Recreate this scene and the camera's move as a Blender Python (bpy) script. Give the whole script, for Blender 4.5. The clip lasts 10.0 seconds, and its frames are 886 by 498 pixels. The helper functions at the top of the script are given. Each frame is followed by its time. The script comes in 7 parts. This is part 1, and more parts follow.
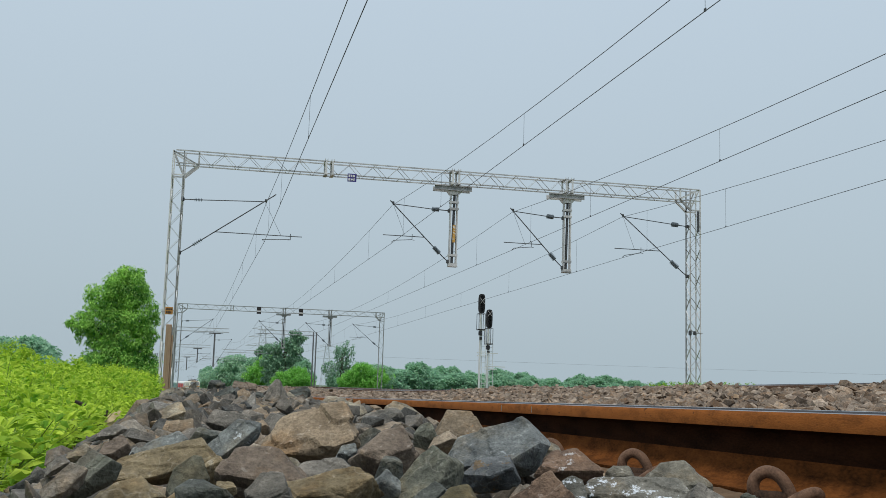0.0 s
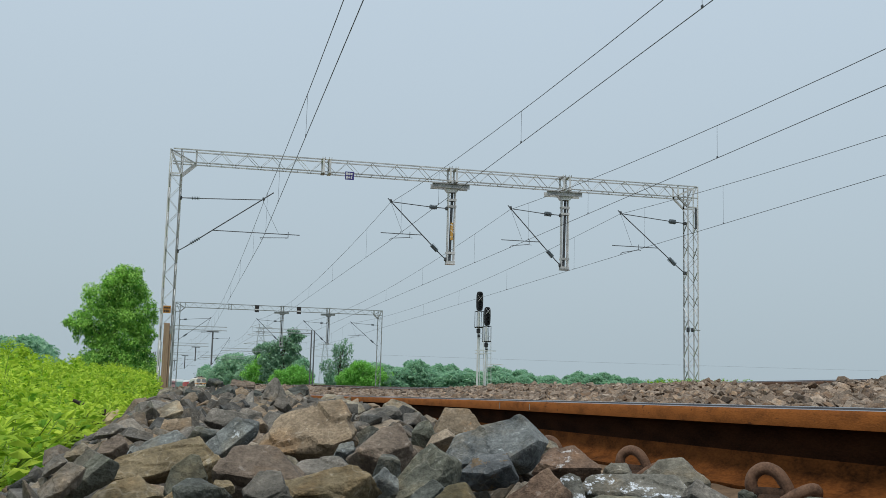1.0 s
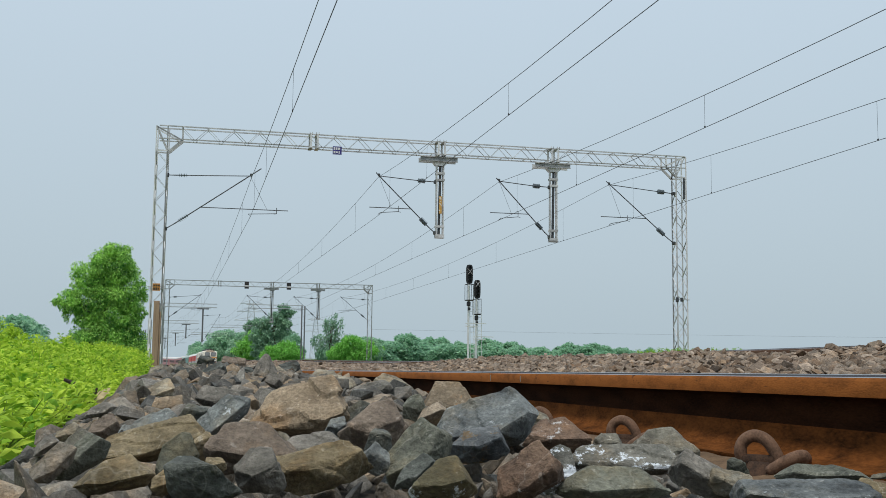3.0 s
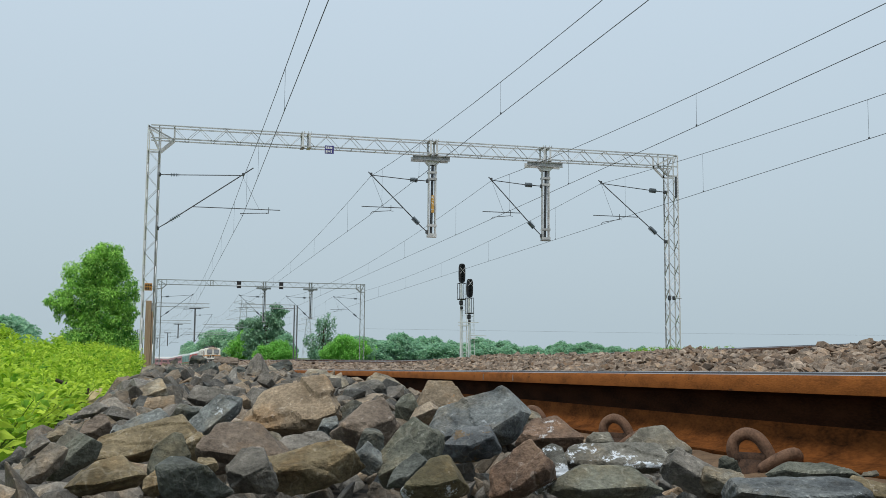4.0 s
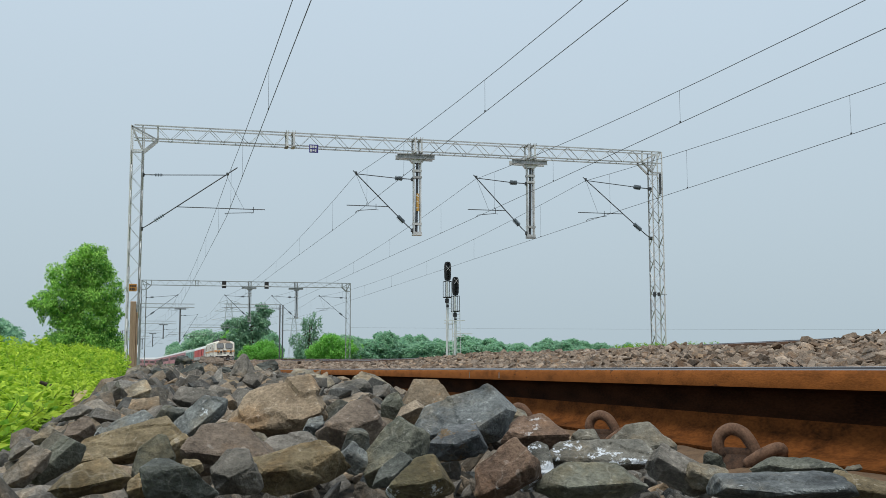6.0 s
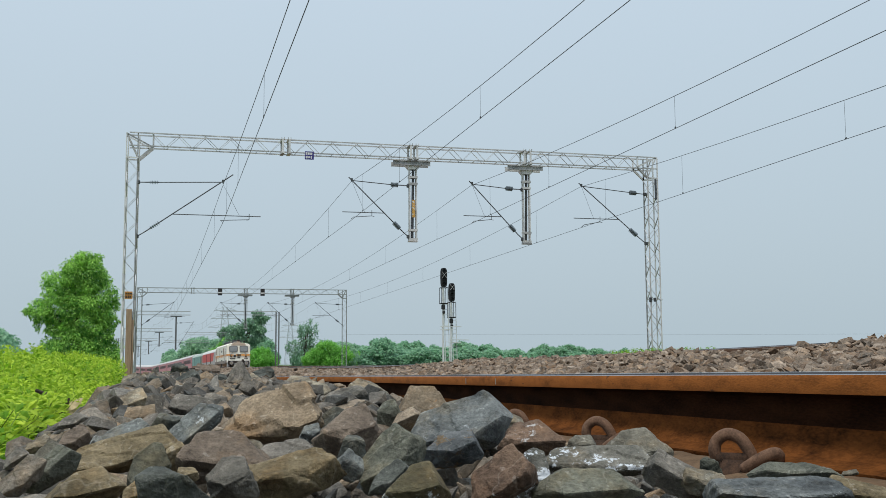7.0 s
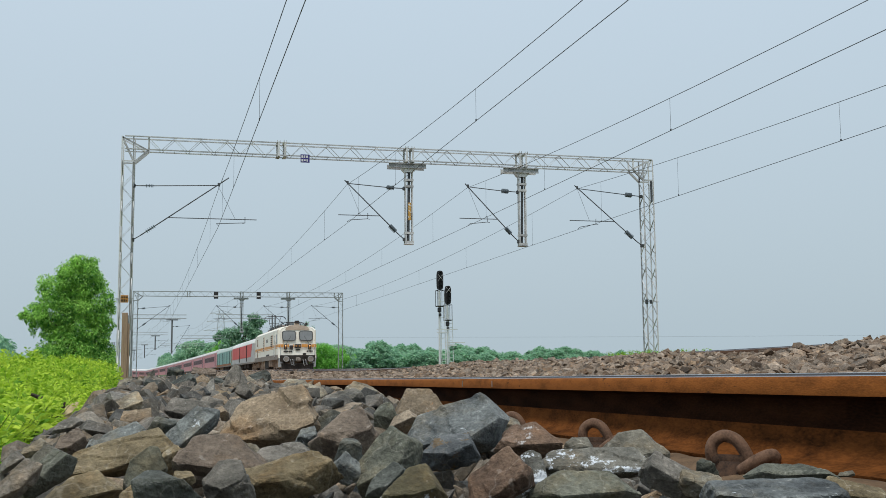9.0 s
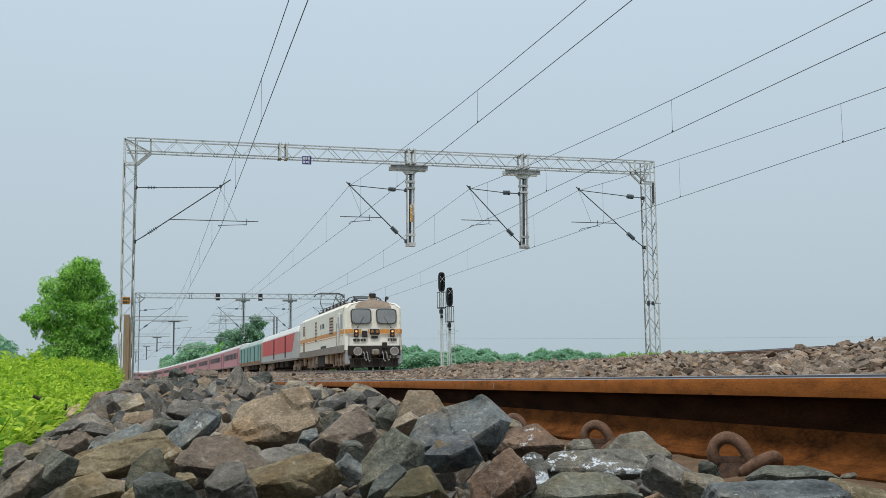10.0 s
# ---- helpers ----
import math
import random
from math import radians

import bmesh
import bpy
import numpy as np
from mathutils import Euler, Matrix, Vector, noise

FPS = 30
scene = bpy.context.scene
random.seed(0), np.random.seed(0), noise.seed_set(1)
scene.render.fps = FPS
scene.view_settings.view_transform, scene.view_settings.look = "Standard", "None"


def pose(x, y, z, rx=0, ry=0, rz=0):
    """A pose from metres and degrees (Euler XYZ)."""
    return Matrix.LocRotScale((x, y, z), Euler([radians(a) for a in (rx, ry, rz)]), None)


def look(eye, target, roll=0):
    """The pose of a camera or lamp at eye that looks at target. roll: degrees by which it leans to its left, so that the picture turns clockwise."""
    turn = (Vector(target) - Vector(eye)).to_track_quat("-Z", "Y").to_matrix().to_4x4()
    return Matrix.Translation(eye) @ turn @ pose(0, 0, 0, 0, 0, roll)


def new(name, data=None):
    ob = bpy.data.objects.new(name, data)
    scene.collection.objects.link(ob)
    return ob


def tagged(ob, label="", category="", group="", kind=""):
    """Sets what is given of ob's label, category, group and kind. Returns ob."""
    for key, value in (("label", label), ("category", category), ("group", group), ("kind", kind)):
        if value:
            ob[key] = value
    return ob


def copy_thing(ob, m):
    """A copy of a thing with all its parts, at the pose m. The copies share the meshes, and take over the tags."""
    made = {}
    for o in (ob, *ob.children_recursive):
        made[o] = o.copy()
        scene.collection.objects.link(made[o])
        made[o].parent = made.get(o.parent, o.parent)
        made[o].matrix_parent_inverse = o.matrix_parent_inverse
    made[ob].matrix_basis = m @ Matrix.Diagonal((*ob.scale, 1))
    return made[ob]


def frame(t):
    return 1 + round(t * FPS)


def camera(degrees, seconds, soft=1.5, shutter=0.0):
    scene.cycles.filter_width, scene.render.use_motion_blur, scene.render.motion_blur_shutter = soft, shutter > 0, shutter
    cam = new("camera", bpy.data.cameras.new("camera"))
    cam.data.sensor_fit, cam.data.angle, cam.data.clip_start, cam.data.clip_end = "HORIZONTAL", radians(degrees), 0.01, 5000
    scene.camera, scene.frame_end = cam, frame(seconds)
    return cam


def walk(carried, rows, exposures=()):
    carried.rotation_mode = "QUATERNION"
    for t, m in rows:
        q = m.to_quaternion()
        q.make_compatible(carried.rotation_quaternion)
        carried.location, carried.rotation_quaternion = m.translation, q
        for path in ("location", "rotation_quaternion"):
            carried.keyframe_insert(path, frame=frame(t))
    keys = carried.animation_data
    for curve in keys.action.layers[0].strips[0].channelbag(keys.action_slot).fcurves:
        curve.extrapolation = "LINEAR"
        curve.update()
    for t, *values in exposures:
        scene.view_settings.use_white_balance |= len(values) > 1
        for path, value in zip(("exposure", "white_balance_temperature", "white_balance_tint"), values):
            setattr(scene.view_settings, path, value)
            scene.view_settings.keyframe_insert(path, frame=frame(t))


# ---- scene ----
# height of the lens; heights of the line-side steelwork are given from here
RD = 0.75
cam = camera(46.16, 10.0, soft=0.6)
PATH = [
    (0.0, pose(-0.0028, 0.0008, RD + -0.0015, 97.658, -1.733, -12.815)),
    (0.5, pose(-0.0026, 0.0008, RD + -0.0014, 97.742, -1.671, -12.834)),
    (1.0, pose(-0.0024, 0.0007, RD + -0.0013, 97.535, -1.534, -12.910)),
    (1.1, pose(-0.0024, 0.0007, RD + -0.0012, 97.117, -1.410, -12.956)),
    (1.2, pose(-0.0024, 0.0007, RD + -0.0012, 96.639, -1.269, -13.010)),
    (1.3, pose(-0.0023, 0.0007, RD + -0.0012, 96.340, -1.181, -13.044)),
    (1.4, pose(-0.0023, 0.0007, RD + -0.0012, 96.146, -1.123, -13.066)),
    (1.5, pose(-0.0022, 0.0006, RD + -0.0011, 96.041, -1.093, -13.078)),
    (2.0, pose(-0.0020, 0.0006, RD + -0.0010, 96.151, -0.843, -13.229)),
    (2.5, pose(-0.0018, 0.0005, RD + -0.0009, 96.117, -0.705, -13.281)),
    (4.0, pose(-0.0012, 0.0004, RD + -0.0006, 96.036, -0.449, -13.800)),
    (4.5, pose(-0.0010, 0.0003, RD + -0.0005, 96.104, -0.305, -14.047)),
    (5.0, pose(-0.0008, 0.0003, RD + -0.0004, 95.998, -0.036, -14.331)),
    (5.5, pose(-0.0006, 0.0002, RD + -0.0003, 95.863, 0.005, -14.477)),
    (7.0, pose(0.0000, 0.0000, RD + 0.0000, 96.282, 0.348, -14.742)),
    (7.5, pose(0.0000, 0.0000, RD + 0.0000, 96.367, 0.395, -14.898)),
    (8.0, pose(0.0000, 0.0000, RD + 0.0000, 96.361, 0.450, -14.948)),
    (8.5, pose(0.0000, 0.0000, RD + 0.0000, 96.473, 0.452, -14.908)),
    (9.0, pose(0.0000, 0.0000, RD + 0.0000, 96.427, 0.538, -14.940)),
    (9.5, pose(0.0000, 0.0000, RD + 0.0000, 96.463, 0.570, -14.881)),
    (10.0, pose(0.0000, 0.0000, RD + 0.0000, 96.520, 0.546, -14.845)),
]
walk(cam, PATH, [(0.0, -0.11), (1.0, -0.11), (2.5, -0.03), (5.0, 0.03), (8.0, 0.0), (10.0, 0.0)])

# ---------------------------------------------------------------- light
world = bpy.data.worlds.new("overcast_sky")
scene.world = world
world.use_nodes = True
wn, wl = world.node_tree.nodes, world.node_tree.links
sky = wn.new("ShaderNodeTexSky")
sky.sky_type, sky.sun_disc = "NISHITA", False
sky.sun_elevation, sky.sun_rotation = radians(76), radians(209)
sky.dust_density, sky.air_density, sky.ozone_density = 6.0, 1.2, 1.0
dim = wn.new("ShaderNodeVectorMath")
dim.operation = "SCALE"
dim.inputs[3].default_value = 0.07
wl.new(sky.outputs[0], dim.inputs[0])
# high thin cloud: an even pale blue-grey veil, a little darker low down
geo = wn.new("ShaderNodeTexCoord")
sep = wn.new("ShaderNodeSeparateXYZ")
wl.new(geo.outputs["Generated"], sep.inputs[0])
ramp = wn.new("ShaderNodeValToRGB")
ramp.color_ramp.elements[0].position, ramp.color_ramp.elements[0].color = 0.0, (0.505, 0.62, 0.69, 1)
ramp.color_ramp.elements[1].position, ramp.color_ramp.elements[1].color = 0.42, (0.645, 0.775, 0.895, 1)
wl.new(sep.outputs["Z"], ramp.inputs[0])
veil = wn.new("ShaderNodeMix")
veil.data_type = "RGBA"
veil.inputs[0].default_value = 0.85
wl.new(dim.outputs[0], veil.inputs[6])
wl.new(ramp.outputs[0], veil.inputs[7])
wl.new(veil.outputs[2], wn["Background"].inputs["Color"])
wn["Background"].inputs["Strength"].default_value = 1.0

sun = new("sun", bpy.data.lights.new("sun", "SUN"))
sun.data.energy, sun.data.angle, sun.data.color = 2.0, radians(14), (1.0, 0.96, 0.9)
sun.matrix_world = look((0, 0, 50), (9, 20, 0))

# ---------------------------------------------------------------- materials


def surface(name, dark, light, scale=8.0, rough=0.7, metal=0.0, bump=0.2, fine=6.0, spots=None, spot_at=0.62, vary=0.0, island=False, stretch=None, span=(0.3, 0.85)):
    """Two-scale noise between two base colours, fine relief, optional patches of a third colour, and a shift from piece to piece."""
    m = bpy.data.materials.new(name)
    m.use_nodes = True
    n, l = m.node_tree.nodes, m.node_tree.links
    bsdf = n["Principled BSDF"]
    co = n.new("ShaderNodeTexCoord")
    src = co.outputs["Object"]
    if stretch:
        mp = n.new("ShaderNodeMapping")
        mp.inputs["Scale"].default_value = stretch
        l.new(src, mp.inputs[0])
        src = mp.outputs[0]

    def tex(s, detail):
        t = n.new("ShaderNodeTexNoise")
        t.inputs["Scale"].default_value, t.inputs["Detail"].default_value = s, detail
        l.new(src, t.inputs["Vector"])
        return t.outputs[0]

    big, small = tex(scale, 4), tex(scale * fine, 5)
    add = n.new("ShaderNodeMath")
    add.operation = "MULTIPLY_ADD"
    add.inputs[1].default_value, add.inputs[2].default_value = 0.45, 0.0
    l.new(small, add.inputs[0])
    tot = n.new("ShaderNodeMath")
    tot.operation = "MULTIPLY_ADD"
    tot.inputs[1].default_value = 0.75
    l.new(big, tot.inputs[0])
    l.new(add.outputs[0], tot.inputs[2])
    val = tot.outputs[0]
    if vary:
        oi = n.new("ShaderNodeNewGeometry" if island else "ShaderNodeObjectInfo")
        mv = n.new("ShaderNodeMath")
        mv.operation = "MULTIPLY_ADD"
        mv.inputs[1].default_value = vary
        l.new(oi.outputs["Random Per Island" if island else "Random"], mv.inputs[0])
        sh = n.new("ShaderNodeMath")
        sh.operation = "SUBTRACT"
        l.new(val, mv.inputs[2])
        l.new(mv.outputs[0], sh.inputs[0])
        sh.inputs[1].default_value = vary / 2
        val = sh.outputs[0]
    rp = n.new("ShaderNodeValToRGB")
    rp.color_ramp.elements[0].position, rp.color_ramp.elements[0].color = span[0], (*dark, 1)
    rp.color_ramp.elements[1].position, rp.color_ramp.elements[1].color = span[1], (*light, 1)
    l.new(val, rp.inputs[0])
    colour = rp.outputs[0]
    if spots:
        sp = tex(scale * 1.7, 3)
        th = n.new("ShaderNodeMapRange")
        th.inputs[1].default_value, th.inputs[2].default_value = spot_at, spot_at + 0.06
        l.new(sp, th.inputs[0])
        mx = n.new("ShaderNodeMix")
        mx.data_type = "RGBA"
        l.new(th.outputs[0], mx.inputs[0])
        l.new(colour, mx.inputs[6])
        mx.inputs[7].default_value = (*spots, 1)
        colour = mx.outputs[2]
    l.new(colour, bsdf.inputs["Base Color"])
    bsdf.inputs["Roughness"].default_value, bsdf.inputs["Metallic"].default_value = rough, metal
    bsdf.inputs["Specular IOR Level"].default_value = 0.35
    if bump:
        b = n.new("ShaderNodeBump")
        b.inputs["Strength"].default_value, b.inputs["Distance"].default_value = bump, 0.3 / scale / fine ** 0.5
        l.new(tot.outputs[0], b.inputs["Height"])
        l.new(b.outputs[0], bsdf.inputs["Normal"])
    return m


def leafy(name, dark, light, scale=0.6, through_leaf=0.35, vary=0.5):
    """Leaves: colour shifts from leaf to leaf and over the crown, and some light passes through them."""
    m = surface(name, dark, light, scale, 0.75, bump=0, vary=vary, island=True)
    n, l = m.node_tree.nodes, m.node_tree.links
    bsdf, out = n["Principled BSDF"], n["Material Output"]
    tr = n.new("ShaderNodeBsdfTranslucent")
    src = bsdf.inputs["Base Color"].links[0].from_socket
    l.new(src, tr.inputs["Color"])
    mx = n.new("ShaderNodeMixShader")
    mx.inputs[0].default_value = through_leaf
    l.new(bsdf.outputs[0], mx.inputs[1])
    l.new(tr.outputs[0], mx.inputs[2])
    l.new(mx.outputs[0], out.inputs["Surface"])
    return m


def lamp_glow(name, colour, power):
    m = bpy.data.materials.new(name)
    m.use_nodes = True
    b = m.node_tree.nodes["Principled BSDF"]
    b.inputs["Base Color"].default_value = (*colour, 1)
    b.inputs["Emission Color"].default_value = (*colour, 1)
    b.inputs["Emission Strength"].default_value = power
    return m


GALV = surface("galvanised_steel", (0.24, 0.245, 0.245), (0.70, 0.70, 0.69), 3, 0.55, 0.15, 0.1, vary=0.5)
# a darker, more even grey than the near portal
GALV_FAR = surface("far_grey_steel", (0.22, 0.24, 0.24), (0.36, 0.38, 0.37), 2, 0.6, 0.2, 0.05)
DARK_STEEL = surface("dark_tube_steel", (0.045, 0.05, 0.055), (0.10, 0.105, 0.11), 5, 0.55, 0.4, 0.1)
WIRE = surface("weathered_copper_wire", (0.055, 0.06, 0.068), (0.10, 0.107, 0.115), 3, 0.6, 0.3, 0.0)
PORCELAIN = surface("dark_grey_insulator", (0.07, 0.09, 0.105), (0.15, 0.18, 0.20), 20, 0.4, 0, 0.0)
RUST = surface("orange_rail_rust", (0.085, 0.030, 0.009), (0.32, 0.107, 0.025), 26, 0.95, 0, 0.45, 9, spots=(0.10, 0.04, 0.016), spot_at=0.69, stretch=(1, 0.5, 1.4), span=(0.25, 0.68))
RUST.node_tree.nodes["Principled BSDF"].inputs["Specular IOR Level"].default_value = 0.12
RUST_DULL = surface("dull_brown_rail_rust", (0.045, 0.022, 0.012), (0.15, 0.075, 0.04), 12, 0.9, 0, 0.4, 10, stretch=(1, 0.7, 1.2))
# the shade below the rail head is painted into this dark rust
RUST_WEB = surface("head_shaded_rust", (0.0055, 0.0026, 0.0016), (0.042, 0.0165, 0.007), 10, 0.95, 0, 0.5, 14, stretch=(1, 0.6, 2.2), span=(0.38, 0.78))
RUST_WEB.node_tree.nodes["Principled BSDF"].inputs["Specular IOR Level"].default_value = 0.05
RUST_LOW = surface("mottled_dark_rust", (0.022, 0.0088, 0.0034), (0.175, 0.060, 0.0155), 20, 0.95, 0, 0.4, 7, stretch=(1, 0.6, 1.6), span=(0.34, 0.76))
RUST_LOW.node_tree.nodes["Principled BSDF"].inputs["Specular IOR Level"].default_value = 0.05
RUST_CLIP = surface("scaled_clip_rust", (0.06, 0.034, 0.022), (0.23, 0.13, 0.08), 60, 0.9, 0, 0.5, 4)
RUST_CRUST = surface("dark_crusted_rust", (0.012, 0.008, 0.006), (0.085, 0.045, 0.026), 70, 0.95, 0, 0.6, 4)
STEEL_TOP = surface("polished_running_steel", (0.30, 0.30, 0.31), (0.60, 0.60, 0.61), 6, 0.3, 0.95, 0.03, stretch=(4, 0.1, 1))
STEEL_DULL_TOP = surface("dull_running_band", (0.03, 0.03, 0.034), (0.10, 0.10, 0.105), 6, 0.9, 0.0, 0.03, stretch=(4, 0.1, 1))
STEEL_DULL_TOP.node_tree.nodes["Principled BSDF"].inputs["Specular IOR Level"].default_value = 0.0
CONCRETE = surface("sleeper_concrete", (0.20, 0.18, 0.15), (0.38, 0.35, 0.30), 6, 0.9, 0, 0.3)
WEATHERED_WOOD = surface("old_sleeper_wood", (0.24, 0.15, 0.095), (0.42, 0.30, 0.20), 4, 0.9, 0, 0.4, stretch=(6, 6, 0.6))
FIELD = surface("field_grass", (0.035, 0.06, 0.018), (0.10, 0.15, 0.04), 0.08, 0.95, 0, 0.2, 12)
# near-black: the shade deep between the stones is put into this colour
BED = surface("shaded_ballast_bed", (0.018, 0.016, 0.013), (0.06, 0.05, 0.04), 30, 0.95, 0, 0.6)
RAIL_DUST = surface("rusty_ballast_dust", (0.05, 0.03, 0.016), (0.20, 0.125, 0.07), 25, 0.95, 0, 0.6)
SIGN_BLUE = surface("blue_plate_enamel", (0.035, 0.03, 0.16), (0.06, 0.05, 0.24), 3, 0.4, 0, 0.0)
SIGN_ORANGE = surface("orange_plate_enamel", (0.40, 0.17, 0.035), (0.55, 0.26, 0.06), 5, 0.5, 0, 0.0)
SIGN_BLACK = surface("black_plate_paint", (0.015, 0.016, 0.018), (0.03, 0.03, 0.034), 5, 0.5, 0, 0.0)
# pylon steel made pale by haze painted into its colour
PALE_STEEL = surface("haze_tinted_pylon_steel", (0.42, 0.46, 0.48), (0.5, 0.54, 0.56), 1, 0.7, 0, 0.0)
BAR_WHITE = surface("white_lettering_paint", (0.55, 0.55, 0.55), (0.75, 0.75, 0.74), 8, 0.6, 0, 0.0)
BAR_DARK = surface("dark_lettering_paint", (0.02, 0.02, 0.02), (0.05, 0.045, 0.04), 8, 0.6, 0, 0.0)
YELLOW_PAINT = surface("faded_yellow_paint", (0.46, 0.24, 0.05), (0.66, 0.38, 0.09), 6, 0.6, 0, 0.1, spots=(0.7, 0.68, 0.62), spot_at=0.56)

# ---------------------------------------------------------------- mesh helpers


def link_mesh(name, bm, material, parent=None, label="", smooth=False):
    me = bpy.data.meshes.new(name)
    bm.to_mesh(me)
    bm.free()
    if smooth:
        me.shade_smooth()
    me.materials.append(material)
    ob = new(name, me)
    ob.parent = parent
    if label:
        tagged(ob, label)
    return ob


def part(name, bm, material, parent, label="", smooth=False):
    return link_mesh(name, bm, material, parent, label, smooth)


def alike(name, mesh, parent, m):
    """A further piece on a shared mesh."""
    ob = new(name, mesh)
    ob.parent = parent
    ob.matrix_basis = m
    return ob


def thing(name, label, category, at=None, group="", kind=""):
    ob = new(name)
    if at is not None:
        ob.matrix_basis = at
    return tagged(ob, label, category, group, kind)


def box(bm, c, s, rot=None, bevel=0.0):
    m = Matrix.Translation(c)
    if rot is not None:
        m = m @ rot
    r = bmesh.ops.create_cube(bm, size=1, matrix=m @ Matrix.Diagonal((*s, 1)))
    if bevel:
        edges = list({e for v in r["verts"] for e in v.link_edges})
        bmesh.ops.bevel(bm, geom=edges, offset=bevel, segments=1, affect="EDGES")


def axis_frame(a, b, up=(0, 0, 1)):
    a, b = Vector(a), Vector(b)
    w = (b - a).normalized()
    u = Vector(up).cross(w)
    if u.length < 1e-4:
        u = Vector((1, 0, 0)).cross(w)
        if u.length < 1e-4:
            u = Vector((0, 1, 0)).cross(w)
    u.normalize()
    v = w.cross(u)
    return a, b, u, v, w


def sweep(bm, a, b, outline, up=(0, 0, 1), caps=True):
    """A straight bar from a to b with the given outline, (u, v) pairs in order round it."""
    a, b, u, v, w = axis_frame(a, b, up)
    lo = [bm.verts.new(a + u * p + v * q) for p, q in outline]
    hi = [bm.verts.new(b + u * p + v * q) for p, q in outline]
    k = len(outline)
    for i in range(k):
        j = (i + 1) % k
        bm.faces.new((lo[i], lo[j], hi[j], hi[i]))
    if caps:
        bm.faces.new(lo[::-1])
        bm.faces.new(hi)


def angle_outline(w, t):
    return [(0, 0), (w, 0), (w, t), (t, t), (t, w), (0, w)]


def angle_bar(bm, a, b, w=0.06, t=0.008, up=(0, 0, 1)):
    sweep(bm, a, b, angle_outline(w, t), up)


def flat_bar(bm, a, b, w=0.05, t=0.012, up=(0, 0, 1)):
    sweep(bm, a, b, [(-t / 2, -w / 2), (t / 2, -w / 2), (t / 2, w / 2), (-t / 2, w / 2)], up)


def rod(bm, a, b, r, n=8):
    sweep(bm, a, b, [(r * math.cos(2 * math.pi * i / n), r * math.sin(2 * math.pi * i / n)) for i in range(n)])


def tube(bm, pts, r, n=8, closed_caps=True):
    """A round bar along a chain of points."""
    pts = [Vector(p) for p in pts]
    rings = []
    u = None
    for i, p in enumerate(pts):
        w = (pts[min(i + 1, len(pts) - 1)] - pts[max(i - 1, 0)]).normalized()
        if u is None:
            u = w.orthogonal().normalized()
        u = (u - w * u.dot(w)).normalized()
        v = w.cross(u)
        rr = r[i] if isinstance(r, (list, tuple)) else r
        rings.append([bm.verts.new(p + (u * math.cos(2 * math.pi * k / n) + v * math.sin(2 * math.pi * k / n)) * rr) for k in range(n)])
    for a, b in zip(rings, rings[1:]):
        for k in range(n):
            bm.faces.new((a[k], a[(k + 1) % n], b[(k + 1) % n], b[k]))
    if closed_caps:
        bm.faces.new(rings[0][::-1])
        bm.faces.new(rings[-1])


def disc_stack(bm, a, b, r_core, r_shed, sheds):
    """An insulator: a core with ribs along it."""
    a, b = Vector(a), Vector(b)
    pts, rad = [a], [r_core]
    for i in range(sheds):
        for f, q in ((0.2, r_core), (0.5, r_shed), (0.6, r_shed), (0.8, r_core)):
            pts.append(a.lerp(b, (i + f) / sheds))
            rad.append(q)
    pts.append(b)
    rad.append(r_core)
    tube(bm, pts, rad, 10)


# ---------------------------------------------------------------- line of the tracks


def swing(y):
    """How far the four tracks have swung to the west, y metres up the line."""
    return -max(y - 50, 0) ** 2 / 6000


TRACKS = (1.97, 6.6, 11.25, 16.2)


def dip(y):
    """The line falls away beyond a low summit."""
    return 0.007 * min(max(y - 58, 0), 300) + 2.7e-5 * min(max(y - 100, 0), 250) ** 2


def rail_height(k, y):
    """Top of the low rail of track k, as a height above the field."""
    if k == 0:
        return RD - 0.0112 * min(max(y, -8), 16) - 0.002 * min(max(y - 16, 0), 30) - dip(y)
    return RD - 0.08 - dip(y)


CANT = 0.125
# ---------------------------------------------------------------- ground
def sheet(name, xs, ys, height, material, label, category):
    bm = bmesh.new()
    grid = [[bm.verts.new((x + (swing(y) if abs(x) < 60 else 0), y, height(x, y))) for x in xs] for y in ys]
    for i in range(len(ys) - 1):
        for j in range(len(xs) - 1):
            bm.faces.new((grid[i][j], grid[i][j + 1], grid[i + 1][j + 1], grid[i + 1][j]))
    ob = link_mesh(name, bm, material, smooth=True)
    return tagged(ob, label, category, kind="structure")


def ease(a, b, v):
    s = min(max((v - a) / (b - a), 0), 1)
    return s * s * (3 - 2 * s)


def bed_height(x, y):
    """Surface of the stone bed and the field beside it."""
    low = rail_height(0, y)
    crest = RD - 0.105 - 0.006 * max(y - 1, 0) if y < 10 else low - 0.06
    if x < 1.97:
        if x > 1.2:
            return low - 0.10 + (x - 1.2) * 0.075
        if x > 0.55:
            return crest + (low - 0.215 - crest) * ease(0.55, 0.98, x)
        if x > -0.22:
            return crest
        return max(crest - (-0.22 - x) * 0.62, RD - 0.72)
    if x < 2.9:
        return low - 0.10 + (x - 1.2) * 0.075
    if x < 19.2:
        return RD - 0.22
    return max(RD - 0.2 - (x - 19.2) * 0.6, RD - 0.9)


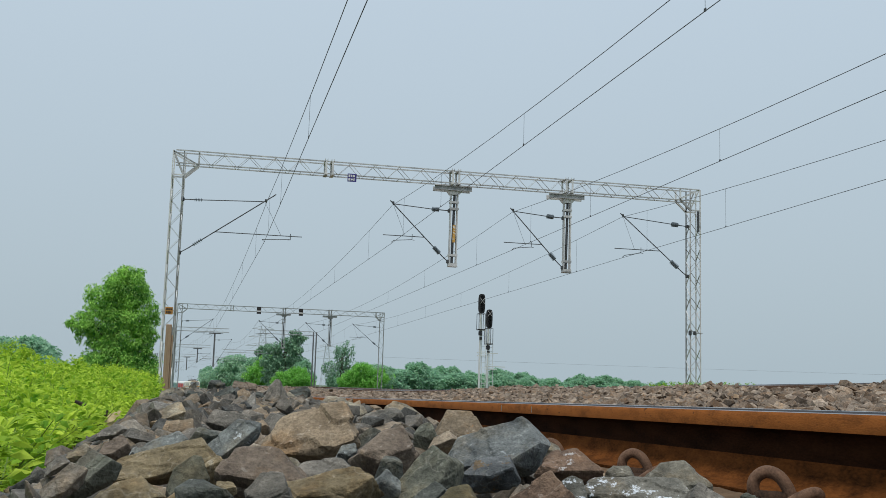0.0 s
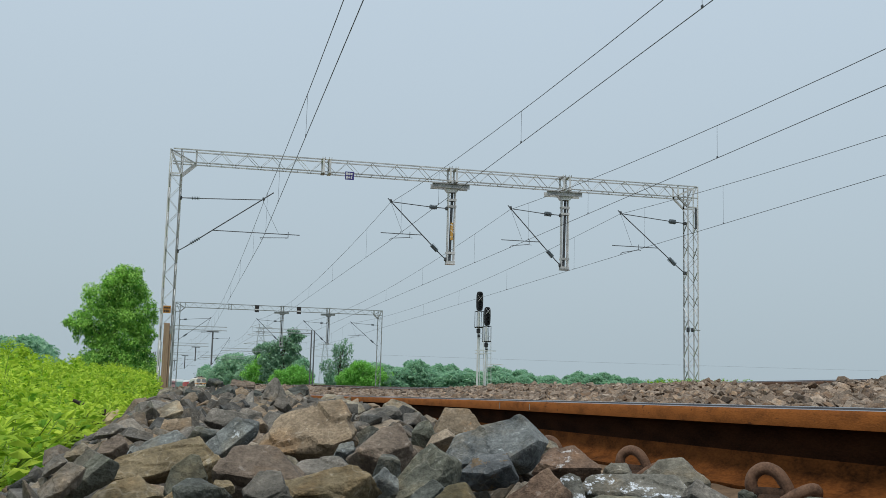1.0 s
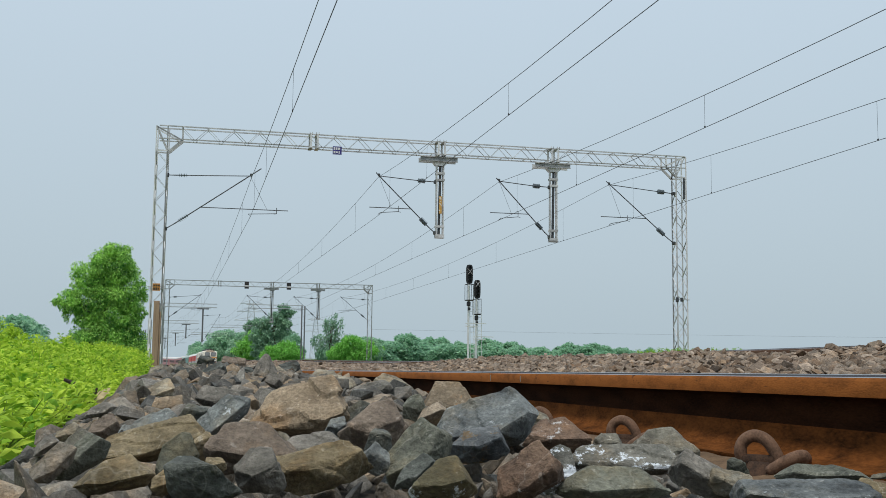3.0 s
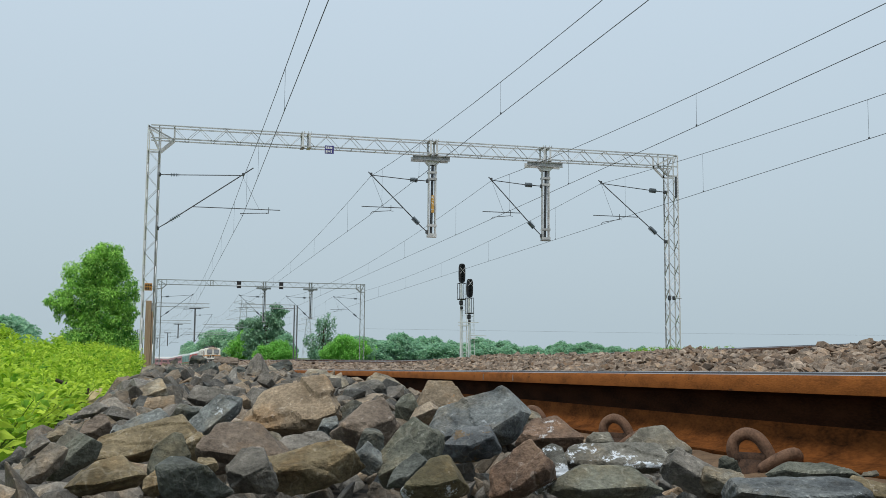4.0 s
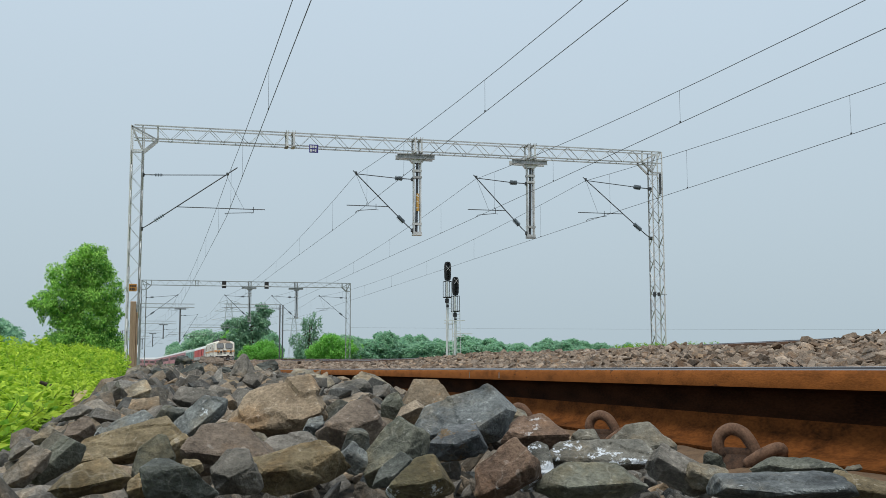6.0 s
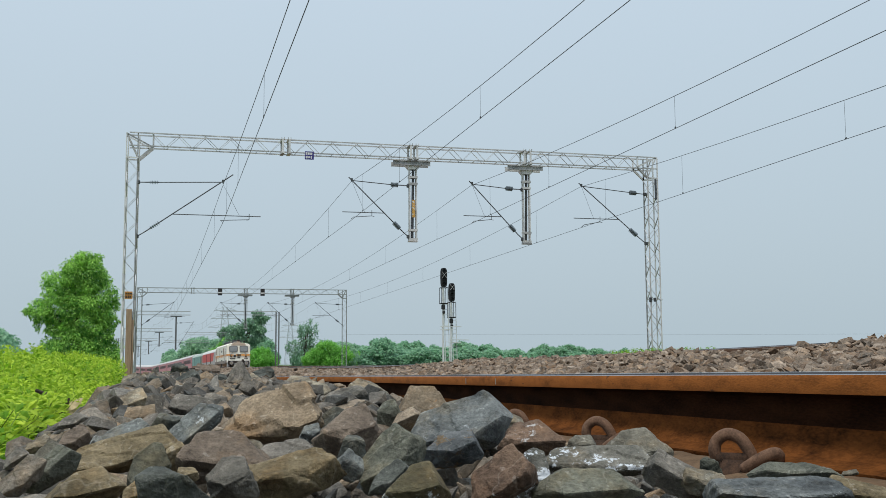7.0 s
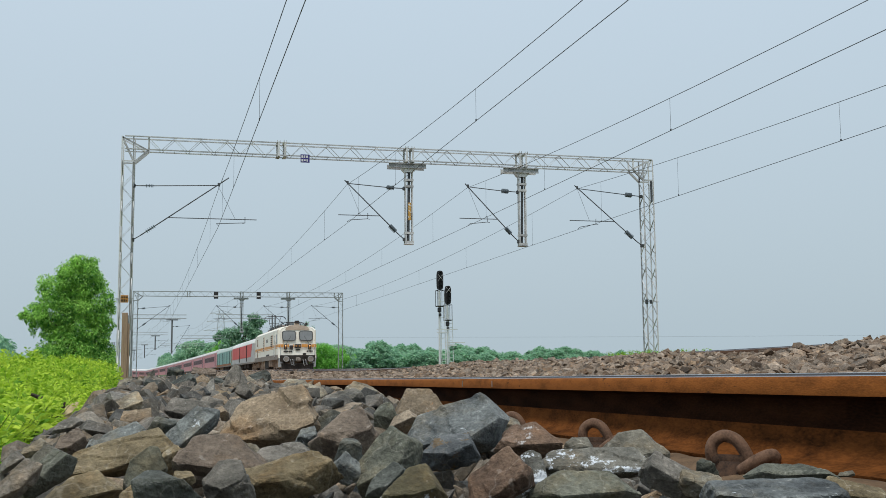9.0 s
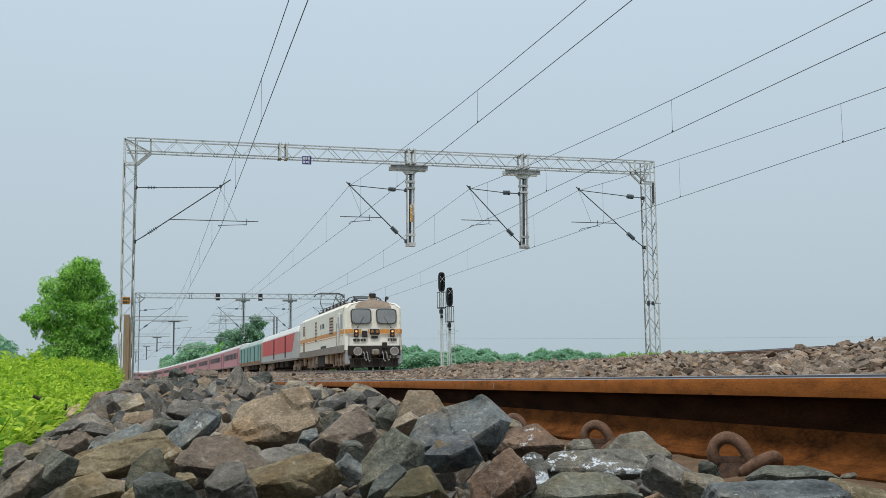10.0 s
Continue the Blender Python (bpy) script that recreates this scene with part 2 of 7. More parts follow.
XS = [-3000, -600, -120, -50, -20, -8, -4, -2.5, -1.6, -1.2, -0.9, -0.7, -0.5, -0.35, -0.22, 0.0, 0.2, 0.4, 0.55, 0.65, 0.75, 0.85, 0.98, 1.1, 1.2, 1.6, 2.0, 2.4, 2.8, 3.4, 5, 8, 12, 16, 19.2, 20.6, 24, 40, 58, 120, 600, 3000]
YS = [-3000, -300, -60, -20, -9, -8, -3, -1] + [i * 0.5 for i in range(0, 41)] + [22, 25, 30, 35, 40, 50, 60, 75, 90, 110, 130, 160, 200, 250, 300, 400, 800, 4000]


def ground_height(x, y):
    fall = dip(y) * ease(-16, -5, x) * (1 - ease(22, 45, x))
    if -0.95 < x < 2.9 and -8.5 < y < 24.6:
        return min(bed_height(x, y) - 0.02, RD - 0.5)
    if -4 < x < 24 and -60 < y < 400:
        return bed_height(x, min(y, 70)) - 0.02 - fall
    return (RD - 0.9 if x > 0 else RD - 0.72) - fall


ground = sheet("ground", XS, YS, ground_height, FIELD, "flat green field and earth formation under the railway", "ground")

# ---------------------------------------------------------------- track
RAIL_OUTLINE = [(-0.075, 0), (0.075, 0), (0.075, 0.012), (0.03, 0.026), (0.012, 0.045), (0.0085, 0.075), (0.0085, 0.115), (0.013, 0.126), (0.036, 0.133), (0.037, 0.158), (0.031, 0.166), (0.02, 0.172), (-0.02, 0.172), (-0.031, 0.166), (-0.037, 0.158), (-0.036, 0.133), (-0.013, 0.126), (-0.0085, 0.115), (-0.0085, 0.075), (-0.012, 0.045), (-0.03, 0.026), (-0.075, 0.012), (-0.0298, 0.1673), (-0.023, 0.1711), (0.023, 0.1711), (0.0298, 0.1673)]


def strand(name, ks, material, parent, x0, ys, top):
    """A run of part of the rail's outline (points ks, in order) along the track."""
    bm = bmesh.new()
    prev = None
    for y in ys:
        row = [bm.verts.new((x0 + swing(y) + RAIL_OUTLINE[k][0], y, top(y) - 0.172 + RAIL_OUTLINE[k][1])) for k in ks]
        if prev:
            for i in range(len(ks) - 1):
                bm.faces.new((prev[i], row[i], row[i + 1], prev[i + 1]))
        prev = row
    bmesh.ops.recalc_face_normals(bm, faces=bm.faces)
    return part(name, bm, material, parent, smooth=True)


def rail(x0, top, ys, label, rust=RUST):
    r = thing("rail", label, "rail", group="running rails")
    strand("running_edge", [10, 25], STEEL_TOP, r, x0, ys, top)
    strand("worn_band", [25, 24], STEEL_DULL_TOP, r, x0, ys, top)
    strand("head_top", [24, 11, 12, 23], STEEL_TOP, r, x0, ys, top)
    strand("worn_band", [23, 22], STEEL_DULL_TOP, r, x0, ys, top)
    strand("running_edge", [22, 13], STEEL_TOP, r, x0, ys, top)
    strand("head_side", [13, 14, 15], rust, r, x0, ys, top)
    strand("head_side", [8, 9, 10], rust, r, x0, ys, top)
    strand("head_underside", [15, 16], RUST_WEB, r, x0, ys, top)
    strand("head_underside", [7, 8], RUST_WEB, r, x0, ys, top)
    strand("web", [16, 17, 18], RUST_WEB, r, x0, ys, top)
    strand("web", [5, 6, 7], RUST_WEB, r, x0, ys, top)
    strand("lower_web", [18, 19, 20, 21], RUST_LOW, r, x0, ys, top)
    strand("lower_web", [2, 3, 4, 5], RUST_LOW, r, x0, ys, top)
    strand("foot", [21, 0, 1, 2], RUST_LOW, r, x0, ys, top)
    return r


RAIL_YS = [-15, -5] + [0.25 * i for i in range(0, 60)] + [15 + 2.5 * i for i in range(0, 40)] + [115 + 10 * i for i in range(0, 22)]
near_rail = rail(TRACKS[0] - 0.84, lambda y: rail_height(0, y), RAIL_YS, "rusty steel rail with a worn bright running surface on stone ballast")
rail(TRACKS[0] + 0.84, lambda y: rail_height(0, y) + CANT, RAIL_YS, "rusty steel rail half buried in heaped ballast", RUST_DULL)
for k in (1, 2, 3):
    for sgn in (-1, 1):
        rail(TRACKS[k] + sgn * 0.84, lambda y: rail_height(k, y), RAIL_YS[2:], "rusty steel rail of a further track on ballast", RUST_DULL)


def sleeper_mesh():
    bm = bmesh.new()
    ends = [(-1.37, 0.13, 0.21), (-0.6, 0.11, 0.19), (0.0, 0.1, 0.17), (0.6, 0.11, 0.19), (1.37, 0.13, 0.21)]
    prev = None
    for x, hw, h in ends:
        row = [bm.verts.new(p) for p in ((x, -hw, -0.21), (x, hw, -0.21), (x, hw * 0.7, h - 0.21), (x, -hw * 0.7, h - 0.21))]
        if prev:
            for i in range(4):
                bm.faces.new((prev[i], prev[(i + 1) % 4], row[(i + 1) % 4], row[i]))
        else:
            bm.faces.new(row[::-1])
        prev = row
    bm.faces.new(prev)
    me = bpy.data.meshes.new("sleeper")
    bm.to_mesh(me)
    bm.free()
    me.materials.append(CONCRETE)
    return me


SLEEPER = sleeper_mesh()
for i in range(40):
    y = 1.2 + 0.615 * (i - 1)
    ob = new("sleeper", SLEEPER)
    ob.matrix_basis = pose(TRACKS[0] + swing(y), y, rail_height(0, y) - 0.172 + CANT / 2 - 0.014, 0, -math.degrees(math.atan(CANT / 1.68)), 0)
    tagged(ob, "grey concrete sleeper bedded in stone ballast", "sleeper", "sleepers under the track")


def rail_clip(y):
    """A coiled spring clip in its cast housing on the foot of the near rail."""
    x, z = TRACKS[0] - 0.84 - 0.075, rail_height(0, y) - 0.172
    c = thing("rail_clip", "rusty coiled steel spring clip holding the rail foot", "rail clip", pose(x - 0.03, y - 0.035, z - 0.006, 0, 0, 48), "rail clips")
    bm = bmesh.new()
    raw = [(-0.005, 0.022, 0.018), (-0.022, 0.03, 0.02), (-0.03, 0.036, 0.04), (-0.03, 0.03, 0.062), (-0.03, 0.008, 0.076), (-0.03, -0.018, 0.068), (-0.03, -0.036, 0.044), (-0.028, -0.046, 0.02), (-0.035, -0.062, 0.012), (-0.05, -0.086, 0.013), (-0.062, -0.102, 0.032), (-0.073, -0.098, 0.042), (-0.08, -0.076, 0.034), (-0.077, -0.05, 0.018), (-0.07, -0.03, 0.004)]
    raw = [(-0.045 + 0.86 * (p[0] + 0.045), -0.03 + 0.86 * (p[1] + 0.03), 0.86 * p[2]) for p in raw]
    fine = []
    for i in range(len(raw) - 1):
        p0, p1, p2, p3 = (Vector(raw[min(max(i + d, 0), len(raw) - 1)]) for d in (-1, 0, 1, 2))
        for s in range(4):
            t = s / 4
            fine.append(0.5 * ((2 * p1) + (p2 - p0) * t + (2 * p0 - 5 * p1 + 4 * p2 - p3) * t * t + (3 * p1 - p0 - 3 * p2 + p3) * t ** 3))
    tube(bm, fine, 0.0115, 12)
    part("spring", bm, RUST_CLIP, c, smooth=True)
    bm = bmesh.new()
    # a cast lug, sloping down from the rod's eye to its foot
    for p in ((-0.075, -0.06, -0.02), (-0.075, 0.03, -0.02), (0.0, -0.05, -0.02), (0.0, 0.04, -0.02), (-0.066, -0.045, 0.004), (-0.064, 0.018, 0.004), (-0.048, -0.03, 0.024), (-0.046, 0.012, 0.024), (-0.012, -0.024, 0.026), (-0.01, 0.012, 0.026)):
        bm.verts.new(p)
    bmesh.ops.convex_hull(bm, input=bm.verts)
    bmesh.ops.dissolve_limit(bm, angle_limit=radians(6), verts=bm.verts, edges=bm.edges)
    bmesh.ops.bevel(bm, geom=list(bm.edges), offset=0.005, segments=2, affect="EDGES")
    rod(bm, (-0.034, -0.034, 0.020), (-0.034, 0.022, 0.020), 0.012, 12)
    part("housing", bm, RUST_CRUST, c, smooth=True)
    bm = bmesh.new()
    box(bm, (0.016, -0.005, 0.012), (0.044, 0.09, 0.008), bevel=0.003)
    part("liner", bm, RUST_CLIP, c)


rail_clip(1.182)
for i in range(1, 12):
    rail_clip(1.19 + 0.615 * i)
for y, h in ((3.44, 0.02), (3.81, 0.022)):
    bm = bmesh.new()
    box(bm, (TRACKS[0] - 0.84 - 0.0385, y, rail_height(0, y) - 0.024), (0.002, 0.0035, h))
    part("chalk_mark", bm, CONCRETE, near_rail, "thin white chalk line")

# ---------------------------------------------------------------- overhead portals


def lattice_mast(portal, x, y, z0, z1, w, material, fine, name="mast", chord=0.046):
    """Four corner angles with zigzag lacing on every face."""
    m = new(name)
    m.parent = portal
    h = w / 2
    for sx in (-1, 1):
        for sy in (-1, 1):
            bm = bmesh.new()
            angle_bar(bm, (x + sx * h, y + sy * h, z0), (x + sx * h, y + sy * h, z1), chord, 0.012, (0, sy, 0))
            part("chord", bm, material, m)
    zl = z1 - 0.95
    n = max(4, round((zl - z0) / (w * 1.15)))
    step = (zl - z0) / n
    whole = None if fine else bmesh.new()
    shared = {}
    for i in range(n):
        a, b = z0 + i * step, z0 + (i + 1) * step
        s = 1 if i % 2 else -1
        for face, (p, q) in enumerate((((-h * s, -h), (h * s, -h)), ((-h * s, h), (h * s, h)), ((-h, -h * s), (-h, h * s)), ((h, -h * s), (h, h * s)))):
            up = (0, 1, 0) if face < 2 else (1, 0, 0)
            if whole is not None:
                flat_bar(whole, (x + p[0], y + p[1], a), (x + q[0], y + q[1], b), 0.036, 0.01, up)
                continue
            key = (face // 2, s)
            if key not in shared:
                bm = bmesh.new()
                ctr = Vector(((p[0] + q[0]) / 2, (p[1] + q[1]) / 2, 0))
                flat_bar(bm, Vector((p[0], p[1], -step / 2)) - ctr, Vector((q[0], q[1], step / 2)) - ctr, 0.042, 0.01, up)
                me = bpy.data.meshes.new("lacing_bar")
                bm.to_mesh(me)
                bm.free()
                me.materials.append(material)
                shared[key] = me
            alike("lacing_bar", shared[key], m, Matrix.Translation((x + (p[0] + q[0]) / 2, y + (p[1] + q[1]) / 2, (a + b) / 2)))
    if whole is not None:
        part("lacing", whole, material, m)
    return m


def lattice_beam(portal, xa, xb, y, z0, z1, material, fine, name="beam", chord=0.044):
    """Four chords, zigzag lacing on the two upright faces, cross struts above and below."""
    m = new(name)
    m.parent = portal
    h = (z1 - z0) / 2
    for sy in (-1, 1):
        for z in (z0, z1):
            bm = bmesh.new()
            angle_bar(bm, (xa, y + sy * h, z), (xb, y + sy * h, z), chord, 0.012)
            part("chord", bm, material, m)
    ends = 0.85
    n = round((xb - xa - 2 * ends) / 0.5)
    step = (xb - xa - 2 * ends) / n
    whole = None if fine else bmesh.new()
    shared = {}
    bars = []
    for i in range(n):
        a, b = xa + ends + i * step, xa + ends + (i + 1) * step
        s = 1 if i % 2 else -1
        for yy in (y - h, y + h):
            bars.append((("face", s), (a, yy, (z0 + z1) / 2 - h * s), (b, yy, (z0 + z1) / 2 + h * s), (0, 1, 0), 0.04))
        if i % 2 == 0:
            for zz in (z0, z1):
                bars.append((("strut",), (a, y - h, zz), (a, y + h, zz), (0, 0, 1), 0.03))
    for key, p, q, up, w in bars:
        if whole is not None:
            flat_bar(whole, p, q, w, 0.012, up)
            continue
        mid = (Vector(p) + Vector(q)) / 2
        if key not in shared:
            bm = bmesh.new()
            flat_bar(bm, Vector(p) - mid, Vector(q) - mid, w, 0.012, up)
            me = bpy.data.meshes.new("lacing_bar")
            bm.to_mesh(me)
            bm.free()
            me.materials.append(material)
            shared[key] = me
        alike("lacing_bar", shared[key], m, Matrix.Translation(mid))
    if whole is not None:
        part("lacing", whole, material, m)
    return m


def knee(portal, x, y, s, zt, zb, depth, material):
    """Corner braces where mast and beam meet, each bar a part; s points inwards."""
    k = new("knee")
    k.parent = portal
    for dy in (-depth / 2, depth / 2):
        for a, b, w in (
            ((0.22, zb - 0.44), (0.72, zb + 0.02), 0.075),
            ((-0.2, zt), (0.70, zb + 0.03), 0.06),
            ((-0.2, zt), (0.22, zb - 0.40), 0.055),
            ((0.72, zb), (0.72, zt), 0.06),
            ((-0.22, zb - 0.42), (0.24, zb - 0.42), 0.06),
        ):
            bm = bmesh.new()
            angle_bar(bm, (x + s * a[0], y + dy, a[1]), (x + s * b[0], y + dy, b[1]), w, 0.012, (0, 1, 0))
            part("knee_brace", bm, material, k)


def collar(portal, x, y, z0, z1, material):
    """Bolted splice round the beam."""
    d = (z1 - z0) / 2 + 0.03
    m = new("splice_collar")
    m.parent = portal
    for dx in (-0.13, 0.13):
        for dy in (-d, d):
            bm = bmesh.new()
            box(bm, (x + dx, y + dy, (z0 + z1) / 2), (0.08, 0.02, z1 - z0 + 0.04))
            part("side_plate", bm, material, m)
        for z in (z0 - 0.02, z1 + 0.04):
            bm = bmesh.new()
            box(bm, (x + dx, y, z), (0.14, 2 * d, 0.03))
            part("clamp_plate", bm, material, m)
    for dx in (-0.18, -0.08, 0.08, 0.18):
        for z in (z0 - 0.02, z1 + 0.06):
            bm = bmesh.new()
            rod(bm, (x + dx, y - d - 0.02, z - 0.04), (x + dx, y - d - 0.02, z + 0.05), 0.016, 6)
            part("bolt", bm, material, m)


def drop_post(portal, x, y, z_beam, z1, material, strip=False, slim=False):
    """A post hung under the beam from a cross channel: two channels with battens between."""
    m = new("drop_post")
    m.parent = portal
    w = 0.78
    for dy in (-0.17, 0.17):
        bm = bmesh.new()
        k = 1 if dy > 0 else -1
        sweep(bm, (x - 0.08 - w, y + dy, z_beam - 0.19), (x - 0.08 + w, y + dy, z_beam - 0.19), [(0, -0.09), (0.07 * k, -0.09), (0.07 * k, -0.075), (0.016 * k, -0.075), (0.016 * k, 0.075), (0.07 * k, 0.075), (0.07 * k, 0.09), (0, 0.09)])
        bmesh.ops.recalc_face_normals(bm, faces=bm.faces)
        part("cross_channel", bm, material, m)
    bm = bmesh.new()
    for dy in (-0.13, 0.13):
        v = [bm.verts.new((x + px, y + dy + q, z_beam + pz)) for q in (-0.008, 0.008) for px, pz in ((-0.32, -0.28), (0.32, -0.28), (0.18, -0.44), (-0.18, -0.44))]
        bm.faces.new(v[0:4])
        bm.faces.new(v[7:3:-1])
        for i in range(4):
            bm.faces.new((v[i], v[i + 4], v[(i + 1) % 4 + 4], v[(i + 1) % 4]))
    part("gusset", bm, material, m)
    h = 0.12 if slim else 0.15
    for s in (-1, 1):
        bm = bmesh.new()
        sweep(bm, (x + s * h, y, z1), (x + s * h, y, z_beam - 0.28), [(-0.015, -0.09), (0.035, -0.09), (0.035, -0.075), (0.0, -0.075), (0.0, 0.075), (0.035, 0.075), (0.035, 0.09), (-0.015, 0.09)] if s < 0 else [(0.015, -0.09), (0.015, 0.09), (-0.035, 0.09), (-0.035, 0.075), (0.0, 0.075), (0.0, -0.075), (-0.035, -0.075), (-0.035, -0.09)], (0, 1, 0))
        bmesh.ops.recalc_face_normals(bm, faces=bm.faces)
        part("channel", bm, material, m)
    for z in (z_beam - 0.75, z_beam - 1.02, z1 + 0.42, z1 + 0.05):
        for dy in (-0.1, 0.1):
            bm = bmesh.new()
            box(bm, (x, y + dy, z), (2 * h + 0.07, 0.012, 0.09))
            part("batten", bm, material, m)
    bm = bmesh.new()
    rod(bm, (x - 0.03, y, z1), (x + 0.02, y, z_beam - 0.3), 0.055, 8)
    part("counter_rod", bm, DARK_STEEL, m)
    if strip:
        bm = bmesh.new()
        box(bm, (x + 0.01, y - 0.115, (z_beam + z1) / 2 - 0.38), (0.11, 0.03, 0.72), bevel=0.008)
        part("yellow_strip", bm, YELLOW_PAINT, m, "faded yellow painted strip")
    bm = bmesh.new()
    box(bm, (x, y, z1 - 0.03), (2 * h + 0.09, 0.24, 0.05), bevel=0.01)
    part("foot_plate", bm, material, m)


def cantilever(portal, xp, y, reach, zu, zl, zr, zc, zm, over=0.35, thick=0.022, lug_at=None, slender=False):
    """Swivelling arm that carries one track's wires. xp: face of the post; reach: signed way to the contact wire."""
    s = 1 if reach > 0 else -1
    d = abs(reach)
    m = new("cantilever_arm")
    m.parent = portal
    X = lambda q: xp + s * q
    tip, low = Vector((X(d + 0.1), y, zm + 0.18)), Vector((X(0.03), y, zl))
    bm = bmesh.new()
    rod(bm, (X(0.75), y, zu + (zm - zu) * 0.3), (X(d - 0.02), y, zm + 0.05), thick * 0.8)
    part("top_tube", bm, DARK_STEEL, m)
    bm = bmesh.new()
    rod(bm, low.lerp(tip, 0.3), low.lerp(tip, 1.08 if slender else 1.0), thick)
    part("bracket_tube", bm, DARK_STEEL, m)
    f = (zr - zl) / (tip.z - zl)
    meet = low.lerp(tip, f)
    bm = bmesh.new()
    rod(bm, meet, (X(d + over), y, zr), thick * 0.75)
    part("register_tube", bm, DARK_STEEL, m)
    bm = bmesh.new()
    lug = X(d - 0.85 if lug_at is None else lug_at)
    tube(bm, [(lug, y, zr + 0.1), (lug, y, zr - 0.14), (lug - s * 0.1, y, zr - 0.15)], thick * 0.6)
    tube(bm, [(lug, y, zr - 0.13), (X(d - 0.1), y, zc + 0.1), (X(d), y, zc + 0.01)], thick * 0.6)
    part("steady_arm", bm, DARK_STEEL, m)
    bm = bmesh.new()
    rod(bm, (X(d - 0.02), y, zm), (X(d - 0.02), y, zm + 0.1), 0.02, 6)
    box(bm, (X(d - 0.02), y, zm + 0.1), (0.1, 0.05, 0.1), bevel=0.015)
    part("messenger_clamp", bm, DARK_STEEL, m)
    bm = bmesh.new()
    rod(bm, (X(d - 0.04), y, zm), (X(d + (0.62 if slender else -0.55)), y, zr + 0.02), 0.006, 5)
    part("stay_wire", bm, WIRE, m)
    for z, pin in ((zu, Vector((X(0.25), y, zu + (zm - zu) * 0.1))), (zl, low.lerp(tip, 0.08))):
        bm = bmesh.new()
        rod(bm, (X(0), y, z), pin, 0.02, 6)
        box(bm, (X(0.0), y, z), (0.12, 0.16, 0.14), bevel=0.02)
        part("hinge", bm, DARK_STEEL, m)
    # slender insulators with a few wide discs, or short stout ones
    up_a, up_b = Vector((X(0.25), y, zu + (zm - zu) * 0.1)), Vector((X(0.75), y, zu + (zm - zu) * 0.3))
    dn_a, dn_b = low.lerp(tip, 0.08), low.lerp(tip, 0.3)
    core, shed, count = (0.02, 0.075, 5) if slender else (0.07, 0.105, 6)
    for a, b, f, g, k in ((up_a, up_b, 0.35, 0.95, 0), (dn_a, dn_b, 0.25, 0.72, 0)):
        i = new("insulator")
        i.parent = m
        bm = bmesh.new()
        disc_stack(bm, a.lerp(b, f), a.lerp(b, g), core, shed, count + k)
        part("ribbed_body", bm, PORCELAIN, i, "grey ribbed insulator")
        for p, q in ((a, a.lerp(b, f)), (a.lerp(b, g), b)):
            bm = bmesh.new()
            rod(bm, p, q, thick)
            part("end_cap", bm, DARK_STEEL, i)


def marker_plate(portal, x, y, z, w, h, plate, bars, label, rows=2):
    p = new("plate")
    p.parent = portal
    bm = bmesh.new()
    box(bm, (x, y, z), (w, 0.015, h), bevel=0.004)
    part("plate_board", bm, plate, p, label)
    strokes = random.Random(round(x * 10))
    for r in range(rows):
        left = -0.40
        while left < 0.28:
            wide = strokes.uniform(0.10, 0.24)
            bm = bmesh.new()
            box(bm, (x + (left + wide / 2) * w, y - 0.011, z + h * (0.22 - 0.44 * r / max(rows - 1, 1))), (w * wide, 0.006, h * strokes.uniform(0.2, 0.34)))
            part("bar", bm, bars, p)
            left += wide + 0.07


# the first portal
Y1 = 41.0
portal = thing("overhead_portal", "galvanised lattice steel portal spanning four railway tracks", "railway portal", group="overhead portals")
lattice_mast(portal, -1.47, Y1, RD - 0.5, RD + 8.86, 0.42, GALV, True)
lattice_mast(portal, 20.2, Y1, RD - 0.6, RD + 8.86, 0.46, GALV, True)
lattice_beam(portal, -1.6, 20.4, Y1, RD + 8.34, RD + 8.84, GALV, True)
knee(portal, -1.47, Y1, 1, RD + 8.84, RD + 8.34, 0.46, GALV)
knee(portal, 20.2, Y1, -1, RD + 8.84, RD + 8.34, 0.46, GALV)
for x in (4.35, 9.55, 14.45):
    collar(portal, x, Y1, RD + 8.34, RD + 8.84, GALV)
drop_post(portal, 9.55, Y1, RD + 8.34, RD + 4.98, GALV, True)
drop_post(portal, 14.45, Y1, RD + 8.34, RD + 5.0, GALV)
cantilever(portal, -1.24, Y1, 3.2, RD + 6.98, RD + 4.89, RD + 5.78, RD + 5.49, RD + 7.05, 1.45, lug_at=4.2, slender=True)
cantilever(portal, 9.36, Y1, -2.36, RD + 7.24, RD + 5.14, RD + 6.08, RD + 5.78, RD + 7.32)
cantilever(portal, 14.28, Y1, -2.22, RD + 7.26, RD + 5.16, RD + 6.08, RD + 5.76, RD + 7.36)
cantilever(portal, 19.92, Y1, -2.98, RD + 7.26, RD + 5.10, RD + 6.12, RD + 5.74, RD + 7.46)
marker_plate(portal, 5.26, Y1 - 0.32, RD + 8.25, 0.36, 0.33, SIGN_BLUE, BAR_WHITE, "blue enamel plate with pale marks")
marker_plate(portal, -1.48, Y1 - 0.26, RD + 2.62, 0.28, 0.28, SIGN_ORANGE, BAR_DARK, "orange enamel plate with dark marks")
bm = bmesh.new()
for z in (2.58, 2.64):
    box(bm, (-1.47, Y1 - 0.24, RD + z), (0.62, 0.03, 0.03))
part("plate_bracket", bm, GALV, portal)
bm = bmesh.new()
box(bm, (19.93, Y1 - 0.26, RD + 2.66), (0.12, 0.1, 0.2), bevel=0.02)
part("switch_box", bm, DARK_STEEL, portal)
bm = bmesh.new()
box(bm, (20.13, Y1 - 0.26, RD + 2.66), (0.1, 0.1, 0.17), bevel=0.02)
part("switch_box", bm, DARK_STEEL, portal)
bm = bmesh.new()
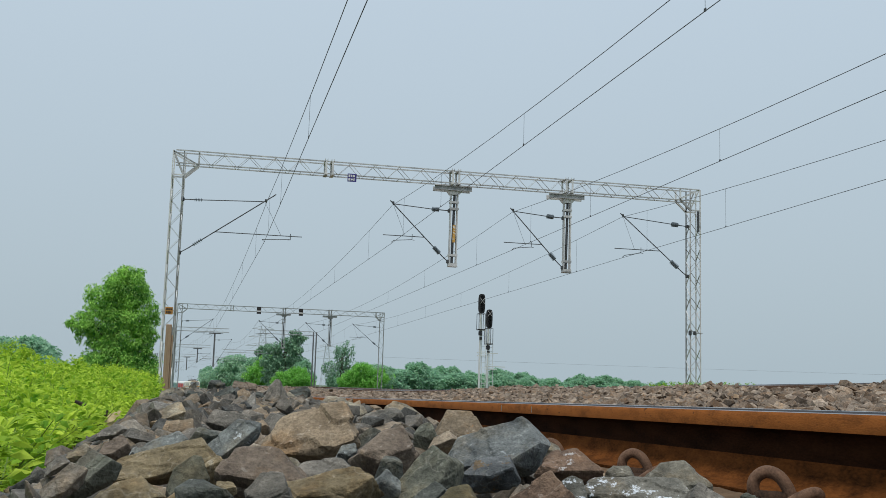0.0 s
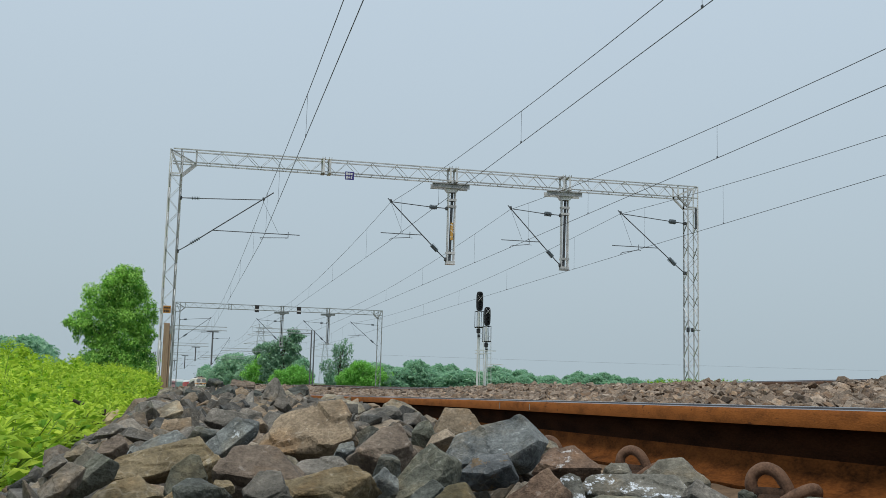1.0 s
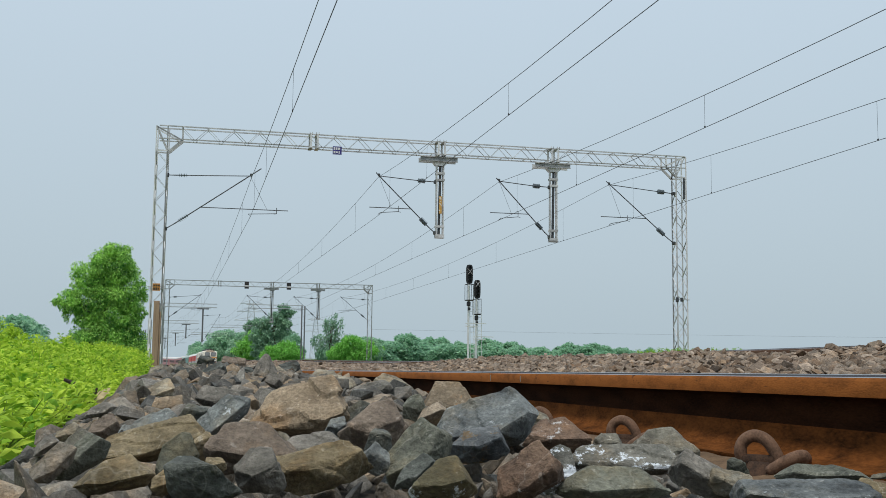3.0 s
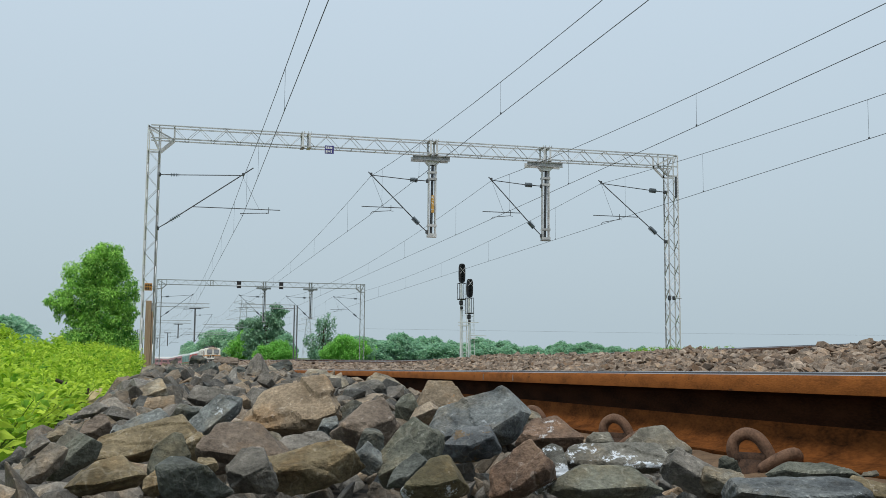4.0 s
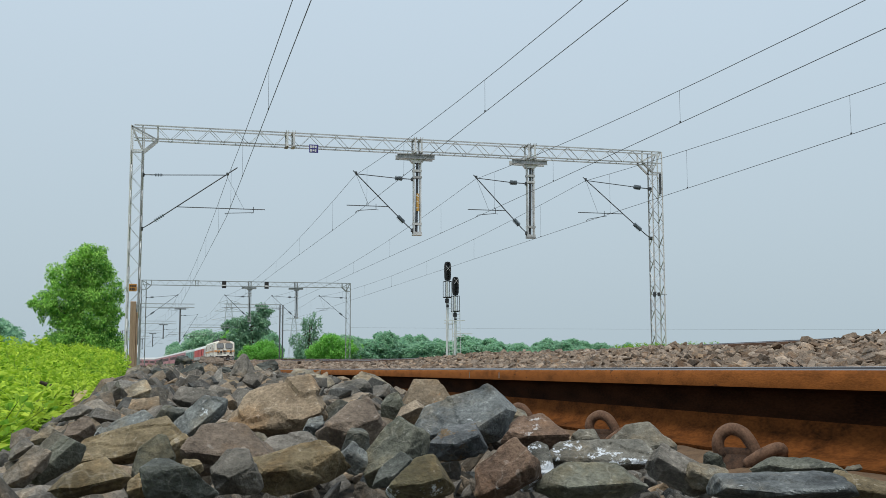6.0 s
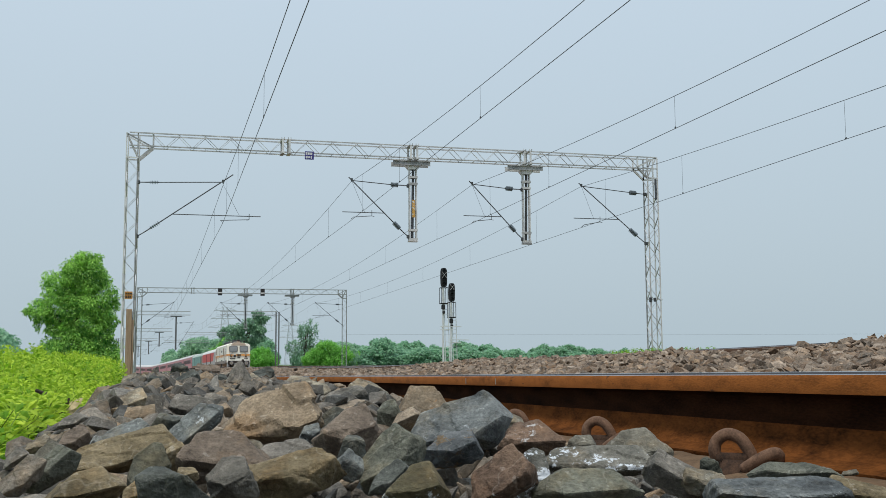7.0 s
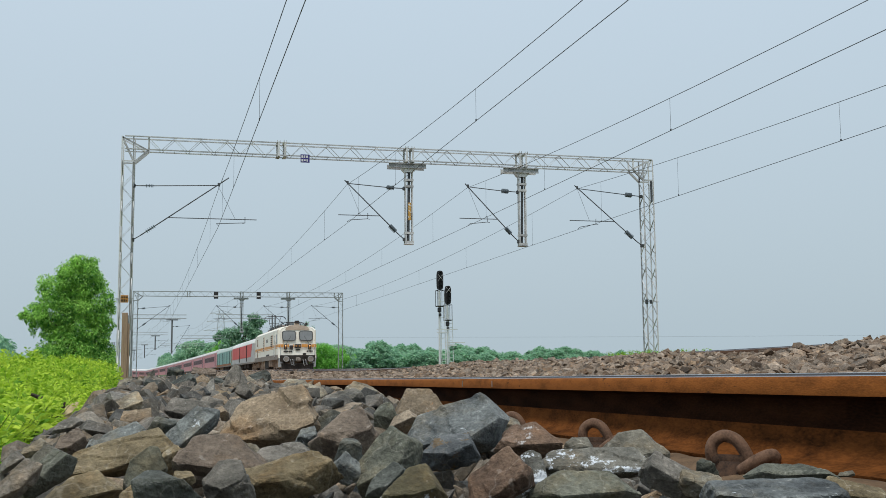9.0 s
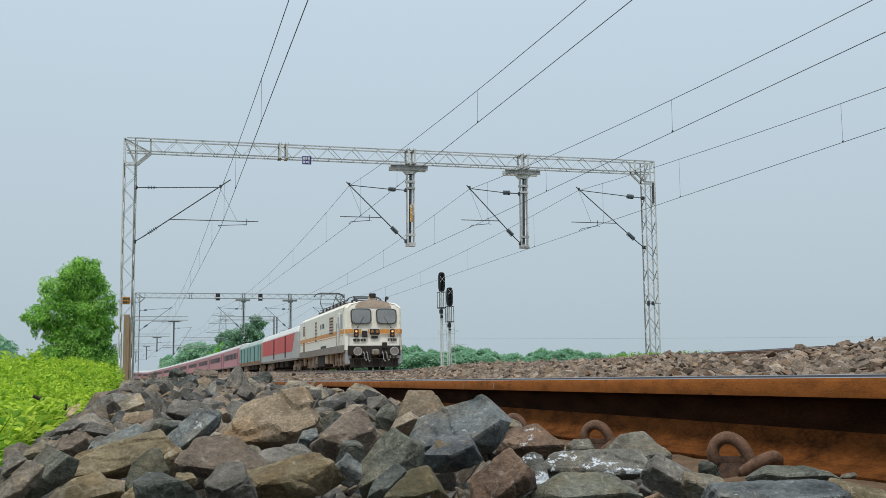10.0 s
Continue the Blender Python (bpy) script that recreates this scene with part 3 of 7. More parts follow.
rod(bm, (19.8, Y1 - 0.25, RD + 2.66), (20.5, Y1 - 0.25, RD + 2.66), 0.018, 6)
part("switch_rail", bm, GALV, portal)
bm = bmesh.new()
rod(bm, (20.3, Y1 - 0.28, RD + 7.9), (20.3, Y1 - 0.28, RD + 7.0), 0.05)
part("switch_tube", bm, DARK_STEEL, portal)

# the second portal, a span further up the line
Y2 = 115.0
portal = thing("overhead_portal", "distant galvanised lattice portal over the curving tracks", "railway portal", group="overhead portals")
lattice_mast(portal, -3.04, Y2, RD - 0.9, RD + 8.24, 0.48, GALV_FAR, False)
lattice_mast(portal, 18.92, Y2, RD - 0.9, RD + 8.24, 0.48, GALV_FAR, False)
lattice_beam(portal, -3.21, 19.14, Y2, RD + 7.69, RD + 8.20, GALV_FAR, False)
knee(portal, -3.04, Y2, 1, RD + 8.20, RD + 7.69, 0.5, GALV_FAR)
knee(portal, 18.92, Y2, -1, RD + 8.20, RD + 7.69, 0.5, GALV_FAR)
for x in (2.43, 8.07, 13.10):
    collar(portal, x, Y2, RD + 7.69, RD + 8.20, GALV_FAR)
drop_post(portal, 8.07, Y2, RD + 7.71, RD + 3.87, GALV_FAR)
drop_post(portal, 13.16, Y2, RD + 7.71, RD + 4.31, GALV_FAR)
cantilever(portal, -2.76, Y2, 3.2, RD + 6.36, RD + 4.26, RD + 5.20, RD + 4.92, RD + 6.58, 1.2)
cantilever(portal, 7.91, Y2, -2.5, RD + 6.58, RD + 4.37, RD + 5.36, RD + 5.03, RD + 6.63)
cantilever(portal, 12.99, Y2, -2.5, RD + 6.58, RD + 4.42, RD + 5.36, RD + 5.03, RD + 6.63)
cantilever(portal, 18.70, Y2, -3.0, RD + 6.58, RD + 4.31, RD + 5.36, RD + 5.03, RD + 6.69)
for x in (5.30, 9.85):
    marker_plate(portal, x, Y2 - 0.3, RD + 7.85, 0.46, 0.78, SIGN_BLACK, BAR_DARK, "black board with pale rows", 3)
    bm = bmesh.new()
    box(bm, (x, Y2 - 0.325, RD + 7.76), (0.42, 0.006, 0.12))
    part("bar", bm, BAR_WHITE, portal.children[-1])


# far beams: distance haze is lightened into the steel colour
GALV_HAZY = surface("haze_paled_galvanising", (0.32, 0.345, 0.355), (0.48, 0.505, 0.51), 2, 0.6, 0.1, 0.05)
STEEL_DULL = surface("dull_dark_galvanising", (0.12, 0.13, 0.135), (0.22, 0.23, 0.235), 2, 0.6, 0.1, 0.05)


def half_portal(y, xa, xb, zt, post_x, post_z, mast_x=None):
    """A lighter lattice beam far up the line with one hanging post."""
    p = thing("overhead_portal", "far-off lattice beam with a hanging post over the tracks", "railway portal", group="overhead portals")
    lattice_beam(p, xa, xb, y, RD + zt - 0.6, RD + zt, GALV_HAZY, False, chord=0.095)
    if mast_x is not None:
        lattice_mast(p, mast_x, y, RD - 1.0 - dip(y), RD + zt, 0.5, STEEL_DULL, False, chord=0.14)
    if post_x is not None:
        h = new("drop_post")
        h.parent = p
        bm = bmesh.new()
        box(bm, (post_x, y, RD + zt - 0.78), (1.9, 0.3, 0.2), bevel=0.02)
        part("cross_channel", bm, STEEL_DULL, h)
        bm = bmesh.new()
        for dx in (-0.11, 0.11):
            box(bm, (post_x + dx, y, RD + (zt - 0.88 + post_z) / 2), (0.05, 0.26, zt - 0.88 - post_z))
        box(bm, (post_x, y, RD + (zt - 0.88 + post_z) / 2), (0.18, 0.03, zt - 0.88 - post_z))
        part("pole", bm, STEEL_DULL, h)
        cantilever(p, post_x + 0.2, y, 2.6, RD + zt - 1.9, RD + post_z + 0.3, RD + post_z + 1.0, RD + post_z + 0.8, RD + zt - 1.8)


half_portal(180, -5.6, 3.5, 8.9, 1.2, 2.5, -5.6)
half_portal(180.5, 8.4, 18.0, 9.0, None, 2.0, 18.1)
half_portal(245, -10.0, 0.8, 8.2, -2.0, 4.2, -10.0)
half_portal(245.5, 3.6, 16.1, 7.4, None, 2.0, 16.1)
half_portal(310, -14.0, -3.0, 7.6, -5.4, 3.1, -14.0)
half_portal(312, -1.2, 12.5, 7.1, None, 2.0, 12.5)
half_portal(375, -21, -7.6, 7.2, -10.0, 2.8, -21)
half_portal(440, -28, -11.6, 7.2, -15.6, 2.8, -28)

# ---------------------------------------------------------------- overhead wires
SUPPORTS = (
    ((1.95, -21, 5.49, 7.05), (1.95, 41, 5.49, 7.03), (0.44, 115, 4.92, 6.58), (-2.37, 180, 4.97, 6.75), (-6.57, 245, 4.78, 6.45), (-11.83, 310, 4.61, 6.27)),
    ((7.0, -21, 5.74, 7.32), (7.0, 41, 5.74, 7.32), (5.25, 115, 5.03, 6.63), (3.79, 180, 4.97, 6.87), (-0.36, 245, 4.78, 6.45), (-5.92, 310, 4.61, 6.27)),
    ((12.05, -21, 5.76, 7.36), (12.05, 41, 5.76, 7.36), (10.34, 115, 5.03, 6.63), (8.64, 180, 4.97, 6.87), (4.3, 245, 4.78, 6.45), (-1.77, 310, 4.61, 6.27)),
    ((16.92, -21, 5.76, 7.5), (16.92, 41, 5.72, 7.48), (15.43, 115, 5.03, 6.69), (14.45, 180, 4.97, 6.87), (10.16, 245, 4.78, 6.45), (4.14, 310, 4.61, 6.27)),
)
for pts, sag in zip(SUPPORTS, (0.68, 0.98, 0.95, 0.88)):
    line = thing("overhead_line", "thin dark contact wire hung from a sagging messenger wire", "overhead wire", group="overhead lines")
    contact, messenger = [], []
    for i, ((xa, ya, ca, ma), (xb, yb, cb, mb)) in enumerate(zip(pts, pts[1:])):
        for s in range(16):
            f = s / 16
            x, y = xa + (xb - xa) * f, ya + (yb - ya) * f
            contact.append((x, y, RD + ca + (cb - ca) * f))
            messenger.append((x, y, RD + ma + (mb - ma) * f - sag * 4 * f * (1 - f)))
        if i > 2:
            continue
        for f in [(d + 0.5) / 7 for d in range(7)] if i else [(y + 21) / 62 for y in (-13, -4, 5, 13.8, 23.0, 31.9, 38.4)]:
            x, y = xa + (xb - xa) * f, ya + (yb - ya) * f
            bm = bmesh.new()
            rod(bm, (x, y, RD + ca + (cb - ca) * f), (x, y, RD + ma + (mb - ma) * f - sag * 4 * f * (1 - f)), 0.004, 5)
            box(bm, (x, y, RD + ca + (cb - ca) * f + 0.02), (0.02, 0.05, 0.05))
            part("dropper", bm, WIRE, line)
    bm = bmesh.new()
    tube(bm, contact, 0.008, 6)
    part("contact_wire", bm, WIRE, line)
    bm = bmesh.new()
    tube(bm, messenger, 0.008, 6)
    part("messenger_wire", bm, WIRE, line)
# ---------------------------------------------------------------- train
CREAM = surface("cream_coach_paint", (0.85, 0.79, 0.66), (0.95, 0.92, 0.83), 1.8, 0.45, 0, 0.03, spots=(0.66, 0.54, 0.40), spot_at=0.63, stretch=(1, 1, 0.35))
ORANGE = surface("orange_band_paint", (0.62, 0.25, 0.05), (0.80, 0.38, 0.10), 2, 0.45, 0, 0.0)
LOCO_ROOF = surface("sooty_roof_paint", (0.36, 0.26, 0.19), (0.66, 0.54, 0.44), 1.5, 0.8, 0, 0.1)
UNDER = surface("brake_dust_black", (0.018, 0.015, 0.013), (0.06, 0.048, 0.04), 4, 0.85, 0, 0.3)
BOGIE = surface("dusty_brown_bogie", (0.18, 0.125, 0.095), (0.66, 0.50, 0.38), 3, 0.9, 0, 0.3)
SKIRT = surface("grey_underframe", (0.18, 0.15, 0.125), (0.34, 0.30, 0.26), 2, 0.8, 0, 0.1)
PALE_METAL = surface("pale_buffer_steel", (0.30, 0.31, 0.31), (0.5, 0.5, 0.5), 6, 0.5, 0.3, 0.0)
RED_VAN = surface("red_van_paint", (0.55, 0.06, 0.055), (0.78, 0.11, 0.10), 1.8, 0.5, 0, 0.03, spots=(0.48, 0.13, 0.10), spot_at=0.64, stretch=(1, 1, 0.35))
GREY_VAN = surface("grey_van_paint", (0.40, 0.39, 0.38), (0.58, 0.57, 0.55), 1.5, 0.5, 0, 0.03)
WHITE_ROOF = surface("pale_coach_roof", (0.68, 0.69, 0.66), (0.84, 0.84, 0.80), 1, 0.6, 0, 0.05)
GREY_ROOF = surface("grey_coach_roof", (0.56, 0.54, 0.53), (0.74, 0.71, 0.69), 1, 0.6, 0, 0.05)
TEAL = surface("teal_car_paint", (0.17, 0.36, 0.33), (0.27, 0.48, 0.43), 1.8, 0.5, 0, 0.03, spots=(0.33, 0.36, 0.30), spot_at=0.64, stretch=(1, 1, 0.35))
TEAL_ROOF = surface("pale_green_roof", (0.40, 0.50, 0.46), (0.55, 0.62, 0.57), 1, 0.6, 0, 0.05)
RUSTY_SILL = surface("rusty_orange_sill", (0.22, 0.10, 0.05), (0.42, 0.2, 0.1), 3, 0.8, 0, 0.1)
MAROON = surface("dull_red_coach_paint", (0.54, 0.21, 0.23), (0.72, 0.34, 0.36), 1.5, 0.5, 0, 0.03)
MAROON_DARK = surface("dark_window_band", (0.14, 0.045, 0.06), (0.22, 0.075, 0.09), 1.5, 0.3, 0, 0.0)
SEAM = surface("dark_door_gap", (0.025, 0.02, 0.02), (0.05, 0.04, 0.04), 5, 0.8, 0, 0.0)
# grey base colour stands in for sky reflected in the panes
GLASS = surface("sky_paled_cab_glass", (0.17, 0.18, 0.185), (0.28, 0.29, 0.29), 1, 0.12, 0, 0.0)
RUBBER = surface("window_rubber", (0.03, 0.03, 0.03), (0.08, 0.08, 0.078), 5, 0.7, 0, 0.0)
COACH_GLASS = surface("dim_coach_glass", (0.05, 0.022, 0.028), (0.10, 0.05, 0.055), 1, 0.65, 0, 0.0)
LAMP = lamp_glow("warm_headlamp", (1.0, 0.5, 0.16), 0.6)
LAMP_OFF = surface("amber_lens", (0.25, 0.10, 0.03), (0.4, 0.2, 0.07), 10, 0.2, 0, 0.0)

RAIL_TRACK = 2
PANTO_UP = 5.55


def loft(bm, rings):
    """Skins rings of equally many points, closed round, with both ends capped."""
    vs = [[bm.verts.new(p) for p in ring] for ring in rings]
    k = len(vs[0])
    for a, b in zip(vs, vs[1:]):
        for i in range(k):
            j = (i + 1) % k
            bm.faces.new((a[i], a[j], b[j], b[i]))
    bm.faces.new(vs[0][::-1])
    bm.faces.new(vs[-1])
    bmesh.ops.recalc_face_normals(bm, faces=bm.faces)


def section(hw, z0, z_side, z_top, n=5):
    """Half-round-roofed outline of a rail vehicle."""
    pts = [(-hw, z0), (-hw, z_side)]
    for i in range(1, n):
        a = math.pi * i / n
        pts.append((-hw * math.cos(a) * (1 - 0.06 * math.sin(a)), z_side + (z_top - z_side) * math.sin(a) ** 0.75))
    pts += [(hw, z_side), (hw, z0)]
    return pts


def bogie(parent, yc, wheel_r, axles, base):
    b = new("bogie")
    b.parent = parent
    bm = bmesh.new()
    for sx in (-1, 1):
        box(bm, (sx * 1.02, yc, wheel_r + 0.12), (0.14, base + 1.0, 0.22), bevel=0.03)
        for i in range(axles):
            y = yc + (i - (axles - 1) / 2) * base / (axles - 1)
            box(bm, (sx * 1.1, y, wheel_r), (0.16, 0.42, 0.40), bevel=0.04)
            for d in (-0.42, 0.42):
                rod(bm, (sx * 1.08, y + d, wheel_r - 0.02), (sx * 1.08, y + d, wheel_r + 0.42), 0.085, 8)
            box(bm, (sx * 0.98, y + 0.62, wheel_r - 0.05), (0.08, 0.14, 0.45), bevel=0.02)
            box(bm, (sx * 1.14, y + 0.75, wheel_r - 0.1), (0.1, 0.22, 0.5), bevel=0.03)
            rod(bm, (sx * 1.16, y - 0.7, wheel_r - 0.22), (sx * 1.16, y + 0.7, wheel_r - 0.22), 0.045, 6)
            rod(bm, (sx * 1.2, y - 0.2, wheel_r + 0.2), (sx * 1.2, y - 0.55, wheel_r + 0.5), 0.05, 6)
    box(bm, (0, yc, wheel_r + 0.2), (1.9, 0.5, 0.24), bevel=0.04)
    for i in range(axles):
        y = yc + (i - (axles - 1) / 2) * base / (axles - 1)
        box(bm, (0, y + 0.5, wheel_r - 0.06), (1.3, 0.85, 0.62), bevel=0.08)
    part("bogie_frame", bm, BOGIE, b)
    for i in range(axles):
        y = yc + (i - (axles - 1) / 2) * base / (axles - 1)
        bm = bmesh.new()
        for sx in (-1, 1):
            tube(bm, [(sx * 0.80, 0, 0), (sx * 0.835, 0, 0), (sx * 0.84, 0, 0), (sx * 0.93, 0, 0)], [wheel_r + 0.028, wheel_r + 0.028, wheel_r, wheel_r - 0.006], 24)
            for q in range(4):
                a = math.pi * q / 4
                box(bm, (sx * 0.935, 0, 0), (0.012, wheel_r * 1.3, 0.03), Matrix.Rotation(a, 4, "X"))
        rod(bm, (-0.82, 0, 0), (0.82, 0, 0), 0.09, 10)
        w = part("wheelset", bm, UNDER, b)
        w.matrix_basis = pose(0, y, wheel_r)
        WHEELS.append((w, y, wheel_r, parent))


WHEELS = []


def pantograph(parent, yc, z0, z1):
    p = new("pantograph")
    p.parent = parent
    up = z1 - z0
    bm = bmesh.new()
    for sx in (-1, 1):
        rod(bm, (sx * 0.55, yc - 0.7, z0 + 0.12), (sx * 0.55, yc + 0.7, z0 + 0.12), 0.035, 6)
        for d in (-0.7, 0.7):
            rod(bm, (sx * 0.55, yc + d, z0 - 0.12), (sx * 0.55, yc + d, z0 + 0.12), 0.06, 8)
    for d in (-0.7, 0.7):
        rod(bm, (-0.55, yc + d, z0 + 0.12), (0.55, yc + d, z0 + 0.12), 0.035, 6)
    part("base_frame", bm, DARK_STEEL, p)
    bm = bmesh.new()
    k = (yc + 1.0 * (1 if up > 0.5 else 0.95), z0 + 0.15 + up * 0.45)
    for sx in (-0.4, 0.4):
        rod(bm, (sx, yc - 0.55, z0 + 0.15), (sx * 1.1, k[0], k[1]), 0.03, 6)
        rod(bm, (sx * 1.1, k[0], k[1]), (sx * 1.3, yc, z1 - 0.12), 0.022, 6)
    rod(bm, (-0.44, k[0], k[1]), (0.44, k[0], k[1]), 0.03, 6)
    part("arm", bm, DARK_STEEL, p)
    bm = bmesh.new()
    for d in (-0.16, 0.16):
        tube(bm, [(-1.02, yc + d, z1 - 0.3), (-0.86, yc + d, z1 - 0.08), (-0.62, yc + d, z1), (0.62, yc + d, z1), (0.86, yc + d, z1 - 0.08), (1.02, yc + d, z1 - 0.3)], 0.028, 6)
    for sx in (-0.55, 0.55):
        rod(bm, (sx, yc - 0.16, z1 - 0.05), (sx, yc + 0.16, z1 - 0.05), 0.02, 6)
    part("collector_head", bm, DARK_STEEL, p)


def panel(parent, name, material, x, y0, y1, z0, z1, proud=0.012, label="", bevel=0.01):
    """A raised piece on a side wall at x."""
    bm = bmesh.new()
    s = 1 if x > 0 else -1
    box(bm, (x + s * (proud / 2 - 0.003), (y0 + y1) / 2, (z0 + z1) / 2), (proud + 0.006, abs(y1 - y0), z1 - z0), bevel=min(bevel, proud / 3))
    return part(name, bm, material, parent, label)


def locomotive():
    L, hw = 19.6, 1.58
    loco = thing("electric_locomotive", "cream electric locomotive with an orange band and twin cab windows", "locomotive")
    # body, with raked and chamfered ends
    bm = bmesh.new()

    def ring(y, w, z0, zs, zt, rake=0.0):
        out = []
        for px, pz in section(w, z0, zs, zt, 6):
            out.append((px, y + rake * max(0, (pz - 2.25)), pz))
        return out

    zs, zt = 3.50, 3.88
    rings = [ring(0.03, 1.34, 1.12, zs - 0.06, zt - 0.1, 0.17), ring(0.0, 1.42, 1.12, zs - 0.04, zt - 0.05, 0.17), ring(0.16, hw - 0.03, 1.12, zs, zt, 0.17), ring(0.55, hw, 1.12, zs, zt, 0.10), ring(1.5, hw, 1.12, zs, zt, 0), ring(L - 1.5, hw, 1.12, zs, zt), ring(L - 0.2, hw - 0.04, 1.12, zs, zt), ring(L, 1.3, 1.12, zs - 0.05, zt - 0.05)]
    loft(bm, rings)
    body = part("body", bm, CREAM, loco)
    # roof cap
    bm = bmesh.new()
    cap = lambda y, s, rk: [(px * s, y + rk, max(pz, 0) * 1.0 + 0.02) for px, pz in section(hw - 0.10, zs - 0.04, zs + 0.06, zt + 0.02, 6)]
    loft(bm, [cap(0.20, 0.64, 0), cap(0.65, 0.82, 0), cap(2.0, 1, 0), cap(L - 0.6, 1, 0)])
    part("roof", bm, LOCO_ROOF, loco, "soot-stained roof")

    # front fittings; the face leans back above the window sill
    def front(z):
        return 0.0 + 0.17 * max(0, z - 2.25)

    tilt = Matrix.Rotation(-math.atan(0.17), 4, "X")
    for sx in (-1, 1):
        w = new("cab_window")
        w.parent = loco
        c = Vector((sx * 0.69, front(3.0) - 0.01, 2.99))

        def rounded(wide, high, out):
            ring = []
            for i in range(28):
                a = 2 * math.pi * i / 28
                u = wide / 2 * math.copysign(abs(math.cos(a)) ** 0.38, math.cos(a))
                v = high / 2 * math.copysign(abs(math.sin(a)) ** 0.38, math.sin(a))
                ring.append(c + tilt @ Vector((u * (1 + 0.05 * v), out, v)))
            return ring

        bm = bmesh.new()
        loft(bm, [rounded(1.12, 0.88, 0.03), rounded(1.12, 0.88, -0.03)])
        part("window_frame", bm, RUBBER, w)
        bm = bmesh.new()
        loft(bm, [rounded(1.00, 0.77, 0.0), rounded(1.00, 0.77, -0.036)])
        part("pane", bm, GLASS, w)
        bm = bmesh.new()
        rod(bm, (sx * 0.9, front(2.4) - 0.05, 2.36), (sx * 0.55, front(3.0) - 0.06, 2.95), 0.014, 6)
        rod(bm, (sx * 0.9, front(2.4) - 0.02, 2.36), (sx * 0.9, front(2.4) - 0.08, 2.36), 0.035, 8)
        part("wiper", bm, RUBBER, w)
        # lamp cluster
        h = new("headlamp")
        h.parent = loco
        bm = bmesh.new()
        box(bm, (sx * 0.98, -0.03, 2.05), (0.26, 0.10, 0.44), bevel=0.03)
        part("lamp_housing", bm, SEAM, h)
        bm = bmesh.new()
        tube(bm, [(sx * 0.98, -0.075, 2.14), (sx * 0.98, -0.1, 2.14)], 0.062, 14)
        part("lens", bm, LAMP, h, "glowing warm lamp")
        bm = bmesh.new()
        tube(bm, [(sx * 0.98, -0.075, 1.95), (sx * 0.98, -0.095, 1.95)], 0.06, 12)
        part("lens", bm, LAMP_OFF, h)
        # buffers
        b = new("buffer")
        b.parent = loco
        bm = bmesh.new()
        tube(bm, [(sx * 0.98, 0.2, 1.02), (sx * 0.98, -0.25, 1.02), (sx * 0.98, -0.26, 1.02), (sx * 0.98, -0.5, 1.02)], [0.16, 0.16, 0.11, 0.11], 14)
        part("buffer_case", bm, UNDER, b)
        bm = bmesh.new()
        tube(bm, [(sx * 0.98, -0.5, 1.02), (sx * 0.98, -0.51, 1.02), (sx * 0.98, -0.56, 1.02), (sx * 0.98, -0.575, 1.02)], [0.2, 0.235, 0.235, 0.19], 20)
        head = part("buffer_head", bm, SKIRT, b)
        bm = bmesh.new()
        tube(bm, [(sx * 0.98 + 0.215 * math.cos(a), -0.572, 1.02 + 0.215 * math.sin(a)) for a in [math.pi * q / 10 for q in range(21)]], 0.024, 6)
        part("rim", bm, PALE_METAL, head, "pale worn rim")
        # handrail beside the cab
        bm = bmesh.new()
        tube(bm, [(sx * 1.38, -0.02, 1.35), (sx * 1.38, -0.09, 1.4), (sx * 1.38, -0.09, 2.1), (sx * 1.38, 0.0, 2.15)], 0.02, 6)
        part("handrail", bm, PALE_METAL, loco)
    bm = bmesh.new()
    box(bm, (0.02, -0.035, 2.12), (0.55, 0.11, 0.32), bevel=0.04)
    mid = part("twin_beam_housing", bm, SEAM, loco)
    for sx in (-0.12, 0.15):
        bm = bmesh.new()
        tube(bm, [(sx, -0.088, 2.13), (sx, -0.11, 2.13)], 0.085, 14)
        part("lens", bm, LAMP_OFF, mid)
    bm = bmesh.new()
    box(bm, (-0.52, -0.03, 2.0), (0.30, 0.08, 0.36), bevel=0.03)
    part("socket_box", bm, SEAM, loco)
    # orange band round the front and along both sides
    for x0, x1 in ((-1.41, -1.13), (-0.83, -0.69), (-0.35, -0.28), (0.32, 0.83), (1.13, 1.41)):
        bm = bmesh.new()
        box(bm, ((x0 + x1) / 2, -0.004, 2.15), (x1 - x0, 0.012, 0.24))
        part("orange_band", bm, ORANGE, loco, "orange painted band")
    for sx in (-1, 1):
        bm = bmesh.new()
        box(bm, (sx * 1.487, 0.078, 2.15), (0.2, 0.012, 0.24), Matrix.Rotation(sx * math.atan2(0.16, 0.13), 4, "Z"))
        part("orange_band", bm, ORANGE, loco, "orange painted band")
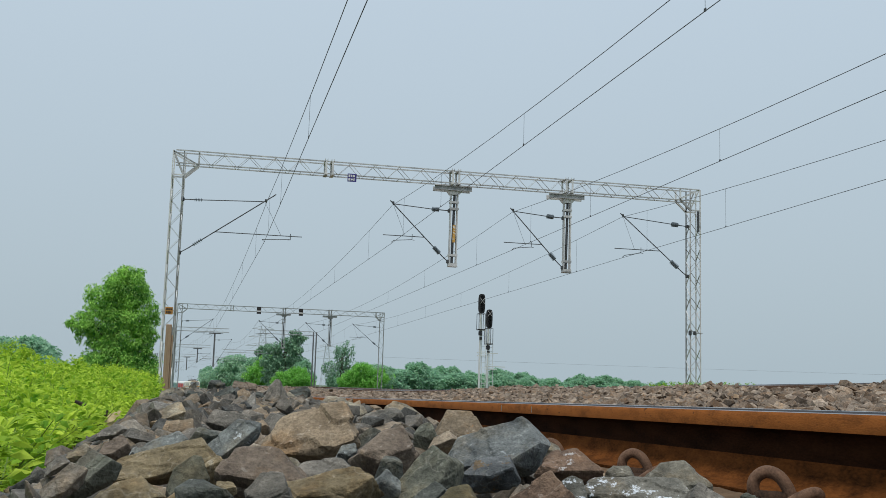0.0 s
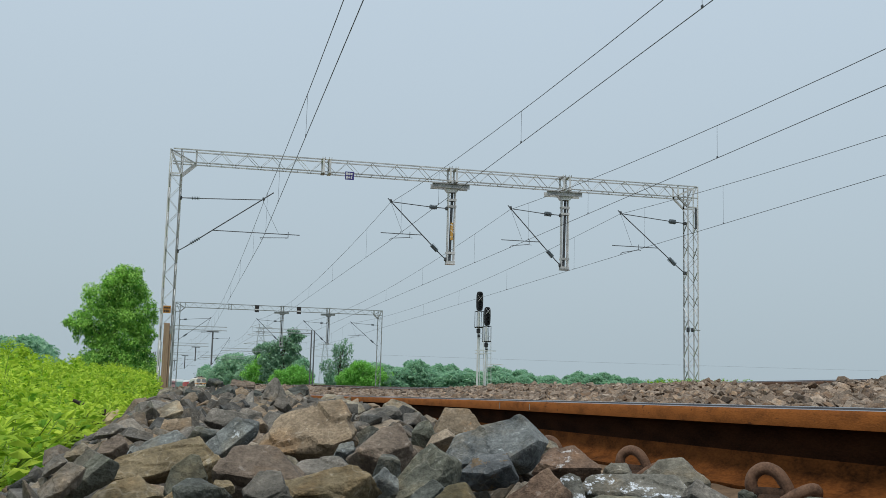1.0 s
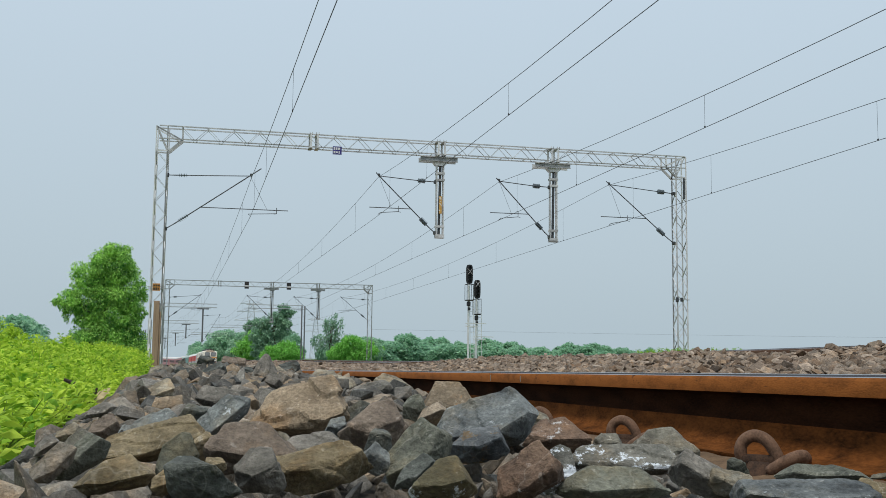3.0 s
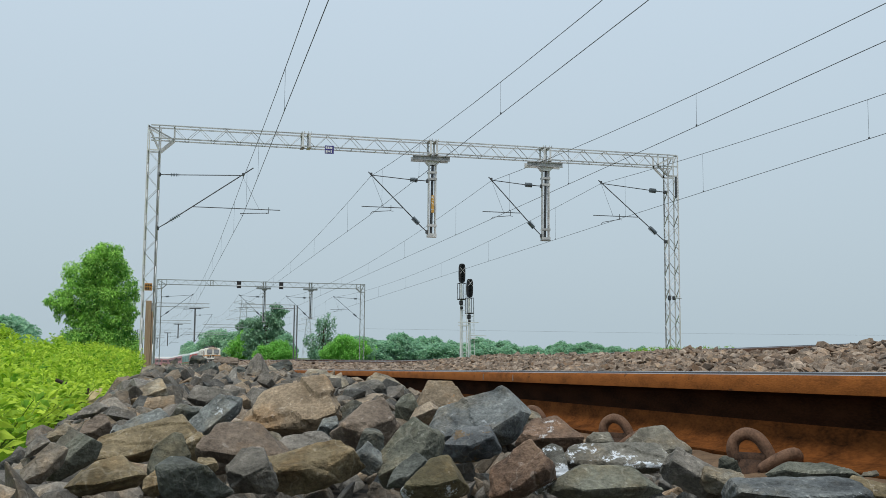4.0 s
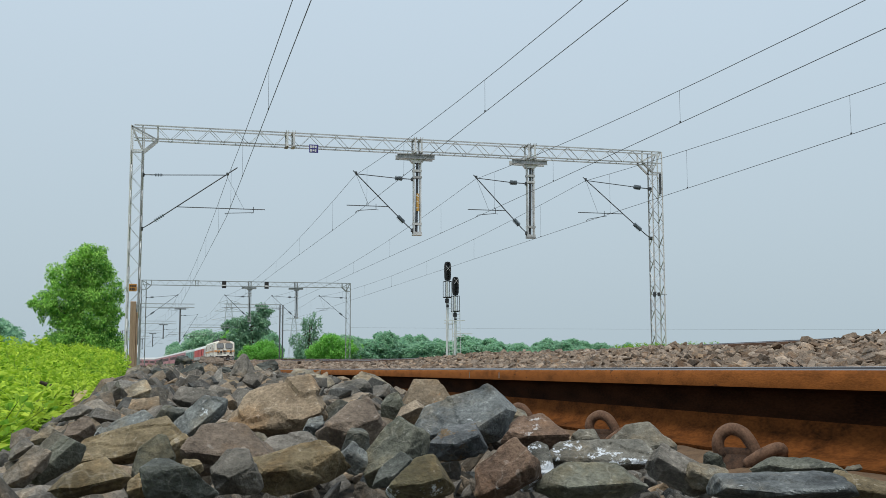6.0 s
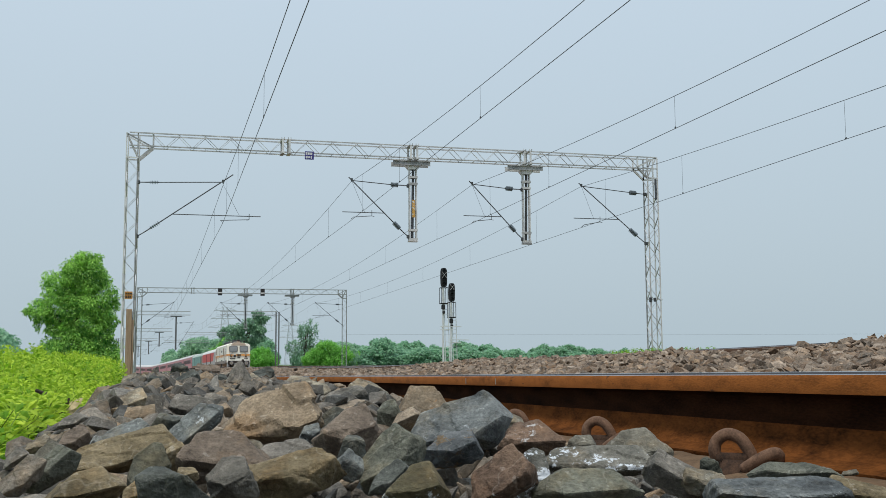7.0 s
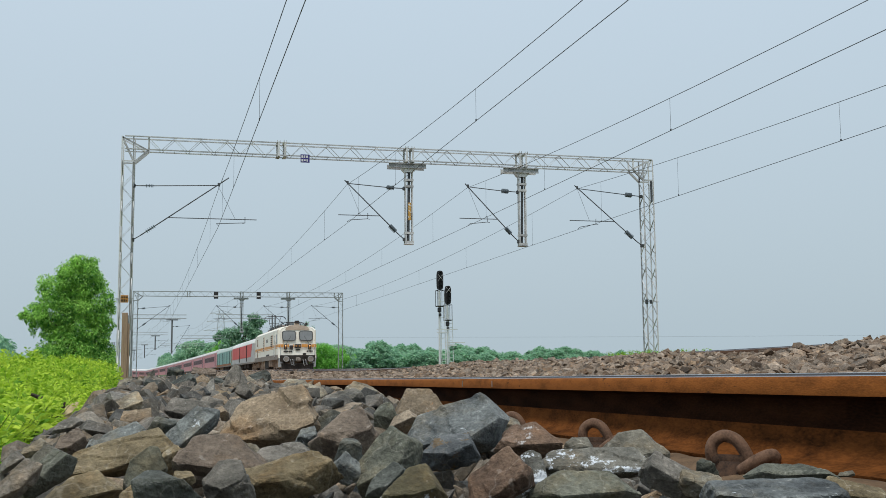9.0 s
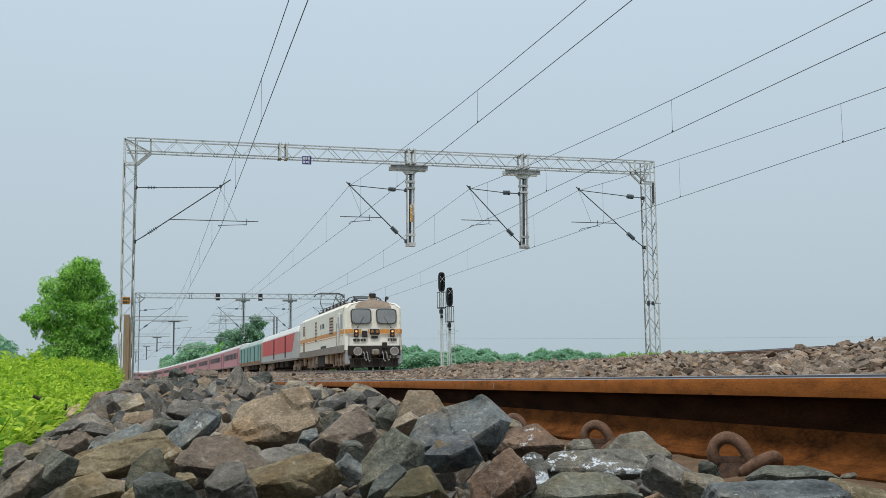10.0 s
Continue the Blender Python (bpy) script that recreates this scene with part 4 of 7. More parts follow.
    for sx in (-1, 1):
        panel(loco, "orange_band", ORANGE, sx * (hw - 0.005), 0.3, L - 0.6, 2.03, 2.27, 0.008, "orange painted band")
        panel(loco, "orange_line", ORANGE, sx * hw, 0.6, L - 0.6, 1.92, 1.97, 0.008)
        # doors, grilles and windows of the side wall
        for y0, y1, z0, z1, nm, mt in ((0.85, 1.35, 2.35, 3.15, "side_window", GLASS), (1.75, 2.35, 1.25, 3.25, "cab_door", CREAM), (3.9, 5.3, 2.15, 3.2, "grille", LOCO_ROOF), (10.6, 11.3, 1.9, 3.25, "grille", LOCO_ROOF), (16.4, 17.3, 2.5, 3.2, "grille", LOCO_ROOF), (16.4, 17.3, 1.35, 2.1, "grille", LOCO_ROOF)):
            p = panel(loco, nm, mt, sx * hw, y0, y1, z0, z1, 0.03)
            if nm == "grille":
                for q in range(6):
                    panel(p, "slat", SEAM, sx * (hw + 0.026), y0 + 0.04, y1 - 0.04, z0 + (z1 - z0) * (q + 0.25) / 6, z0 + (z1 - z0) * (q + 0.6) / 6, 0.012)
            if nm == "cab_door":
                panel(p, "door_window", GLASS, sx * (hw + 0.028), y0 + 0.12, y1 - 0.12, 2.4, 3.05, 0.01)
                for yy in (y0 - 0.12, y1 + 0.12):
                    bm = bmesh.new()
                    rod(bm, (sx * (hw + 0.06), yy, 1.2), (sx * (hw + 0.06), yy, 2.7), 0.022, 6)
                    part("handrail", bm, PALE_METAL, loco)
        for yy in (7.6, 8.2, 8.8):
            panel(loco, "lettering_bar", BAR_DARK, sx * hw, yy, yy + 0.35, 2.65, 2.95, 0.008)
        panel(loco, "lettering_bar", BAR_DARK, sx * hw, 6.8, 9.0, 1.38, 1.55, 0.008)
        panel(loco, "sill", SKIRT, sx * (hw - 0.02), 0.3, L - 0.3, 0.98, 1.40, 0.05)
        # rooftop cable ducts and tanks between the bogies
        for yc, ln, zc, hh, mt in ((7.75, 0.9, 0.72, 0.6, BOGIE), (9.8, 3.0, 0.66, 0.8, UNDER), (11.9, 0.8, 0.74, 0.55, BOGIE)):
            bm = bmesh.new()
            box(bm, (sx * 1.12, yc, zc), (0.66, ln, hh), bevel=0.07)
            part("equipment_case", bm, mt, loco)
        for yc in (1.35, 6.1, L - 6.1, L - 1.35):
            bm = bmesh.new()
            box(bm, (sx * 1.32, yc, 0.72), (0.22, 0.3, 0.62), bevel=0.05)
            part("sand_box", bm, BOGIE, loco)
        # cab corner step and guard iron
        bm = bmesh.new()
        box(bm, (sx * 1.36, 0.28, 0.72), (0.30, 0.5, 0.8), bevel=0.04)
        part("corner_step", bm, PALE_METAL, loco)
    # headstock, hoses, coupler, grid
    bm = bmesh.new()
    box(bm, (0, 0.11, 1.08), (2.85, 0.32, 0.54), bevel=0.04)
    part("headstock", bm, UNDER, loco)
    bm = bmesh.new()
    box(bm, (0.02, -0.12, 0.98), (0.34, 0.36, 0.34), bevel=0.06)
    box(bm, (0.08, -0.36, 0.98), (0.24, 0.24, 0.30), bevel=0.06)
    box(bm, (-0.12, -0.34, 0.98), (0.12, 0.28, 0.30), bevel=0.05)
    part("coupler", bm, SKIRT, loco)
    for x, drop in ((-0.6, 0.52), (-0.42, 0.46), (-0.3, 0.5), (0.42, 0.46), (0.62, 0.52)):
        bm = bmesh.new()
        tube(bm, [(x, -0.04, 1.0), (x + 0.02, -0.2, 0.92), (x + 0.05, -0.24, drop + 0.12), (x + 0.12, -0.18, drop), (x + 0.18, -0.1, drop + 0.06)], 0.028, 6)
        part("hose", bm, RUBBER if x == -0.3 else PALE_METAL, loco)
    grid = new("cowcatcher")
    grid.parent = loco
    bm = bmesh.new()
    box(bm, (0, -0.02, 0.62), (2.72, 0.05, 0.06))
    box(bm, (0, -0.10, 0.20), (2.6, 0.05, 0.08))
    part("grid_rail", bm, UNDER, grid)
    for i in range(19):
        bm = bmesh.new()
        x = -1.26 + i * 0.14
        flat_bar(bm, (x, -0.02, 0.64), (x, -0.11, 0.18), 0.03, 0.03)
        part("grid_bar", bm, UNDER, grid)
    bm = bmesh.new()
    box(bm, (0, 0.03, 0.40), (2.6, 0.03, 0.44))
    part("guard_plate", bm, UNDER, grid)
    # lettering along the front sill
    for x0, x1, z in ((-1.14, -0.96, 1.66), (-0.92, -0.78, 1.66), (-0.74, -0.62, 1.66), (-0.58, -0.46, 1.66), (0.74, 0.84, 1.68), (0.88, 0.98, 1.68), (1.02, 1.12, 1.68), (1.14, 1.22, 1.68), (-0.16, 0.2, 1.82)):
        bm = bmesh.new()
        box(bm, ((x0 + x1) / 2, -0.005, z), (x1 - x0, 0.012, 0.14))
        part("lettering_bar", bm, BAR_DARK, loco)
    bm = bmesh.new()
    box(bm, (0.55, -0.06, 1.36), (0.26, 0.14, 0.34), bevel=0.03)
    part("brake_box", bm, UNDER, loco)
    bm = bmesh.new()
    for z in (1.22, 1.28):
        box(bm, (0, -0.006, z), (2.5, 0.012, 0.025))
    part("sill_line", bm, BAR_DARK, loco)
    # roof gear
    bm = bmesh.new()
    box(bm, (0, 0.62, zt + 0.10), (0.40, 0.4, 0.30), bevel=0.04)
    part("roof_lamp_mount", bm, LOCO_ROOF, loco)
    bm = bmesh.new()
    box(bm, (0, 0.5, zt + 0.30), (0.34, 0.3, 0.26), bevel=0.03)
    part("roof_headlamp", bm, SEAM, loco)
    bm = bmesh.new()
    tube(bm, [(0.72, 0.45, zt - 0.1), (0.72, 0.42, zt + 0.08), (0.74, 0.22, zt + 0.15)], [0.05, 0.05, 0.11], 10)
    part("horn", bm, SEAM, loco)
    pantograph(loco, 3.0, zt + 0.14, zt + 0.42)
    pantograph(loco, L - 3.4, zt + 0.14, PANTO_UP)
    for yy in (5.6, 7.0, 8.4, 9.8, 11.2, 12.6, 14.0):
        bm = bmesh.new()
        disc_stack(bm, (-0.7, yy, zt - 0.06), (-0.7, yy, zt + 0.34), 0.05, 0.10, 5)
        part("roof_insulator", bm, PORCELAIN, loco)
    bm = bmesh.new()
    rod(bm, (-0.7, 4.0, zt + 0.36), (-0.7, 15.6, zt + 0.36), 0.025, 6)
    part("busbar", bm, DARK_STEEL, loco)
    for yy, h in ((6.4, 0.30), (9.0, 0.40), (12.2, 0.34)):
        bm = bmesh.new()
        box(bm, (0.1, yy, zt + h / 2), (1.5, 1.5, h), bevel=0.06)
        part("roof_hatch", bm, SKIRT, loco)
    bogie(loco, 3.9, 0.55, 3, 3.7)
    bogie(loco, L - 3.9, 0.55, 3, 3.7)
    return loco, L


def coach_shell(c, L, hw, side, roof_mat, zs=3.05, zt=3.85, z0=1.05):
    bm = bmesh.new()
    loft(bm, [[(px, y, pz) for px, pz in section(hw - d, z0, zs, zs + 0.03, 3)] for y, d in ((0.0, 0.06), (0.12, 0.0), (L - 0.12, 0.0), (L, 0.06))])
    part("body", bm, side, c)
    bm = bmesh.new()
    loft(bm, [[(px, y, pz) for px, pz in section(hw + 0.01 - d, zs - 0.02, zs + 0.05, zt - d, 7)] for y, d in ((0.0, 0.07), (0.12, 0.0), (L - 0.12, 0.0), (L, 0.07))])
    part("roof", bm, roof_mat, c)
    bm = bmesh.new()
    for y in (-0.22, L + 0.22):
        box(bm, (0, y, 2.15), (1.3, 0.5, 2.1), bevel=0.05)
    part("gangway", bm, SEAM, c)
    bm = bmesh.new()
    for yc, ln in ((L * 0.36, 2.2), (L * 0.5, 2.6), (L * 0.64, 1.8)):
        box(bm, (0, yc, 0.75), (2.5, ln, 0.55), bevel=0.06)
    part("underframe_case", bm, UNDER, c)
    for sx in (-1, 1):
        panel(c, "sole_bar", SKIRT, sx * (hw - 0.05), 0.1, L - 0.1, 0.92, 1.10, 0.05)
    bogie(c, 3.4, 0.45, 2, 2.56)
    bogie(c, L - 3.4, 0.45, 2, 2.56)


def red_van(L=25.4):
    c = thing("luggage_van", "red and grey luggage van with a white roof", "railway van")
    coach_shell(c, L, 1.6, GREY_VAN, WHITE_ROOF, 3.0, 3.75)
    for sx in (-1, 1):
        bm = bmesh.new()
        x = sx * 1.6
        v = [bm.verts.new((x + sx * q, y, z)) for q in (0.0, 0.012) for y, z in ((1.4, 2.98), (L - 0.4, 2.98), (L - 0.4, 1.62), (2.9, 1.62))]
        bm.faces.new(v[0:4])
        bm.faces.new(v[7:3:-1])
        for i in range(4):
            bm.faces.new((v[i], v[i + 4], v[(i + 1) % 4 + 4], v[(i + 1) % 4]))
        bmesh.ops.recalc_face_normals(bm, faces=bm.faces)
        part("red_panel", bm, RED_VAN, c, "red painted side panel")
        for y in (7.0, 15.0):
            d = panel(c, "sliding_door", RED_VAN, x, y, y + 2.2, 1.64, 2.96, 0.035)
            panel(d, "door_edge", SEAM, x, y - 0.14, y + 0.1, 1.2, 2.96, 0.06)
    return c, L


def teal_car(L=23.4):
    c = thing("motor_car_carrier", "teal parcel car with dark doors and a rusty sill", "railway van")
    coach_shell(c, L, 1.58, TEAL, TEAL_ROOF, 2.95, 3.7)
    for sx in (-1, 1):
        x = sx * 1.58
        panel(c, "rusty_sill", RUSTY_SILL, x, 0.2, L - 0.2, 1.06, 1.30, 0.015, "rust-stained sill")
        for y in (2.6, 6.2, 10.6, 13.2, 17.4, 21.0):
            panel(c, "door_edge", SEAM, x, y, y + 0.35, 1.25, 2.85, 0.03)
        panel(c, "end_panel", RUSTY_SILL, x, 0.1, 0.9, 1.3, 2.8, 0.02)
    return c, L


def passenger_coach(L=23.4):
    c = thing("passenger_coach", "dull red passenger coach with a dark window band and pale roof", "railway coach", group="passenger coaches")
    coach_shell(c, L, 1.6, MAROON, GREY_ROOF, 3.2, 3.85)
    for sx in (-1, 1):
        x = sx * 1.6
        band = panel(c, "window_band", MAROON_DARK, x, 2.6, L - 2.6, 1.95, 2.75, 0.012, "dark band behind the windows")
        for i in range(9):
            y = 3.0 + i * (L - 6.6) / 8.6
            panel(band, "window", COACH_GLASS, x + sx * 0.01, y, y + 1.3, 2.0, 2.68, 0.012)
        for y in (0.7, L - 1.6):
            d = panel(c, "door", MAROON_DARK, x, y, y + 0.9, 1.15, 3.0, 0.03)
            panel(d, "door_window", COACH_GLASS, x + sx * 0.025, y + 0.2, y + 0.7, 2.1, 2.7, 0.012)
    return c, L


loco, loco_len = locomotive()
van, van_len = red_van()
teal, teal_len = teal_car()
coach, coach_len = passenger_coach()
BROAD = 1.05
widened = set()
for vehicle in (loco, van, teal, coach):
    for ob in vehicle.children_recursive:
        if ob.data and ob.data.name not in widened:
            widened.add(ob.data.name)
            ob.data.transform(Matrix.Diagonal((BROAD, 1, 1, 1)))
TRAIN = [(loco, 0.0, loco_len)]
back = loco_len + 1.1
for c, n in ((van, van_len), (teal, teal_len), (coach, coach_len)):
    TRAIN.append((c, back, n))
    back += n + 1.0
for i in range(11):
    TRAIN.append((copy_thing(coach, Matrix()), back, coach_len))
    back += coach_len + 1.0


# the line of the train's track, as a table of length run against y
LINE_Y = np.linspace(20, 760, 3701)
LINE_X = np.array([TRACKS[RAIL_TRACK] + swing(y) for y in LINE_Y])
LINE_S = np.concatenate(([0], np.cumsum(np.hypot(np.diff(LINE_X), np.diff(LINE_Y)))))


def on_line(s):
    y = float(np.interp(s, LINE_S, LINE_Y))
    return Vector((float(np.interp(s, LINE_S, LINE_X)), y, rail_height(RAIL_TRACK, y)))


def train_front(t):
    """Way along the line of the locomotive's front at t seconds."""
    u = 10 - t
    y = 57.4 + 32.6 * u - 0.75 * u ** 2 + 0.035 * u ** 3
    return float(np.interp(y, LINE_Y, LINE_S))


def vehicle_pose(t, lead, length):
    s = train_front(t) + lead
    a, b = on_line(s + length * 0.18), on_line(s + length * 0.82)
    d = (b - a).normalized()
    m = Matrix.Translation(a - d * length * 0.18) @ d.to_track_quat("Y", "Z").to_matrix().to_4x4()
    return m


def motions():
    for ob, lead, length in TRAIN:
        walk(ob, [(t / 4, vehicle_pose(t / 4, lead, length)) for t in range(41)])
    # wheels of the locomotive roll without slipping
    for w, y, r, owner in WHEELS:
        if owner is not loco:
            continue
        s0 = train_front(0)
        walk(w, [(f / 30, pose(0, y, r, math.degrees((s0 - train_front(f / 30)) / 0.70))) for f in range(301)])
# ---------------------------------------------------------------- signals and line-side things
SIGNAL_POST = surface("signal_post_paint", (0.46, 0.49, 0.47), (0.74, 0.77, 0.74), 3, 0.6, 0.05, 0.05)
SIGNAL_BLACK = surface("matt_black_signal", (0.012, 0.014, 0.016), (0.03, 0.032, 0.035), 6, 0.7, 0, 0.05)


def signal(x, y, z_top, lean, drop):
    """A signal post; drop: how far its white cross hangs below the head's top."""
    s = thing("railway_signal", "unlit black colour-light signal with a white cross on a ladder post", "railway signal", pose(x, y, RD - 0.7, 0, lean), "pair of signals")
    H = z_top + 0.7
    bm = bmesh.new()
    tube(bm, [(0, 0, 0), (0, 0, H - 1.4)], [0.075, 0.06], 12)
    box(bm, (0, 0, 0.15), (0.4, 0.4, 0.3), bevel=0.03)
    part("post", bm, SIGNAL_POST, s)
    lad = new("ladder")
    lad.parent = s
    for dx in (0.2, 0.48):
        bm = bmesh.new()
        flat_bar(bm, (dx, 0.1, 0), (dx - 0.1, 0.1, H - 1.5), 0.045, 0.02)
        part("ladder_stile", bm, SIGNAL_POST, lad)
    for i in range(14):
        z = 0.4 + i * (H - 2.2) / 14
        bm = bmesh.new()
        rod(bm, (0.2 - 0.1 * z / H, 0.1, z), (0.48 - 0.1 * z / H, 0.1, z), 0.014, 6)
        part("rung", bm, SIGNAL_POST, lad)
    head = new("signal_head")
    head.parent = s
    bm = bmesh.new()
    outline = []
    for i in range(16):
        a = 2 * math.pi * i / 16
        outline.append((0.24 * math.copysign(abs(math.cos(a)) ** 0.5, math.cos(a)), (H - 0.68) + 0.68 * math.copysign(abs(math.sin(a)) ** 0.5, math.sin(a))))
    loft(bm, [[(px + 0.05, -0.08, pz) for px, pz in outline], [(px + 0.05, 0.02, pz) for px, pz in outline]])
    box(bm, (0.05, 0.12, H - 0.7), (0.3, 0.22, 1.1), bevel=0.03)
    part("backboard", bm, SIGNAL_BLACK, head)
    for k in range(4):
        bm = bmesh.new()
        z = H - 0.22 - 0.3 * k
        tube(bm, [(0.05, -0.06, z), (0.05, -0.2, z + 0.01)], [0.11, 0.105], 12, False)
        tube(bm, [(0.05, -0.084, z), (0.05, -0.09, z)], 0.09, 12)
        part("lens_hood", bm, SIGNAL_BLACK, head)
    bm = bmesh.new()
    for a in (-1, 1):
        flat_bar(bm, (0.05 - 0.16, -0.22, H - drop - a * 0.2), (0.05 + 0.16, -0.22, H - drop + a * 0.2), 0.05, 0.012, (0, 1, 0))
    part("cross", bm, BAR_WHITE, head, "white crossed bars")
    cage = new("platform_cage")
    cage.parent = s
    bm = bmesh.new()
    for dx in (-0.17, 0.29):
        rod(bm, (dx, -0.25, H - 2.5), (dx, -0.25, H - 1.38), 0.02, 6)
        rod(bm, (dx, 0.35, H - 2.5), (dx, 0.35, H - 1.38), 0.02, 6)
    for z in (H - 2.48, H - 1.39):
        for yy in (-0.25, 0.35):
            rod(bm, (-0.17, yy, z), (0.29, yy, z), 0.02, 6)
        for dx in (-0.17, 0.29):
            rod(bm, (dx, -0.25, z), (dx, 0.35, z), 0.02, 6)
    part("guard_rail", bm, SIGNAL_BLACK, cage)
    bm = bmesh.new()
    box(bm, (0.06, 0.05, H - 2.5), (0.48, 0.62, 0.05), bevel=0.01)
    part("platform", bm, SIGNAL_BLACK, cage)
    bm = bmesh.new()
    box(bm, (-0.02, -0.12, H - 2.75), (0.26, 0.16, 0.3), bevel=0.03)
    box(bm, (0.02, -0.12, H - 3.1), (0.18, 0.14, 0.2), bevel=0.03)
    part("call_on_lamp", bm, SIGNAL_BLACK, s)
    bm = bmesh.new()
    for z, k in ((H - 4.1, 1.5), (H - 4.3, 0.9)):
        box(bm, (k / 2 - 0.2, -0.02, z), (k, 0.05, 0.06))
    part("stay_bar", bm, SIGNAL_POST, s)


signal(18.45, 70, 6.64, 0, 0.5)
signal(19.70, 72.5, 5.78, 0, 0.32)

post = thing("old_sleeper_post", "weathered brown timber sleeper stood upright beside the mast", "timber post", pose(-1.36, 38.4, RD - 0.5, 0, 0, 4))
bm = bmesh.new()
box(bm, (0, 0, 1.24), (0.20, 0.14, 2.48), bevel=0.015)
part("timber", bm, WEATHERED_WOOD, post)
bm = bmesh.new()
box(bm, (0.135, 0.03, 1.05), (0.06, 0.12, 2.1), bevel=0.012)
part("timber", bm, WEATHERED_WOOD, post)

tower = thing("power_pylon", "far grey lattice power pylon with three cross arms", "pylon", pose(45, 400, RD - 2))
bm = bmesh.new()
for sx in (-1, 1):
    for sy in (-1, 1):
        rod(bm, (sx * 2.2, sy * 2.2, 0), (sx * 0.5, sy * 0.5, 17.5), 0.09, 5)
for i in range(8):
    a, b = i * 2.1, (i + 1) * 2.1
    wa, wb = 2.2 - a / 17.5 * 1.7, 2.2 - b / 17.5 * 1.7
    for sx in (-1, 1):
        rod(bm, (sx * wa, -wa, a), (-sx * wb, -wb, b), 0.06, 4)
part("body", bm, PALE_STEEL, tower)
for z, w in ((12.2, 4.6), (14.6, 3.8), (16.8, 3.0)):
    bm = bmesh.new()
    rod(bm, (-w, 0, z), (w, 0, z), 0.08, 4)
    rod(bm, (-w, 0, z), (0, 0, z + 1.0), 0.06, 4)
    rod(bm, (w, 0, z), (0, 0, z + 1.0), 0.06, 4)
    part("cross_arm", bm, PALE_STEEL, tower)

copy_thing(tower, pose(14.85, 290, RD - 2))

cable = thing("power_line", "thin dark power cable strung far across the fields", "power line")
bm = bmesh.new()
tube(bm, [(30 + 6 * i, 180, RD + 5.12 + 0.00004 * (6 * i - 30) ** 2) for i in range(31)], 0.011, 5)
part("cable", bm, WIRE, cable)
for x, h in ((30, 5.1), (210, 6.0)):
    bm = bmesh.new()
    tube(bm, [(x, 180, RD - 3), (x, 180, RD + h + 0.3)], [0.14, 0.09], 8)
    part("pole", bm, CONCRETE, cable)

# ---------------------------------------------------------------- plants


def mesh_of(name, verts, faces, material):
    """A mesh straight from arrays; faces is an n x k array."""
    me = bpy.data.meshes.new(name)
    n, k = faces.shape
    me.vertices.add(len(verts))
    me.vertices.foreach_set("co", np.ascontiguousarray(verts, dtype=np.float32).ravel())
    me.loops.add(n * k)
    me.loops.foreach_set("vertex_index", np.ascontiguousarray(faces, dtype=np.int32).ravel())
    me.polygons.add(n)
    me.polygons.foreach_set("loop_start", np.arange(0, n * k, k, dtype=np.int32))
    me.update(calc_edges=True)
    me.validate()
    me.shade_flat()
    me.materials.append(material)
    return me


def leaf_mesh(name, at, out, length, width, material, rng, droop=0.25, plain=False):
    """Leaves with a folded midrib: six corners, four faces each. at, out: n x 3 arrays of foot and direction."""
    n = len(at)
    out = out / np.linalg.norm(out, axis=1, keepdims=True)
    side = np.cross(out, rng.normal(size=(n, 3)) * 0.5 + np.array([0, 0, 1.0]))
    side /= np.linalg.norm(side, axis=1, keepdims=True) + 1e-9
    up = np.cross(side, out)
    L, W = length[:, None], width[:, None]
    tip = at + out * L - np.array([0, 0, 1.0]) * L * droop
    mid = at + out * L * 0.5 + up * L * 0.06
    a, b = mid + side * W / 2 - up * W * 0.18, mid - side * W / 2 - up * W * 0.18
    if plain:
        v = np.stack([at, a, tip, b], axis=1).reshape(-1, 3)
        base = np.arange(n)[:, None] * 4
        return mesh_of(name, v, np.concatenate([base + np.array([[0, 1, 2]]), base + np.array([[0, 2, 3]])]), material)
    v = np.stack([at, a, mid, b, tip], axis=1).reshape(-1, 3)
    base = np.arange(n)[:, None] * 5
    f = np.concatenate([base + np.array([[0, 1, 2]]), base + np.array([[0, 2, 3]]), base + np.array([[1, 4, 2]]), base + np.array([[2, 4, 3]])])
    return mesh_of(name, v, f, material)


WEED = leafy("bright_weed_leaves", (0.13, 0.32, 0.013), (0.69, 0.86, 0.09), 1.4, 0.45, 0.36)
WEED_DARK = leafy("deep_green_weed_leaves", (0.08, 0.25, 0.015), (0.42, 0.68, 0.05), 1.4, 0.45, 0.4)
STEM = surface("weed_stems", (0.10, 0.18, 0.03), (0.24, 0.36, 0.07), 6, 0.8, 0, 0.0)
IVY = leafy("creeper_leaves", (0.05, 0.24, 0.045), (0.58, 0.90, 0.21), 0.8, 0.5)
# paled towards blue: distance haze is mixed into these leaf colours
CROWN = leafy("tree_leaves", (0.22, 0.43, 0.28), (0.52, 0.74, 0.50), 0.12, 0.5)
CROWN_DEEP = leafy("dull_green_tree_leaves", (0.12, 0.27, 0.17), (0.36, 0.56, 0.36), 0.12, 0.45)
CROWN_BRIGHT = leafy("young_tree_leaves", (0.13, 0.37, 0.06), (0.38, 0.76, 0.17), 0.15, 0.45)
# haze over the far belt of trees, painted into the leaves
CROWN_FAR = leafy("haze_tinted_tree_leaves", (0.20, 0.40, 0.27), (0.45, 0.70, 0.46), 0.08, 0.5)
BARK = surface("grey_bark", (0.06, 0.045, 0.035), (0.15, 0.12, 0.095), 3, 0.9, 0, 0.4)


